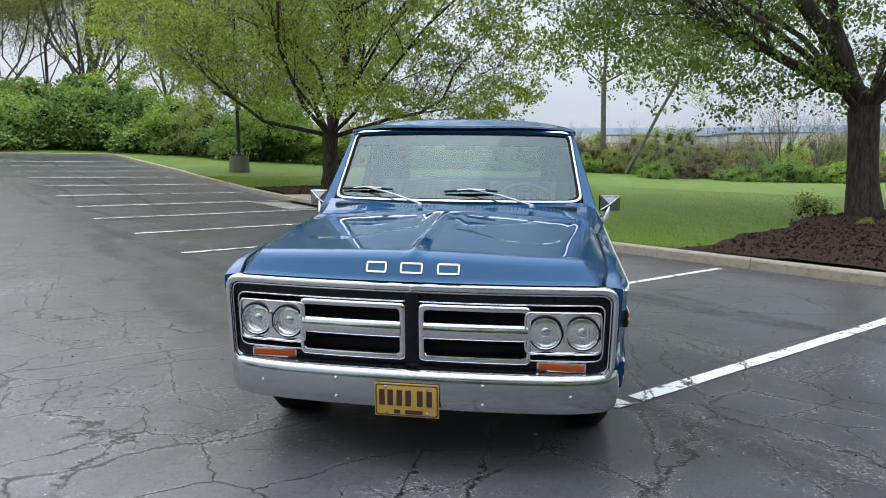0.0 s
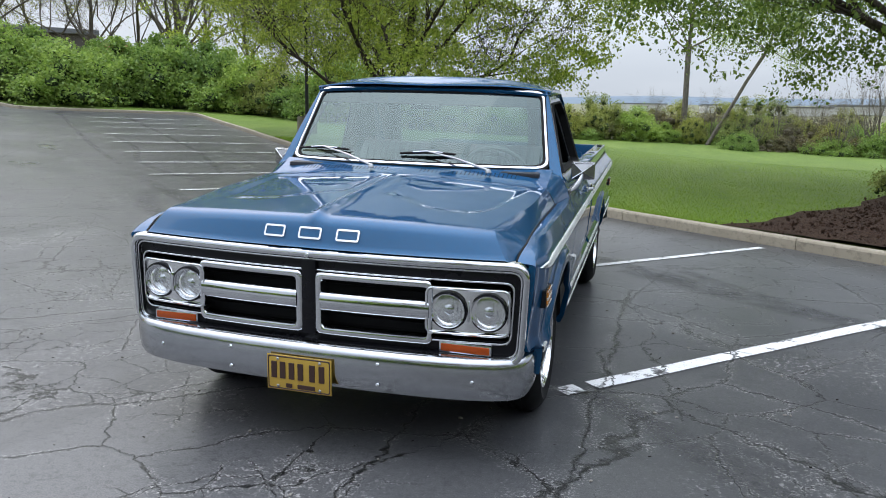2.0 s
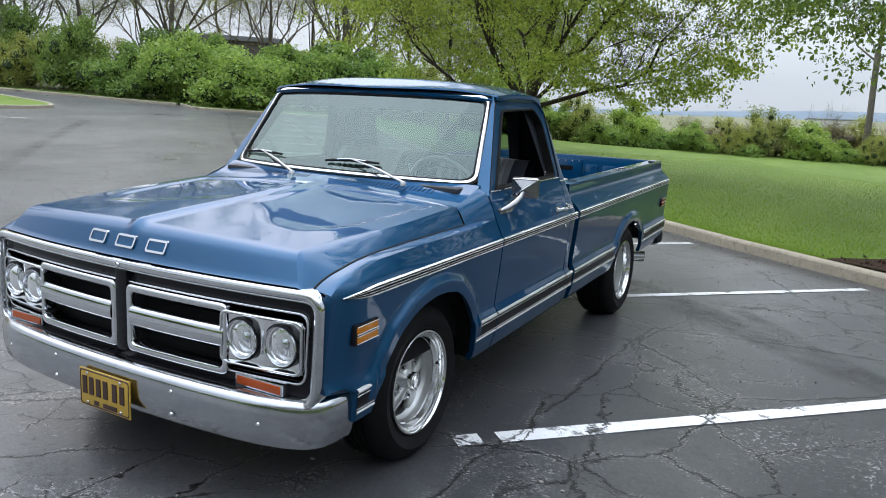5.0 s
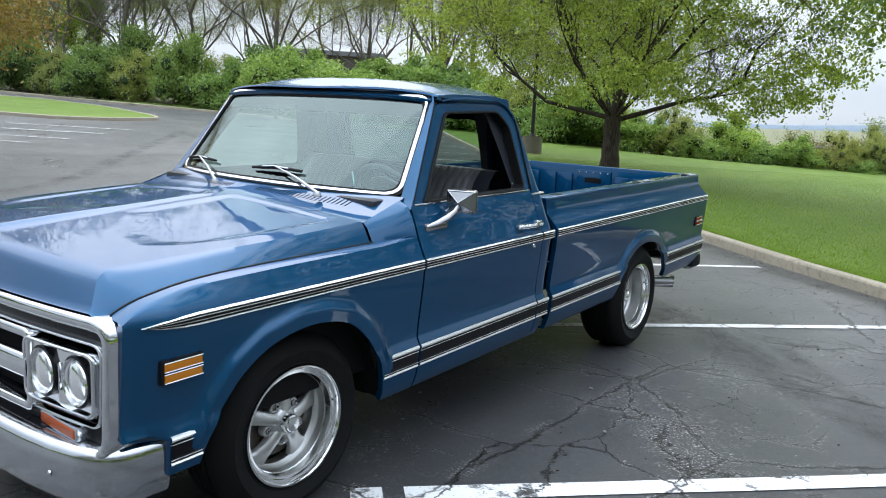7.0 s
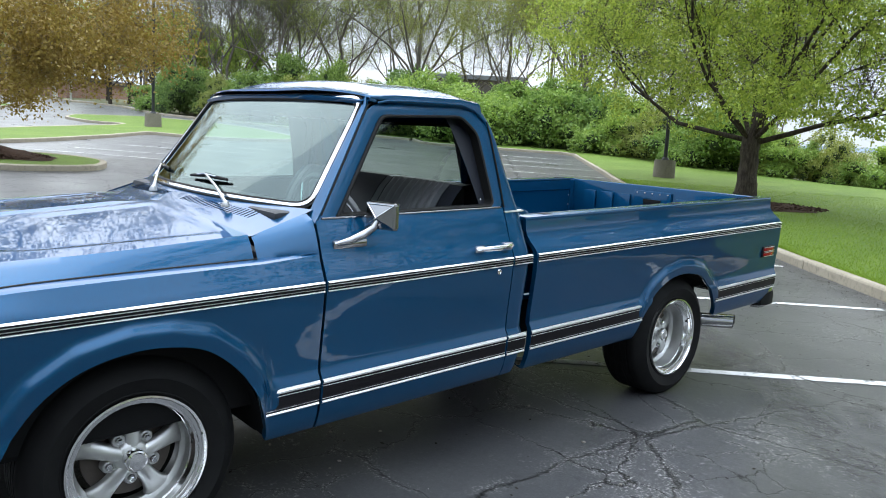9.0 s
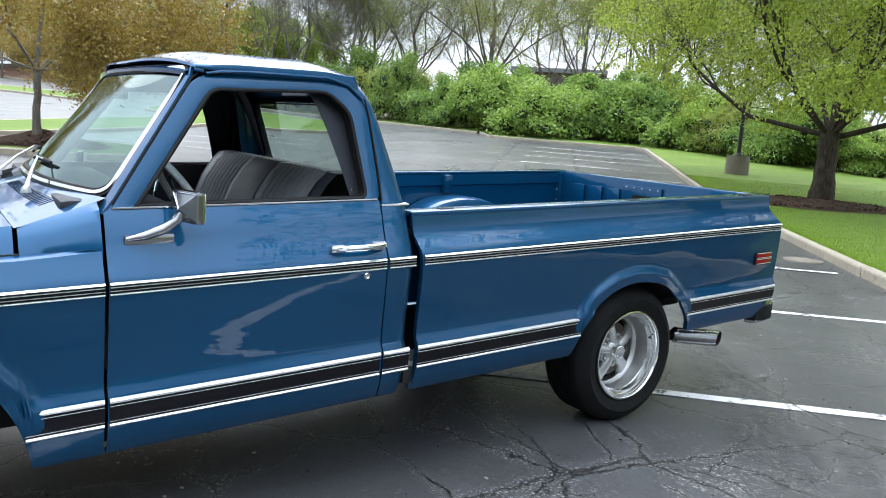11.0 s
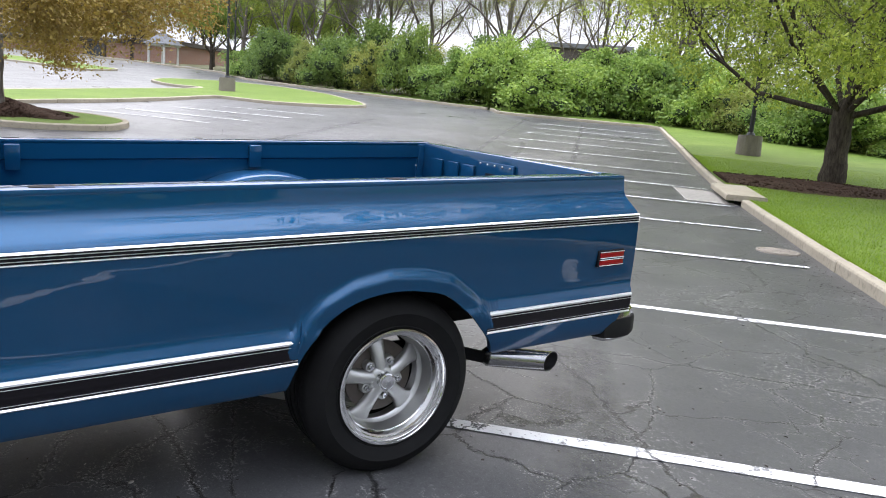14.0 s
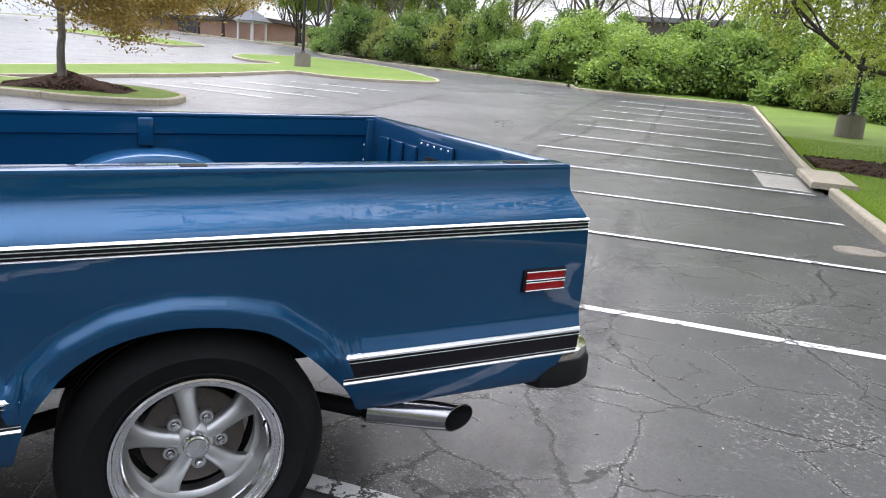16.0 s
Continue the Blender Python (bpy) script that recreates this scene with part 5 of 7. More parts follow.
def smooth_curve(stops, t):
    """A soft curve through stops (Catmull-Rom on t)."""
    xs = [s[0] for s in stops]
    if t <= xs[0]:
        return stops[0][1]
    if t >= xs[-1]:
        return stops[-1][1]
    i = max(j for j in range(len(xs) - 1) if xs[j] <= t)
    x0, y0 = stops[i]
    x1, y1 = stops[i + 1]
    m0 = (y1 - stops[i - 1][1]) / (x1 - xs[i - 1]) if i > 0 else (y1 - y0) / (x1 - x0)
    m1 = (stops[i + 2][1] - y0) / (xs[i + 2] - x0) if i + 2 < len(xs) else (y1 - y0) / (x1 - x0)
    h, f = x1 - x0, (t - x0) / (x1 - x0)
    return (2 * f ** 3 - 3 * f * f + 1) * y0 + (f ** 3 - 2 * f * f + f) * h * m0 + (3 * f * f - 2 * f ** 3) * y1 + (f ** 3 - f * f) * h * m1


# body side: how far out it stands at each height
SIDE = [(0.36, 0.930), (0.40, 0.955), (0.45, 0.972), (0.50, 0.980), (0.575, 0.984), (0.592, 0.982), (0.61, 0.970), (0.66, 0.970), (0.76, 0.980),
        (0.86, 0.990), (0.925, 0.994), (0.955, 0.994), (0.972, 0.988), (1.00, 0.974), (1.05, 0.950), (1.10, 0.930), (1.125, 0.922), (1.185, 0.892)]
SILL = 0.38
ARCH_F = [(0.40, 0.45), (0.425, 0.53), (0.47, 0.62), (0.55, 0.72), (0.66, 0.79), (0.80, 0.822), (0.92, 0.818), (1.04, 0.785), (1.14, 0.71), (1.215, 0.62), (1.255, 0.54), (1.285, 0.44), (1.30, 0.36)]
ARCH_R = [(3.615, 0.36), (3.64, 0.46), (3.685, 0.555), (3.765, 0.645), (3.87, 0.70), (4.0, 0.722), (4.13, 0.712), (4.25, 0.68), (4.36, 0.60), (4.44, 0.52), (4.50, 0.45), (4.545, 0.36)]


def arch_gap(arch, y, z):
    """The distance from a point of the body side to an arch's edge."""
    best = 9.0
    for (y0, z0), (y1, z1) in zip(arch, arch[1:]):
        dy, dz = y1 - y0, z1 - z0
        t = min(1, max(0, ((y - y0) * dy + (z - z0) * dz) / (dy * dy + dz * dz)))
        best = min(best, math.hypot(y - y0 - t * dy, z - z0 - t * dz))
    return best


def flare(arch, y, z):
    """The rolled lip round a wheel arch."""
    d = arch_gap(arch, y, z)
    return 0.026 * (1 - step((d - 0.046) / 0.045)) * step((z - 0.47) / 0.20)


BED_SIDE = [q for q in SIDE if q[0] < 0.98] + [(0.995, 0.968), (1.020, 0.944), (1.038, 0.930), (1.055, 0.923), (1.075, 0.9205), (1.10, 0.919), (1.13, 0.917)]


def side_x(z, y, arch=None):
    x = smooth_curve(BED_SIDE if y > 2.67 else SIDE, z)
    if arch:
        x += flare(arch, y, z)
    return x


RIM = (0.006, 0.015, 0.026, 0.038, 0.048, 0.056, 0.064, 0.072, 0.081, 0.092, 0.106)


def side_panel(name, y0, y1, top, material, arch=None, mirror=False, front=None, rear=None, label="", dy=0.022, nose=None, inward=None, low_front=SILL, parent=None):
    """A stretch of body side from the sill, or the arch, to top(y), with a turned-in lip all round."""
    ys = set(np.linspace(y0, y1, max(2, int((y1 - y0) / dy))).round(4).tolist()) | {round(y0 + 0.006, 4), round(y1 - 0.006, 4)}
    if arch:
        ys |= {round(q, 4) for (a, _), (b, _) in zip(arch, arch[1:]) for q in np.linspace(a, b, 4) if y0 < q < y1}
        ys |= {round(arch[0][0] - 0.002, 4), round(arch[-1][0] + 0.002, 4)}
    ys = sorted(y for y in ys if y0 <= y <= y1)
    zl = [0.40, 0.45, 0.50, 0.54, 0.575, 0.592, 0.61, 0.64, 0.68, 0.72, 0.76, 0.80, 0.84, 0.88, 0.925, 0.955, 0.972, 0.986, 1.0, 1.014, 1.028, 1.04, 1.055, 1.07, 1.09, 1.11]
    rows = []
    for y in ys:
        low = low_front if arch and y < arch[0][0] else SILL
        if arch and arch[0][0] <= y <= arch[-1][0]:
            low = max(SILL, smooth_curve(arch, y))
        hi = top(y)
        shift = 0.0
        pts = []
        # features stay level where nothing cuts the panel, and ease towards the arch's edge where it does
        cut = min(1.0, max(0.0, (low - SILL) / 0.15))
        levels = [low] + [low + cut * q + (1 - cut) * 0.001 * (k + 1) for k, q in enumerate(RIM)]
        levels += [(1 - cut) * min(v, hi - 0.008) + cut * (low + 0.125 + (hi - low - 0.135) * (v - 0.40) / 0.71) for v in zl] + [hi - 0.006, hi]
        for k in range(1, len(levels)):
            levels[k] = max(levels[k], levels[k - 1] + 0.0003)
        for z in levels:
            yy = y
            if y == ys[0] and front:
                yy = front(z)
            elif y == ys[-1] and rear:
                yy = rear(z)
            elif front or rear:
                a = front(z) if front else y0
                b = rear(z) if rear else y1
                yy = a + (y - y0) / (y1 - y0) * (b - a) if not arch else (y if not (rear and y > arch[-1][0] + 0.1) else y + (b - y1) * (y - arch[-1][0] - 0.1) / (y1 - arch[-1][0] - 0.1))
            x = side_x(z, y, arch)
            if nose:
                x -= nose(y, z)
                if z < 0.587:
                    yy = max(yy, 0.290)
            pts.append((x, yy, z))
        x, yy, z = pts[0]
        xt, yt, zt = pts[-1]
        pts = [(x - 0.028, yy, z + 0.010), (x - 0.010, yy, z - 0.002)] + pts + ([(xt - 0.012, yt, zt + 0.003), (xt - 0.035, yt, zt - 0.012)] if not inward else
                [(xt - 0.010, yt, zt + 0.004), ((xt + inward(y)) / 2, yt, zt + 0.008), (inward(y), yt, zt + 0.008), (inward(y) - 0.004, yt, zt - 0.02)])
        rows.append(pts)
    # end lips
    first = [(x - 0.03, y + 0.004, z) for x, y, z in rows[0]]
    last = [(x - 0.03, y - 0.004, z) for x, y, z in rows[-1]]
    rows = [first] + rows + [last]
    verts, faces = grid(rows)
    faces = [f[::-1] for f in faces]
    return body(name, verts, faces, material, parent, label, mirror=mirror)


def seam(y):
    """The height of the gap between hood and fender."""
    return smooth_curve([(0.14, 0.955), (0.19, 0.985), (0.26, 1.012), (0.40, 1.035), (0.60, 1.045), (1.28, 1.050)], y)


def plan(x):
    """How far back the truck's nose stands at x."""
    a = abs(x) / 0.95
    return 0.055 + 0.075 * a ** 2.2


def fender_top(y):
    return seam(y) - 0.006 if y < 1.27 else 1.044 + (y - 1.27) * 0.05


def fender_nose(y, z):
    return 0.035 * (1 - step((y - 0.15) / 0.16)) + 0.03 * step((z - 0.98) / 0.06) * (1 - step((y - 0.2) / 0.4))


def hood_edge(y):
    """How far out the hood's side reaches, and a finger's gap."""
    x = 0.84 + 0.052 * (1 - 0.35 * (1 - step((y - 0.16) / 0.14))) + 0.007
    return x + (0.940 - x) * max(0.0, (y - 1.27) / 0.227)


for flip in (False, True):
    side_panel("front_fender", 0.155, 1.497, fender_top, BLUE, ARCH_F, flip, nose=fender_nose, inward=hood_edge, low_front=0.455)

# hood: front face, creased shoulder, flat top with spine and two shallow recesses
def hood_z(x, y):
    """Height of the hood's top skin."""
    a = abs(x)
    back = step((y - 0.2) / 1.1)
    centre = 1.108 + 0.072 * ((y - 0.18) / 1.08)
    ridge = 1.082 + 0.050 * ((y - 0.18) / 1.08)
    z = centre + (ridge - centre) * (a / 0.85) ** 1.6
    spine = 0.010 * math.exp(-(a / 0.020) ** 2) + 0.008 * (1 - step((a - 0.015) / 0.05)) * (1 - step((y - 0.35) / 0.5))
    z += spine * (1 - step((y - 1.02) / 0.18))
    edge = 0.715 + 0.07 * (y - 0.4)
    front = 0.40 + 0.24 * (1 - step((a - 0.08) / 0.40)) + 0.10 * step((a - 0.60) / 0.12)
    inside = step((edge - a) / 0.06) * step((a - 0.07) / 0.06) * step((y - front) / 0.16) * (1 - step((y - 1.16) / 0.05))
    return z - 0.008 * inside


HOOD_LEAN = 0.062


def narrow(y):
    """The hood's shoulder draws in towards the front."""
    return (0.775 + 0.065 * step((y - 0.15) / 0.75)) / 0.84


def hood_rows():
    xs = sorted({round(float(v), 4) for v in np.linspace(0, 0.80, 65)} | {0.01, 0.03, 0.05, 0.82, 0.84})
    half = xs
    ts = [0.0, 0.04, 0.2, 0.4, 0.55, 0.68]
    cols = []
    full = [-v for v in half[:0:-1]] + half
    for x in full:
        yf = plan(x) + 0.012
        crease_y = yf + HOOD_LEAN
        base_z, crest = 0.978, hood_z(x, crease_y + 0.03)
        col = []
        for t in ts:
            col.append((x * (1 - (1 - narrow(crease_y)) * t), yf + HOOD_LEAN * t - (0.004 if t == 0 else 0), base_z + (crest - base_z) * t))
        # the rounded edge where face and top meet
        p0, p1 = Vector(col[-1]), Vector((x * narrow(crease_y), crease_y, crest))
        p2 = Vector((x * narrow(crease_y + 0.05), crease_y + 0.05, hood_z(x, crease_y + 0.05)))
        for q in (0.16, 0.33, 0.5, 0.67, 0.84, 1.0):
            col.append(tuple((1 - q) ** 2 * p0 + 2 * q * (1 - q) * p1 + q * q * p2))
        rear = 1.262 - 0.035 * (1 - (abs(x) / 0.85) ** 2)
        for y in np.linspace(crease_y + 0.065, rear, 74):
            col.append((x * narrow(float(y)), float(y), hood_z(x, float(y))))
        cols.append(col)
    # the sides roll down to the seam
    def rolled(col, sign):
        out = []
        for t, dx in ((0.3, 0.020), (0.62, 0.035), (0.85, 0.046), (1.0, 0.052), (1.06, 0.048)):
            row = []
            for n, (x, y, z) in enumerate(col):
                low = seam(y)
                front = 1 - step((y - 0.16) / 0.14)
                xx = abs(x) + (0.84 + 0.052 * (1 - 0.35 * front) - abs(x)) * dx / 0.052
                row.append((sign * xx, y + 0.01 * t * front, z + (low - z) * t))
            out.append(row)
        return out
    right = rolled(cols[-1], 1)
    left = rolled(cols[0], -1)[::-1]
    return left + cols + right


v, f = grid(hood_rows())
body("hood", v, [q[::-1] for q in f], BLUE, sharp=0.5)
# added black block under hood and nose: painted shade behind gaps and grille
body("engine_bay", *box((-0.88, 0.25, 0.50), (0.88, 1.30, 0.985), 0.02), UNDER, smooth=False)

# cowl: fender-top extension, vent panel and louvres
def cowl_rows():
    rows = []
    for t in np.linspace(0, 1, 9):
        row = []
        for x in np.linspace(-0.842, 0.842, 49):
            a = abs(x) / 0.885
            y0 = 1.270 - 0.035 * (1 - a * a)
            y1 = 1.545 - 0.150 * (1 - a ** 2.2)
            z0 = hood_z(min(abs(x), 0.84), 1.26) - 0.006
            z1 = 1.212
            y = y0 + (y1 - y0) * t
            z = z0 + (z1 - z0) * (t ** 1.3)
            row.append((x, y, z))
        rows.append(row)
    return rows


v, f = grid(cowl_rows())
cowl = body("cowl", v, f, BLUE)
for flip in (False, True):
    # the shoulder between fender and door front, up to the pillar's foot
    rows = []
    for y in np.linspace(1.275, 1.500, 9):
        t = (y - 1.275) / 0.225
        low, high = ((0.884, 1.030), (0.893, 1.050), (0.887, 1.062), (0.876, 1.081), (0.861, 1.107), (0.838, 1.127)), ((0.950, 1.040), (0.946, 1.058), (0.930, 1.100), (0.912, 1.140), (0.888, 1.180), (0.838, 1.200))
        rows.append([(a[0] + (b[0] - a[0]) * t, y, a[1] + (b[1] - a[1]) * t) for a, b in zip(low, high)])
    v, f = grid(rows)
    body("cowl_side", v, [q[::-1] for q in f], BLUE, mirror=flip)
# fine louvres below the windscreen: thin black bars painted as the slots' shade
for k in range(48):
    x = (-0.66 + 0.024 * k) if k < 24 else (0.10 + 0.024 * (k - 24))
    y0 = 1.270 - 0.035 * (1 - (x / 0.885) ** 2)
    y1 = 1.545 - 0.150 * (1 - (abs(x) / 0.885) ** 2.2)
    z0 = hood_z(min(abs(x), 0.84), 1.26) - 0.006
    v, f = box((x - 0.0019, 0.46, 0.0), (x + 0.0019, 0.72, 0.0024), 0.0006)
    body("cowl_slot", [(a, y0 + (y1 - y0) * t, z0 + (1.212 - z0) * t ** 1.3 + c - 0.0008) for a, t, c in v], f, UNDER, cowl, smooth=False)
for flip in (False, True):
    # black tube laid in the seam as the shade between hood and fender
    ys = np.linspace(0.165, 1.272, 40)
    body("hood_gap", *tube([(hood_edge(float(y)) - 0.002, float(y), seam(float(y)) + 0.001) for y in ys], 0.0052, 8), RUBBER, None, mirror=flip)


# doors: skin below the glass, frame round it
WIN_OUT = [(1.505, 1.165), (1.545, 1.20), (1.835, 1.628), (2.40, 1.640), (2.505, 1.56), (2.532, 1.165)]
WIN_IN = [(1.60, 1.186), (1.615, 1.20), (1.885, 1.585), (2.345, 1.597), (2.435, 1.52), (2.475, 1.186)]


def cab_x(z):
    """Lean-in of the cab above the belt line."""
    return curve([(1.12, 0.925), (1.185, 0.892), (1.25, 0.872), (1.45, 0.812), (1.62, 0.760), (1.66, 0.742)], z)


def ring_frame(outer, inner, x_of, r_out, r_in, depth=0.035, bulge=0.0, n=4):
    a, b = rounded(outer, r_out, n), rounded(inner, r_in, n)
    mid = [((p[0] + q[0]) / 2, (p[1] + q[1]) / 2) for p, q in zip(a, b)]
    loops = [[(x_of(z) - depth, y, z) for y, z in a], [(x_of(z), y, z) for y, z in a], [(x_of(z) + bulge, y, z) for y, z in mid],
             [(x_of(z), y, z) for y, z in b], [(x_of(z) - depth, y, z) for y, z in b]]
    verts, faces = [], []
    m = len(a)
    for loop in loops:
        verts += loop
    for i in range(4):
        for j in range(m):
            k = (j + 1) % m
            faces.append((i * m + j, i * m + k, (i + 1) * m + k, (i + 1) * m + j))
    return verts, [f[::-1] for f in faces]


def door_front(z):
    return 1.507 + 0.004 * (z - 0.4)


def door_rear(z):
    return curve([(0.36, 2.522), (0.9, 2.515), (1.19, 2.522)], z)


for flip in (False, True):
    door = side_panel("door", 1.507, 2.517, lambda y: 1.178, BLUE, None, flip, front=door_front, rear=door_rear)
    sgn = -1 if flip else 1
    v, f = ring_frame(WIN_OUT, WIN_IN, lambda z: cab_x(z) - 0.004, 0.06, 0.035, 0.04, 0.004)
    body("window_frame", v, f, BLUE, door, mirror=flip)
    # a black tube stands for the shadow at the frame's edge and gutter
    shut = [(1.538, 1.195), (1.700, 1.436), (1.822, 1.616), (1.850, 1.636), (2.10, 1.645), (2.37, 1.645), (2.43, 1.632), (2.500, 1.568), (2.514, 1.50), (2.530, 1.30), (2.534, 1.180)]
    v, f = tube([(cab_x(z) - 0.001, y, z) for y, z in shut], 0.0042, 8)
    body("shut_line", v, f, RUBBER, door, "black tube painted as the shadow line round the window frame", mirror=flip)
    v, f = ring_frame(WIN_OUT, WIN_IN, lambda z: cab_x(z) - 0.050, 0.06, 0.035, 0.012, 0.0)
    body("frame_lining", v, f, VINYL, door, "dark inner window lining", mirror=flip)
    seal_out = [(1.602, 1.186), (1.617, 1.203), (1.884, 1.585), (2.345, 1.597), (2.434, 1.521), (2.474, 1.186)]
    seal_in = [(1.622, 1.194), (1.634, 1.205), (1.893, 1.573), (2.338, 1.585), (2.421, 1.512), (2.461, 1.194)]
    v, f = ring_frame(seal_out, seal_in, lambda z: cab_x(z) + 0.004, 0.04, 0.03, 0.05, 0.003)
    body("window_seal", v, f, RUBBER, door, mirror=flip)
    v, f = box((0.862, 1.535, 1.180), (0.900, 2.512, 1.187), 0.003)
    body("belt_moulding", v, f, CHROME, door, "thin bright belt moulding", mirror=flip)
    # inner trim panel of the door
    v, f = box((0.83, 1.53, 0.46), (0.875, 2.50, 1.183), 0.012)
    body("door_card", v, f, VINYL, door, "dark blue door card", mirror=flip)
    v, f = join(tube([(0.835, 2.43, 1.17), (0.835, 2.43, 1.215)], 0.004, 8), tube([(0.835, 2.43, 1.212), (0.835, 2.43, 1.222)], [0.007, 0.006], 8))
    body("lock_knob", v, f, CHROME, door, mirror=flip)
    # outside handle: two feet, a bar and a thumb button, on a shallow base
    v, f = join(box((0.972, 2.275, 1.000), (0.992, 2.330, 1.030), 0.008), box((0.972, 2.445, 0.998), (0.996, 2.505, 1.034), 0.008),
                tube([(0.985, 2.28, 1.016), (1.012, 2.33, 1.018), (1.016, 2.40, 1.018), (1.012, 2.46, 1.018), (0.996, 2.50, 1.018)], [0.008, 0.011, 0.012, 0.012, 0.009], 10),
                lathe([(0.0, 0.001), (0.012, 0.010), (0.016, 0.010), (0.018, 0.0001)], (0.992, 2.478, 1.017), "x", 14))
    body("door_handle", v, f, CHROME, door, "chrome push-button door handle", mirror=flip)
    v, f = lathe([(0.0, 0.013), (0.006, 0.013), (0.009, 0.010), (0.006, 0.006), (0.006, 0.0001)], (0.990, 2.428, 0.902), "x", 18)
    body("door_lock", v, f, CHROME, door, mirror=flip)
    # mirror: arm with a foot on the door, faceted chrome head, turned outwards
    def head(lot):
        m = Matrix.Translation((0.995, 1.750, 0)) @ Matrix.Rotation(0.32, 4, 'Z') @ Matrix.Translation((-1.0195, -1.720, 0))
        return [tuple(m @ Vector(p)) for p in lot[0]], lot[1]

    v, f = box((0.948, 1.705, 1.140), (1.091, 1.735, 1.248), 0.014)
    # the front of the head rises to a four-sided point
    fx, fz = (0.948, 1.091), (1.140, 1.248)
    c = (1.009, 1.688, 1.188)
    ring = [(fx[0] + 0.010, 1.706, fz[0] + 0.010), (fx[1] - 0.010, 1.706, fz[0] + 0.010), (fx[1] - 0.010, 1.706, fz[1] - 0.010), (fx[0] + 0.010, 1.706, fz[1] - 0.010)]
    v, f = join((v, f), (ring + [c], [(0, 1, 4), (1, 2, 4), (2, 3, 4), (3, 0, 4)]))
    v, f = head((v, f))
    mirror = body("wing_mirror", v, f, RIDGE_STEEL, door, "chrome wing mirror with a pyramid-backed head", smooth=False, mirror=flip)
    tl, tr = (fx[0] + 0.008, 1.703, fz[1] - 0.008), (fx[1] - 0.008, 1.703, fz[1] - 0.008)
    v, f = join(tube([tl, c], 0.0026, 8), tube([tr, c], 0.0026, 8), tube([tl, tr], 0.0028, 8), tube([c, (fx[0] + 0.004, 1.703, fz[0] + 0.008)], [0.004, 0.006], 8))
    body("mirror_ridge", *head((v, f)), CHROME, mirror, "bright ridges", mirror=flip)
    v, f = box((0.955, 1.734, 1.147), (1.084, 1.739, 1.241), 0.004)
    body("mirror_glass", *head((v, f)), POLISHED, mirror, mirror=flip)
    v, f = join(tube([(0.940, 1.570, 1.088), (0.955, 1.625, 1.100), (0.970, 1.680, 1.122), (0.985, 1.718, 1.150), (0.992, 1.735, 1.186)], [0.008, 0.015, 0.018, 0.014, 0.010], 12),
                box((0.920, 1.562, 1.068), (0.946, 1.720, 1.102), 0.010))
    body("mirror_arm", v, f, RIDGE_STEEL, mirror, mirror=flip)

# cab corner behind the door, wrapping round to the back wall
def back_y(z):
    return curve([(0.36, 2.655), (0.9, 2.665), (1.16, 2.665), (1.30, 2.630), (1.50, 2.565), (1.60, 2.520), (1.66, 2.470)], z)


for flip in (False, True):
    rows = []
    for z in [0.38, 0.42, 0.48, 0.575, 0.592, 0.61, 0.7, 0.8, 0.9, 0.955, 0.972, 1.0, 1.05, 1.10, 1.15, 1.20, 1.26, 1.32, 1.40, 1.48, 1.54, 1.58, 1.62, 1.648]:
        xo = min(side_x(z, 0) if z < 1.12 else 9, cab_x(z) if z >= 1.12 else 9)
        yb = back_y(z)
        y0 = door_rear(z) + 0.006 if z < 1.19 else curve([(1.19, 2.538), (1.45, 2.520), (1.56, 2.500), (1.62, 2.44), (1.648, 2.40)], z)
        r = min(0.07, (yb - y0) * 0.8)
        row = [(xo - 0.03, y0, z), (xo, y0, z), (xo, (y0 + yb - r) / 2, z)]
        for a in np.linspace(0, math.pi / 2, 7):
            row.append((xo - r * (1 - math.cos(a)), yb - r + r * math.sin(a), z))
        row.append((0.62 if z > 1.12 else xo - 0.25, yb + 0.004, z))
        rows.append(row)
    lining = [[(min(p[0], r[1][0]) - 0.045, p[1] - 0.03, p[2]) for p in r] for r in rows]
    v, f = grid(lining)
    body("corner_lining", v, f, VINYL, mirror=flip)
    v, f = grid(rows)
    body("cab_corner", v, f, BLUE, mirror=flip)
    v, f = box((0.78, 2.528, 1.157), (0.912, 2.655, 1.164), 0.003)
    v = [(min(x, cab_x(1.16) + 0.004), y, z) for x, y, z in v]
    body("corner_moulding", v, f, BRIGHT, mirror=flip)
# back wall with its wide window
def rear_ring(outer, inner, y_of, r_out, r_in, depth, n=4):
    v, f = ring_frame(outer, inner, lambda z: 0.0, r_out, r_in, depth, 0.0, n)
    return [(y, y_of(z) + x, z) for x, y, z in v], f


v, f = rear_ring([(-0.625, 0.40), (0.625, 0.40), (0.625, 1.652), (-0.625, 1.652)], [(-0.56, 1.215), (0.56, 1.215), (0.545, 1.555), (-0.545, 1.555)], back_y, 0.005, 0.07, 0.03)
body("cab_back", v, f, BLUE)
v, f = rear_ring([(-0.57, 1.205), (0.57, 1.205), (0.555, 1.565), (-0.555, 1.565)], [(-0.54, 1.232), (0.54, 1.232), (0.525, 1.54), (-0.525, 1.54)], lambda z: back_y(z) + 0.008, 0.08, 0.06, 0.03)
body("rear_window_seal", v, f, RUBBER)
pane = body("rear_window", [(-0.55, back_y(1.22) - 0.008, 1.22), (0.55, back_y(1.22) - 0.008, 1.22), (0.535, back_y(1.55) - 0.008, 1.55), (-0.535, back_y(1.55) - 0.008, 1.55)], [(0, 1, 2, 3)], GLASS_REAR, smooth=False)
pane.visible_shadow = False
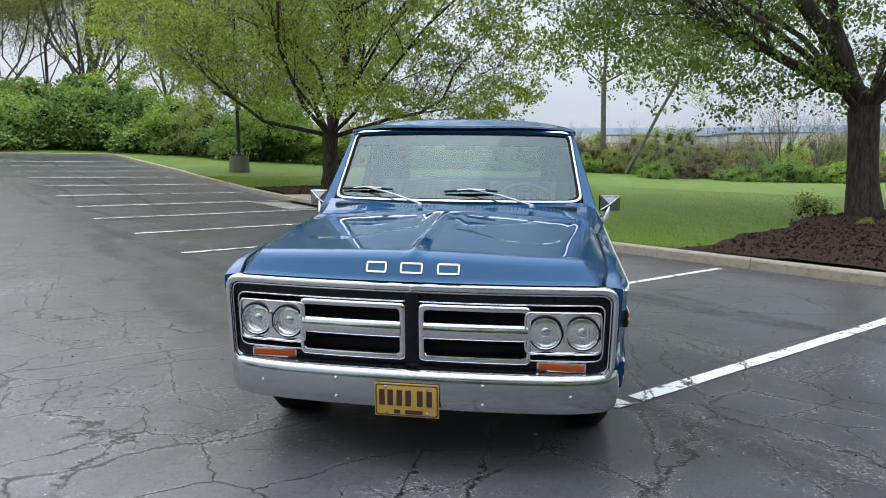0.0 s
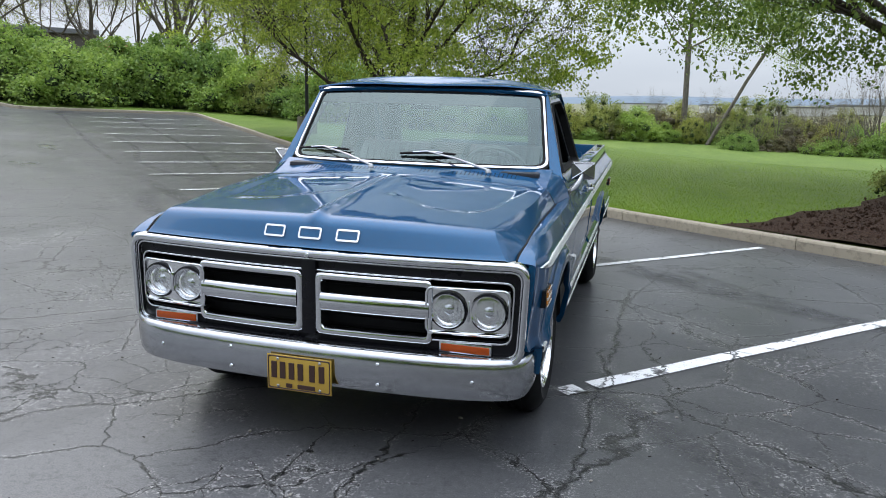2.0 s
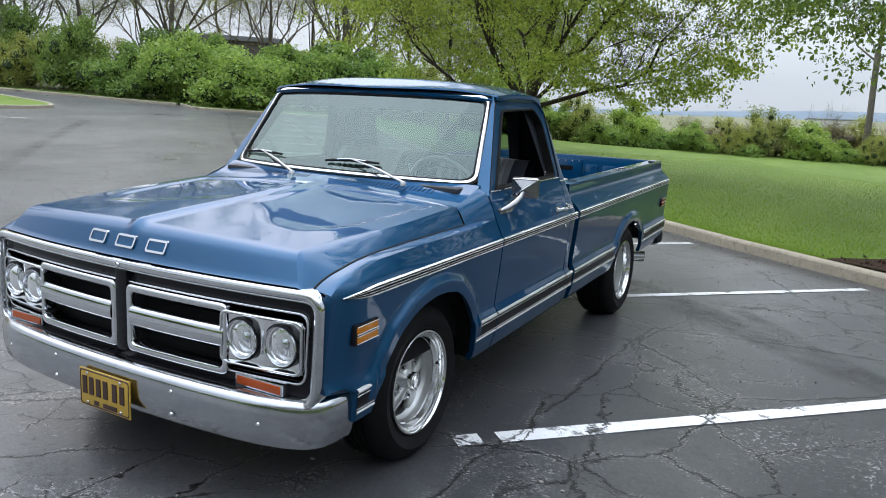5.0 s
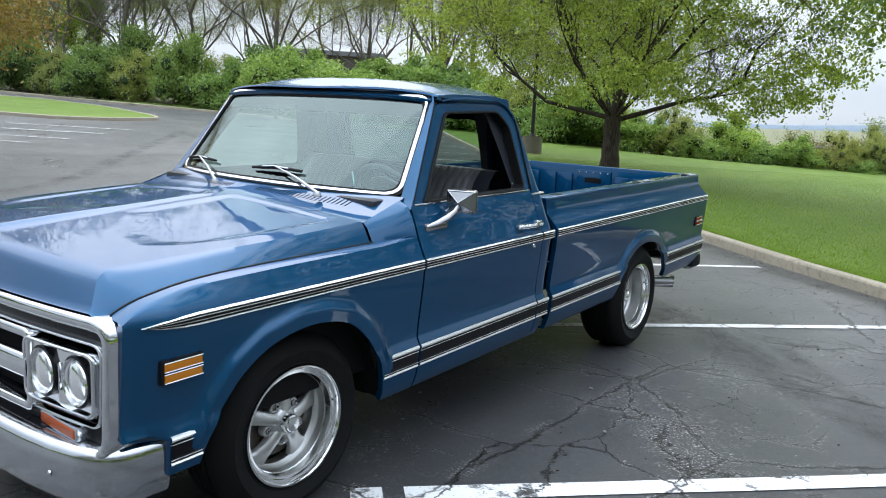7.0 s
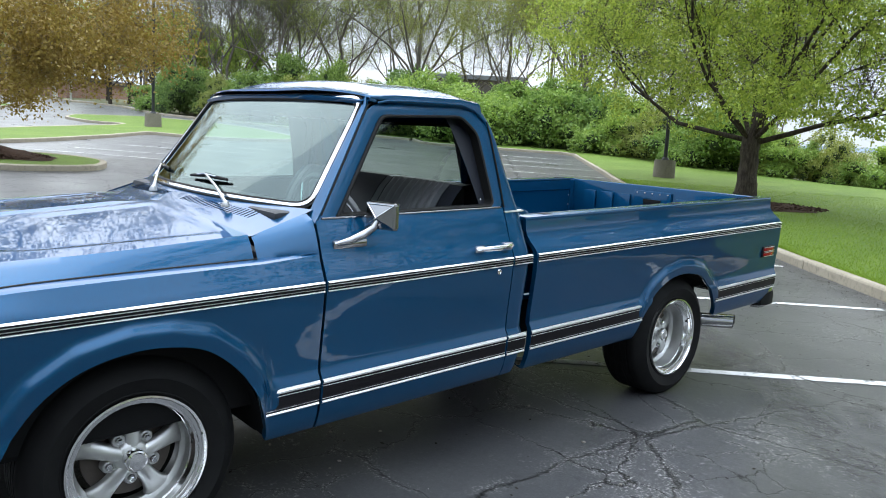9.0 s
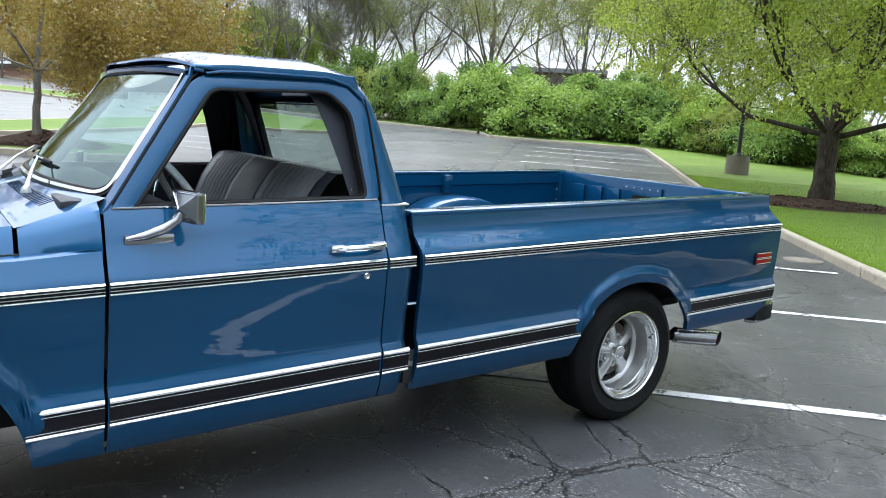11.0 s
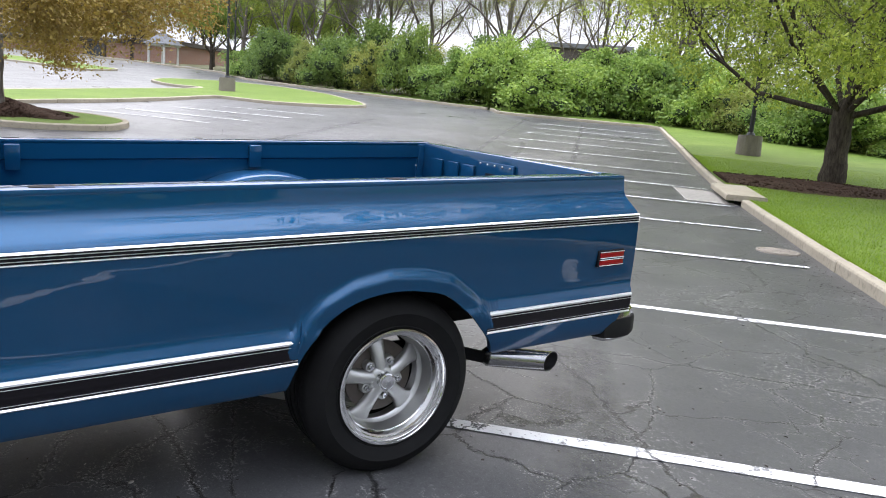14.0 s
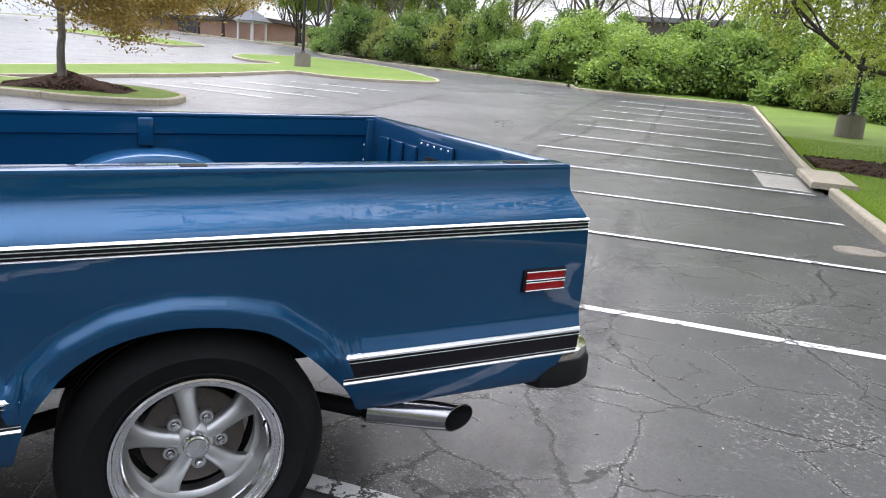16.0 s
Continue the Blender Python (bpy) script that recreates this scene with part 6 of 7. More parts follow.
sticker = body("sticker", [(0.40, 2.612, 1.222), (0.52, 2.612, 1.222), (0.52, 2.606, 1.262), (0.40, 2.606, 1.262)], [(0, 1, 2, 3)], PAPER, pane, "small white paper sticker", smooth=False)

# roof
rows = []
for t in np.linspace(0, 1, 41):
    row = []
    for x in np.linspace(-1, 1, 45):
        a = abs(x)
        half = 0.762
        y0 = 1.830 - 0.086 * (1 - a ** 2)
        y1 = 2.505 + 0.02 * (1 - a ** 2) - 0.045 * max(0.0, (a - 0.75) / 0.25) ** 2
        y = y0 + (y1 - y0) * t
        crown = (1 - a ** 3.2) * 0.070
        lead = 0.052 * (1 - step(t / 0.26)) + 0.066 * step((t - 0.70) / 0.30) ** 1.6
        z = 1.668 + crown - lead * ((0.15 if t < 0.5 else 0.20) + (0.85 if t < 0.5 else 0.80) * (1 - a ** 2))
        xx = x * (half + 0.004 - 0.006 * step((t - 0.70) / 0.30) * a)
        row.append((xx, y, z))
    rows.append(row)
rim = []
lip = [[(x, y - 0.004, z - 0.009) for x, y, z in rows[0]], [(x, y + 0.03, z - 0.014) for x, y, z in rows[0]]]
tail = [[(x, y + 0.012, z - 0.02) for x, y, z in rows[-1]], [(x, y + 0.02, z - 0.05) for x, y, z in rows[-1]]]
rows = lip[::-1] + rows + tail
edge = []
for n, r in enumerate(rows):
    l, q = r[0], r[-1]
    d = 0.018 * step((n / len(rows) - 0.78) / 0.2)
    k = 0.4 + 0.6 * step((n / len(rows) - 0.04) / 0.25)
    edge.append([(l[0] + 0.02, l[1], l[2] - 0.045 * k - d), (l[0] - 0.002, l[1], l[2] - 0.032 * k - d), (l[0] - 0.004, l[1], l[2] - 0.016 * k - d * 0.4)] + r + [(q[0] + 0.004, q[1], q[2] - 0.016 * k - d * 0.4), (q[0] + 0.002, q[1], q[2] - 0.032 * k - d), (q[0] - 0.02, q[1], q[2] - 0.045 * k - d)])
v, f = grid(edge)
body("roof", v, f, BLUE, sharp=0.9)
for flip in (False, True):
    rows = [[(0.520, back_y(z) - 0.040, z), (0.64, back_y(z) - 0.05, z), (cab_x(max(z, 1.12)) - 0.05, back_y(z) - 0.075, z), (cab_x(max(z, 1.12)) - 0.045, back_y(z) - 0.24, z)] for z in np.linspace(0.9, 1.63, 9)]
    v, f = grid(rows)
    body("rear_pillar_lining", v, f, VINYL, None, "dark trim of the rear pillar", mirror=flip)
body("headliner", [(-0.73, 1.80, 1.625), (0.73, 1.80, 1.625), (0.72, 2.48, 1.615), (-0.72, 2.48, 1.615)], [(0, 3, 2, 1)], HEADLINER, smooth=False)
for flip in (False, True):
    v, f = tube([(0.762, 1.87, 1.632), (0.768, 1.92, 1.642), (0.770, 2.05, 1.646), (0.769, 2.34, 1.644), (0.764, 2.43, 1.622), (0.778, 2.49, 1.570)], 0.006, 8)
    body("drip_rail", v, f, BLUE, mirror=flip)

# windscreen: curved sheet, shade band, bright trim on a rubber seal, pillars beside it
def screen(a, t):
    """A point of the windscreen: a from -1 to 1 across, t from 0 at the bottom to 1 at the top."""
    half = 0.800 + (0.722 - 0.800) * t
    b = abs(a) ** 2.3
    y = 1.400 + (1.760 - 1.400) * t + (0.140 + (0.062 - 0.140) * t) * b
    return (a * half, y, 1.222 + (1.644 - 1.222) * t - 0.004 * b)


def screen_patch(t0, t1, rows=9):
    return grid([[screen(a, t0 + (t1 - t0) * i / rows) for a in np.linspace(-1, 1, 33)] for i in range(rows + 1)])


windscreen = body("windscreen", *screen_patch(0.0, 0.80), GLASS)
windscreen.visible_shadow = False
band = body("shade_band", *screen_patch(0.80, 1.0, 4), GLASS_BAND, windscreen, "dark tinted shade band")
band.visible_shadow = False


def screen_loop(grow, out):
    """A closed loop round the windscreen with round corners, grown by some metres and lifted out of it."""
    pts = []
    gx, gt = grow / 0.76, grow / 0.5
    for a, t in rounded([(-1 - gx, -gt), (1 + gx, -gt), (1 + gx, 1 + gt), (-1 - gx, 1 + gt)], 0.10, 5):
        pts.append((a, t))
    fine = []
    for (a0, t0), (a1, t1) in zip(pts, pts[1:] + pts[:1]):
        m = max(1, int(max(abs(a1 - a0), abs(t1 - t0)) / 0.08))
        fine += [(a0 + (a1 - a0) * q / m, t0 + (t1 - t0) * q / m) for q in range(m)]
    return [Vector(screen(a, t)) + Vector((0, -0.8, 0.6)) * out for a, t in fine]


def loop_band(loops):
    m = len(loops[0])
    verts = [tuple(p) for lp in loops for p in lp]
    faces = [(i * m + j, i * m + (j + 1) % m, (i + 1) * m + (j + 1) % m, (i + 1) * m + j) for i in range(len(loops) - 1) for j in range(m)]
    return verts, faces


body("windscreen_seal", *loop_band([screen_loop(-0.014, 0.002), screen_loop(-0.008, 0.010), screen_loop(0.020, 0.010), screen_loop(0.024, -0.01)]), RUBBER)
body("windscreen_trim", *loop_band([screen_loop(-0.002, 0.009), screen_loop(0.001, 0.014), screen_loop(0.012, 0.014), screen_loop(0.016, 0.008)]), CHROME, None, "bright windscreen trim")
for flip in (False, True):
    rows = []
    for t in np.linspace(-0.12, 1.06, 12):
        s = Vector(screen(1.0, t))
        z = s.z
        yo = curve([(1.165, 1.515), (1.20, 1.548), (1.64, 1.842)], z) - 0.004
        outer = Vector((cab_x(z) - 0.002, yo, z))
        rows.append([tuple(s + Vector((0.02, 0.0, 0.0)) + Vector((0.0, -0.004, 0.003))), tuple(s.lerp(outer, 0.45) + Vector((0.012, -0.012, 0))), tuple(outer + Vector((0.004, -0.012, 0))), tuple(outer), tuple(outer + Vector((-0.05, 0.01, 0)))])
    v, f = grid(rows)
    body("pillar", v, f, BLUE, mirror=flip)
# header above the windscreen, shaded by the roof's lip
rows = [[(a * 0.75, 1.762 + 0.055 * abs(a) ** 2.3 + dy, z - 0.020 * a ** 4) for a in np.linspace(-1, 1, 25)] for dy, z in ((-0.012, 1.640), (-0.020, 1.655), (0.03, 1.672))]
v, f = grid(rows)
body("header", v, f, BLUE)

# wipers
for x0, px, blade in ((-0.195, -0.195, (-0.75, -0.38)), (0.500, 0.500, (-0.04, 0.30))):
    pivot = Vector((px, 1.300 + 0.035 * (px > 0), 1.196))
    m = Vector(screen((sum(blade) / 2 - 0.02) / 0.79, 0.13)) + Vector((0, -0.03, 0.02))
    v, f = join(lathe([(0.0, 0.018), (0.012, 0.016), (0.022, 0.010), (0.024, 0.0001)], tuple(pivot), "z", 16),
                tube([tuple(pivot + Vector((0, 0, 0.014))), tuple(pivot.lerp(m, 0.5) + Vector((0, 0, 0.016))), tuple(m)], [0.008, 0.006, 0.004], 8))
    wiper = body("wiper", v, f, STEEL, None, "bright wiper arm on the cowl")
    ends = [Vector(screen((b - 0.02) / 0.79, 0.10 + 0.015 * n)) + Vector((0, -0.012, 0.012)) for n, b in enumerate(blade)]
    v, f = join(tube([tuple(ends[0]), tuple(ends[0].lerp(ends[1], 0.5) + Vector((0, -0.012, 0.012))), tuple(ends[1])], [0.006, 0.011, 0.006], 8))
    body("wiper_blade", v, f, RUBBER, wiper)
    v, f = tube([tuple(ends[0].lerp(ends[1], 0.25) + Vector((0, -0.012, 0.010))), tuple(ends[0].lerp(ends[1], 0.5) + Vector((0, -0.02, 0.018))), tuple(ends[0].lerp(ends[1], 0.78) + Vector((0, -0.012, 0.010)))], 0.004, 6)
    body("wiper_bridge", v, f, CHROME, wiper)

# ---- side trim: upper and lower stripes, panel by panel ----
def strip(name, y0, y1, z0, z1, material, parent, flip, out=0.004, arch=None, taper=None, label="", mid=None):
    rows = []
    n = max(2, int((y1 - y0) / 0.06))
    for i in range(n + 1):
        y = y0 + (y1 - y0) * i / n
        a, b = z0, z1
        if taper and y < y0 + taper:
            k = (y - y0) / taper
            c = mid or (z0 + z1) / 2
            a, b = c + (a - c) * k ** 0.6, c + (b - c) * k ** 0.6
        fn = fender_nose if y < 0.5 else (lambda *q: 0.0)
        xa = [side_x(z, y, arch) - fn(y, z) for z in (a, (a + b) / 2, b)]
        h = b - a
        k = 0.5 if z1 - z0 < 0.03 else 0.95
        rows.append([(xa[0] - 0.004, y, a), (xa[0] + out * k, y, a + 0.12 * h), (xa[1] + out, y, (a + b) / 2), (xa[2] + out * k, y, b - 0.12 * h), (xa[2] - 0.004, y, b)])
    v, f = grid(rows)
    return body(name, v, [q[::-1] for q in f], material, parent, label, mirror=flip)


UP0, UP1 = 0.922, 0.962
LO0, LO1 = 0.484, 0.583
for flip in (False, True):
    for y0, y1, tp in ((0.205, 1.497, 0.16), (1.512, 2.512, 0), (2.526, 2.648, 0), (2.690, 5.285, 0)):
        m = strip("side_moulding", y0, y1, UP0, UP1, STRIPE, None, flip, 0.003, None, tp, "bright and black pinstriped side moulding")
        for a, b in ((UP0 - 0.001, UP0 + 0.007), (UP0 + 0.0125, UP0 + 0.0160), (UP0 + 0.0240, UP0 + 0.0275), (UP1 - 0.008, UP1 + 0.001)):
            strip("bright_line", y0, y1, a, b, BRIGHT, m, flip, 0.008, None, tp, "", (UP0 + UP1) / 2)
    for y0, y1 in ((0.292, 0.405), (1.275, 1.497), (1.512, 2.512), (2.526, 2.648), (2.690, 3.645), (4.475, 5.31)):
        m = strip("lower_moulding", y0, y1, LO0, LO1, STRIPE, None, flip, 0.004, None, None, "black band between bright mouldings")
        strip("bright_edge", y0, y1, LO1 - 0.020, LO1, BRIGHT, m, flip, 0.008)
        strip("bright_edge", y0, y1, LO1 - 0.029, LO1 - 0.025, BRIGHT, m, flip, 0.006)
        strip("bright_edge", y0, y1, LO0, LO0 + 0.014, BRIGHT, m, flip, 0.008)
        strip("bright_edge", y0, y1, LO0 + 0.019, LO0 + 0.022, BRIGHT, m, flip, 0.006)

# side marker lamps: amber at the front, red at the back
for flip in (False, True):
    for y0, y1, z0, z1, lens, label in ((0.255, 0.402, 0.757, 0.835, LENS_AMBER, "amber side marker lamp"), (5.062, 5.225, 0.722, 0.800, LENS_RED, "red side marker lamp")):
        x = side_x((z0 + z1) / 2, 0) - (fender_nose(y0 + 0.07, 0.8) if y0 < 1 else 0)
        v, f = box((x - 0.02, y0, z0), (x + 0.010, y1, z1), 0.006)
        lamp = body("side_marker", v, f, BLACK, None, label, mirror=flip)
        zm = (z0 + z1) / 2
        for a, b in ((z0 + 0.008, zm - 0.004), (zm + 0.004, z1 - 0.008)):
            v, f = box((x, y0 + 0.010, a), (x + 0.016, y1 - 0.008, b), 0.004)
            body("lens", v, f, lens, lamp, mirror=flip)
            for q in (a, b):
                v, f = tube([(x + 0.0155, y0 + 0.008, q), (x + 0.0155, y1 - 0.006, q)], 0.002, 6)
                body("bright_bead", v, f, BRIGHT, lamp, mirror=flip)

# ---- nose: grille surround, black recess, two bright openings, lamps, bumper ----
def nose_xy(x, back):
    return plan(x) + back


def front_ring(outer, inner, back0, back1, r_out, r_in, crown=0.012, n=5):
    """A moulded frame on the curved nose: outline pairs in (x, z)."""
    def fine(pts, r):
        p = rounded(pts, r, n)
        out = []
        for a, b in zip(p, p[1:] + p[:1]):
            m = 9 if abs(a[0] - b[0]) > 0.25 else 2
            out += [(a[0] + (b[0] - a[0]) * q / m, a[1] + (b[1] - a[1]) * q / m) for q in range(m)]
        return out
    p = rounded(outer, r_out, n)
    q = rounded(inner, r_in, n)
    a, b = [], []
    for i in range(len(p)):
        p0, p1, q0, q1 = p[i], p[(i + 1) % len(p)], q[i], q[(i + 1) % len(q)]
        m = 10 if abs(p0[0] - p1[0]) > 0.2 else 1
        for k in range(m):
            a.append((p0[0] + (p1[0] - p0[0]) * k / m, p0[1] + (p1[1] - p0[1]) * k / m))
            b.append((q0[0] + (q1[0] - q0[0]) * k / m, q0[1] + (q1[1] - q0[1]) * k / m))
    loops = []
    for w, back in ((0.0, back1), (0.0, back0 + crown * 0.6), (0.12, back0 + crown * 0.2), (0.35, back0), (0.65, back0), (0.88, back0 + crown * 0.2), (1.0, back0 + crown * 0.7), (1.0, back1)):
        loops.append([(x0 + (x1 - x0) * w, nose_xy(x0 + (x1 - x0) * w, back), z0 + (z1 - z0) * w) for (x0, z0), (x1, z1) in zip(a, b)])
    v, f = loop_band(loops)
    return v, f


def rect(x0, z0, x1, z1):
    return [(x0, z0), (x1, z0), (x1, z1), (x0, z1)]


v, f = front_ring([(-0.925, 0.535), (0.925, 0.535), (0.945, 0.972), (-0.945, 0.972)], [(-0.902, 0.565), (0.902, 0.565), (0.918, 0.938), (-0.918, 0.938)], -0.012, 0.10, 0.075, 0.055, 0.02)
grille = body("grille_surround", v, f, CHROME, None, "wide chrome grille surround")
# black panel behind everything in the nose, its black painted as inner shade
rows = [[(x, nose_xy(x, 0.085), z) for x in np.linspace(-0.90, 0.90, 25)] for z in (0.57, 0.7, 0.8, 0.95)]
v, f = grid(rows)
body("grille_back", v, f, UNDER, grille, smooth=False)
v, f = front_ring([(-0.897, 0.562), (0.897, 0.562), (0.912, 0.932), (-0.912, 0.932)], [(-0.868, 0.632), (0.868, 0.632), (0.878, 0.880), (-0.878, 0.880)], 0.024, 0.09, 0.05, 0.04, 0.01)
body("grille_shell", v, f, BLACK, grille, "black grille shell")
v, f = front_ring([(-0.900, 0.567), (0.900, 0.567), (0.915, 0.935), (-0.915, 0.935)], [(-0.893, 0.575), (0.893, 0.575), (0.907, 0.926), (-0.907, 0.926)], 0.008, 0.06, 0.05, 0.045, 0.006)
body("surround_bead", v, f, CHROME, grille)
v, f = front_ring([(-0.875, 0.622), (0.875, 0.622), (0.886, 0.889), (-0.886, 0.889)], [(-0.867, 0.630), (0.867, 0.630), (0.877, 0.881), (-0.877, 0.881)], 0.010, 0.05, 0.045, 0.04, 0.006)
body("grille_bead", v, f, CHROME, grille)
# centre post
v, f = box((-0.034, 0.055, 0.60), (0.034, 0.14, 0.93), 0.012)
body("centre_post", v, f, BLACK, grille)
for sx in (-1, 1):
    def mir(pts):
        return [(sx * x, z) for x, z in (pts if sx > 0 else [pts[1], pts[0], pts[3], pts[2]])]
    v, f = front_ring(mir(rect(0.031, 0.607, 0.548, 0.878)), mir(rect(0.060, 0.640, 0.528, 0.848)), -0.004, 0.09, 0.03, 0.02, 0.012)
    opening = body("grille_opening", v, f, CHROME, grille, "bright grille opening frame")
    # middle bar, thick and rounded
    xs = np.linspace(0.055, 0.535, 13)
    rows = []
    for x in xs:
        ring = []
        for a in np.linspace(0, 2 * math.pi, 17):
            ring.append((sx * float(x), nose_xy(x, 0.012) - 0.020 * math.cos(a), 0.752 + 0.041 * math.sin(a) * abs(math.sin(a)) ** -0.4 if abs(math.sin(a)) > 1e-6 else 0.752))
        rows.append(ring)
    v, f = grid(rows)
    body("grille_bar", v, f, CHROME, opening)
    # dark slats deep inside
    for z in (0.675, 0.70, 0.81, 0.835):
        v, f = box((min(sx * 0.06, sx * 0.53), 0.135, z - 0.003), (max(sx * 0.06, sx * 0.53), 0.155, z + 0.003), 0.002)
        body("radiator_slat", v, f, UNDER, opening, smooth=False)
    # lamp housing with two round lamps
    v, f = front_ring(mir(rect(0.518, 0.658, 0.870, 0.860)), mir(rect(0.530, 0.670, 0.858, 0.848)), -0.006, 0.05, 0.035, 0.028, 0.010)
    housing = body("headlamp_bezel", v, f, CHROME, grille, "chrome bezel round twin headlamps")
    rows = [[(sx * x, nose_xy(x, 0.007 + 0.010 * abs(math.sin((x - 0.695) * 19))), z) for x in np.linspace(0.526, 0.864, 25)] for z in (0.664, 0.70, 0.759, 0.82, 0.854)]
    v, f = grid(rows)
    body("bezel_floor", v, f if sx > 0 else [q[::-1] for q in f], POLISHED, housing)
    v, f = box((min(sx * 0.694, sx * 0.712), plan(0.7) + 0.0, 0.715), (max(sx * 0.694, sx * 0.703), plan(0.7) + 0.05, 0.803), 0.004)
    body("bezel_rib", v, f, CHROME, housing)
    for cx in (0.613, 0.779):
        c = (sx * cx, nose_xy(cx, 0.0), 0.759)
        v, f = lathe([(0.04, 0.073), (0.002, 0.0745), (-0.005, 0.072), (-0.003, 0.068), (0.02, 0.066)], c, "y", 36)
        lamp = body("headlamp_ring", v, f, CHROME, housing)
        v, f = lathe([(0.028, 0.067), (0.032, 0.056), (0.040, 0.042), (0.048, 0.02), (0.05, 0.0001)], c, "y", 32)
        body("reflector", v, f, REFLECTOR, lamp)
        v, f = lathe([(0.03, 0.081), (0.003, 0.081), (0.001, 0.0755), (0.03, 0.0745)], c, "y", 36)
        body("lamp_gasket", v, f, BLACK, lamp)
        v, f = lathe([(0.012, 0.0665), (0.004, 0.056), (-0.002, 0.045), (-0.006, 0.025), (-0.008, 0.0001), ], c, "y", 32)
        glass = body("headlamp_lens", v, f, LENS_CLEAR, lamp, "clear round headlamp lens")
        glass.visible_shadow = False
        for k in range(-3, 4):
            w = math.sqrt(max(0.0, 0.060 ** 2 - (k * 0.018) ** 2))
            v, f = tube([(c[0] + k * 0.018, c[1] + 0.020, c[2] - w), (c[0] + k * 0.018, c[1] + 0.012, c[2]), (c[0] + k * 0.018, c[1] + 0.020, c[2] + w)], 0.0012, 5)
            body("lens_flute", v, f, POLISHED, lamp)
        v, f = lathe([(0.03, 0.024), (0.012, 0.022), (0.006, 0.012), (0.006, 0.0001)], c, "y", 18)
        body("bulb_shield", v, f, CHROME, lamp)
    # turn lamp let into the lower shell
    v, f = box((min(sx * 0.575, sx * 0.800), plan(0.69) + 0.000, 0.578), (max(sx * 0.575, sx * 0.800), plan(0.69) + 0.05, 0.623), 0.006)
    turn = body("turn_lamp", v, f, CHROME, grille, "orange turn lamp in a bright frame")
    v, f = box((min(sx * 0.583, sx * 0.792), plan(0.69) - 0.004, 0.584), (max(sx * 0.583, sx * 0.792), plan(0.69) + 0.02, 0.617), 0.006)
    body("lens", v, f, LENS_ORANGE, turn)
# lower valance between shell and bumper
rows = [[(x, nose_xy(x, 0.03 + 0.03 * k), 0.580 - 0.03 * k) for x in np.linspace(-0.92, 0.92, 21)] for k in range(3)]
v, f = grid(rows)
body("valance", v, [q[::-1] for q in f], BLUE)
# hood badge: three plain bright shapes
for x, w in ((-0.172, 0.098), (-0.005, 0.106), (0.168, 0.104)):
    z0, z1 = 1.014, 1.062
    def badge(xx, zz):
        t = (zz - 0.978) / (hood_z(xx, 0.16) - 0.978)
        return plan(xx) + 0.012 + HOOD_LEAN * t - 0.003
    o = rounded(rect(x - w / 2, z0, x + w / 2, z1), 0.010, 3)
    i = rounded(rect(x - w / 2 + 0.0075, z0 + 0.0075, x + w / 2 - 0.0075, z1 - 0.0075), 0.005, 3)
    loops = [[(a, badge(a, z) + 0.004, z) for a, z in o], [(a, badge(a, z) - 0.005, z) for a, z in o], [(a, badge(a, z) - 0.005, z) for a, z in i], [(a, badge(a, z) + 0.004, z) for a, z in i]]
    v, f = loop_band(loops)
    mark = body("hood_badge", v, f, CHROME, None, "plain bright badge shape on the hood's face", smooth=False)
    v, f = [(a, badge(a, z) - 0.0015, z) for a, z in i], [tuple(range(len(i)))]
    body("badge_fill", v, f, BLUE, mark, smooth=False)
v, f = lathe([(0.0, 0.012), (-0.006, 0.010), (-0.008, 0.0001)], (0.0, plan(0) - 0.010, 0.950), "y", 16)
body("hood_latch_badge", v, f, CHROME)

# front bumper
HALF = [(0.0, 0.0), (0.15, 0.001), (0.3, 0.005), (0.45, 0.013), (0.6, 0.026), (0.72, 0.044), (0.82, 0.070), (0.88, 0.097), (0.92, 0.130), (0.942, 0.170), (0.952, 0.22), (0.957, 0.303)]
v, f = sweep(mirror_path(HALF), [(-0.14, 0.556), (-0.11, 0.572), (-0.05, 0.577), (-0.022, 0.574), (-0.006, 0.564), (0.001, 0.548), (0.004, 0.515), (0.002, 0.455), (-0.006, 0.412), (-0.016, 0.394), (-0.034, 0.386), (-0.05, 0.390)])
bumper = body("front_bumper", v, f, BUMPER, None, "dull chrome front bumper")
for x in (-0.73, -0.355, 0.335, 0.73):
    for z in (0.478, ) if abs(x) > 0.5 else (0.520, 0.432):
        y = curve([(p[0], p[1]) for p in HALF], abs(x))
        v, f = lathe([(-0.002, 0.010), (-0.006, 0.008), (-0.009, 0.0001)], (x, y, z), "y", 12)
        body("bumper_bolt", v, f, CHROME, bumper)
for sx in (-1, 1):
    v, f = box((min(sx * 0.03, sx * 0.62), 0.045, 0.5765), (max(sx * 0.03, sx * 0.62), 0.075, 0.5785), 0.001)
    v = [(x, y + curve(HALF, abs(x)), z) for x, y, z in v]
    body("bumper_slot", v, f, BLACK, bumper, smooth=False)
v, f = box((-0.162, -0.022, 0.366), (0.138, -0.016, 0.522), 0.003)
plate = body("number_plate", v, f, PLATE, bumper, "yellow number plate with dark bars")
v, f = loop_band([[(x, -0.0225, z) for x, z in rounded(rect(-0.158, 0.370, 0.134, 0.518), 0.012, 3)], [(x, -0.0245, z) for x, z in rounded(rect(-0.156, 0.372, 0.132, 0.516), 0.012, 3)], [(x, -0.0225, z) for x, z in rounded(rect(-0.152, 0.376, 0.128, 0.512), 0.010, 3)]])
body("plate_rim", v, f, PLATE_INK, plate)
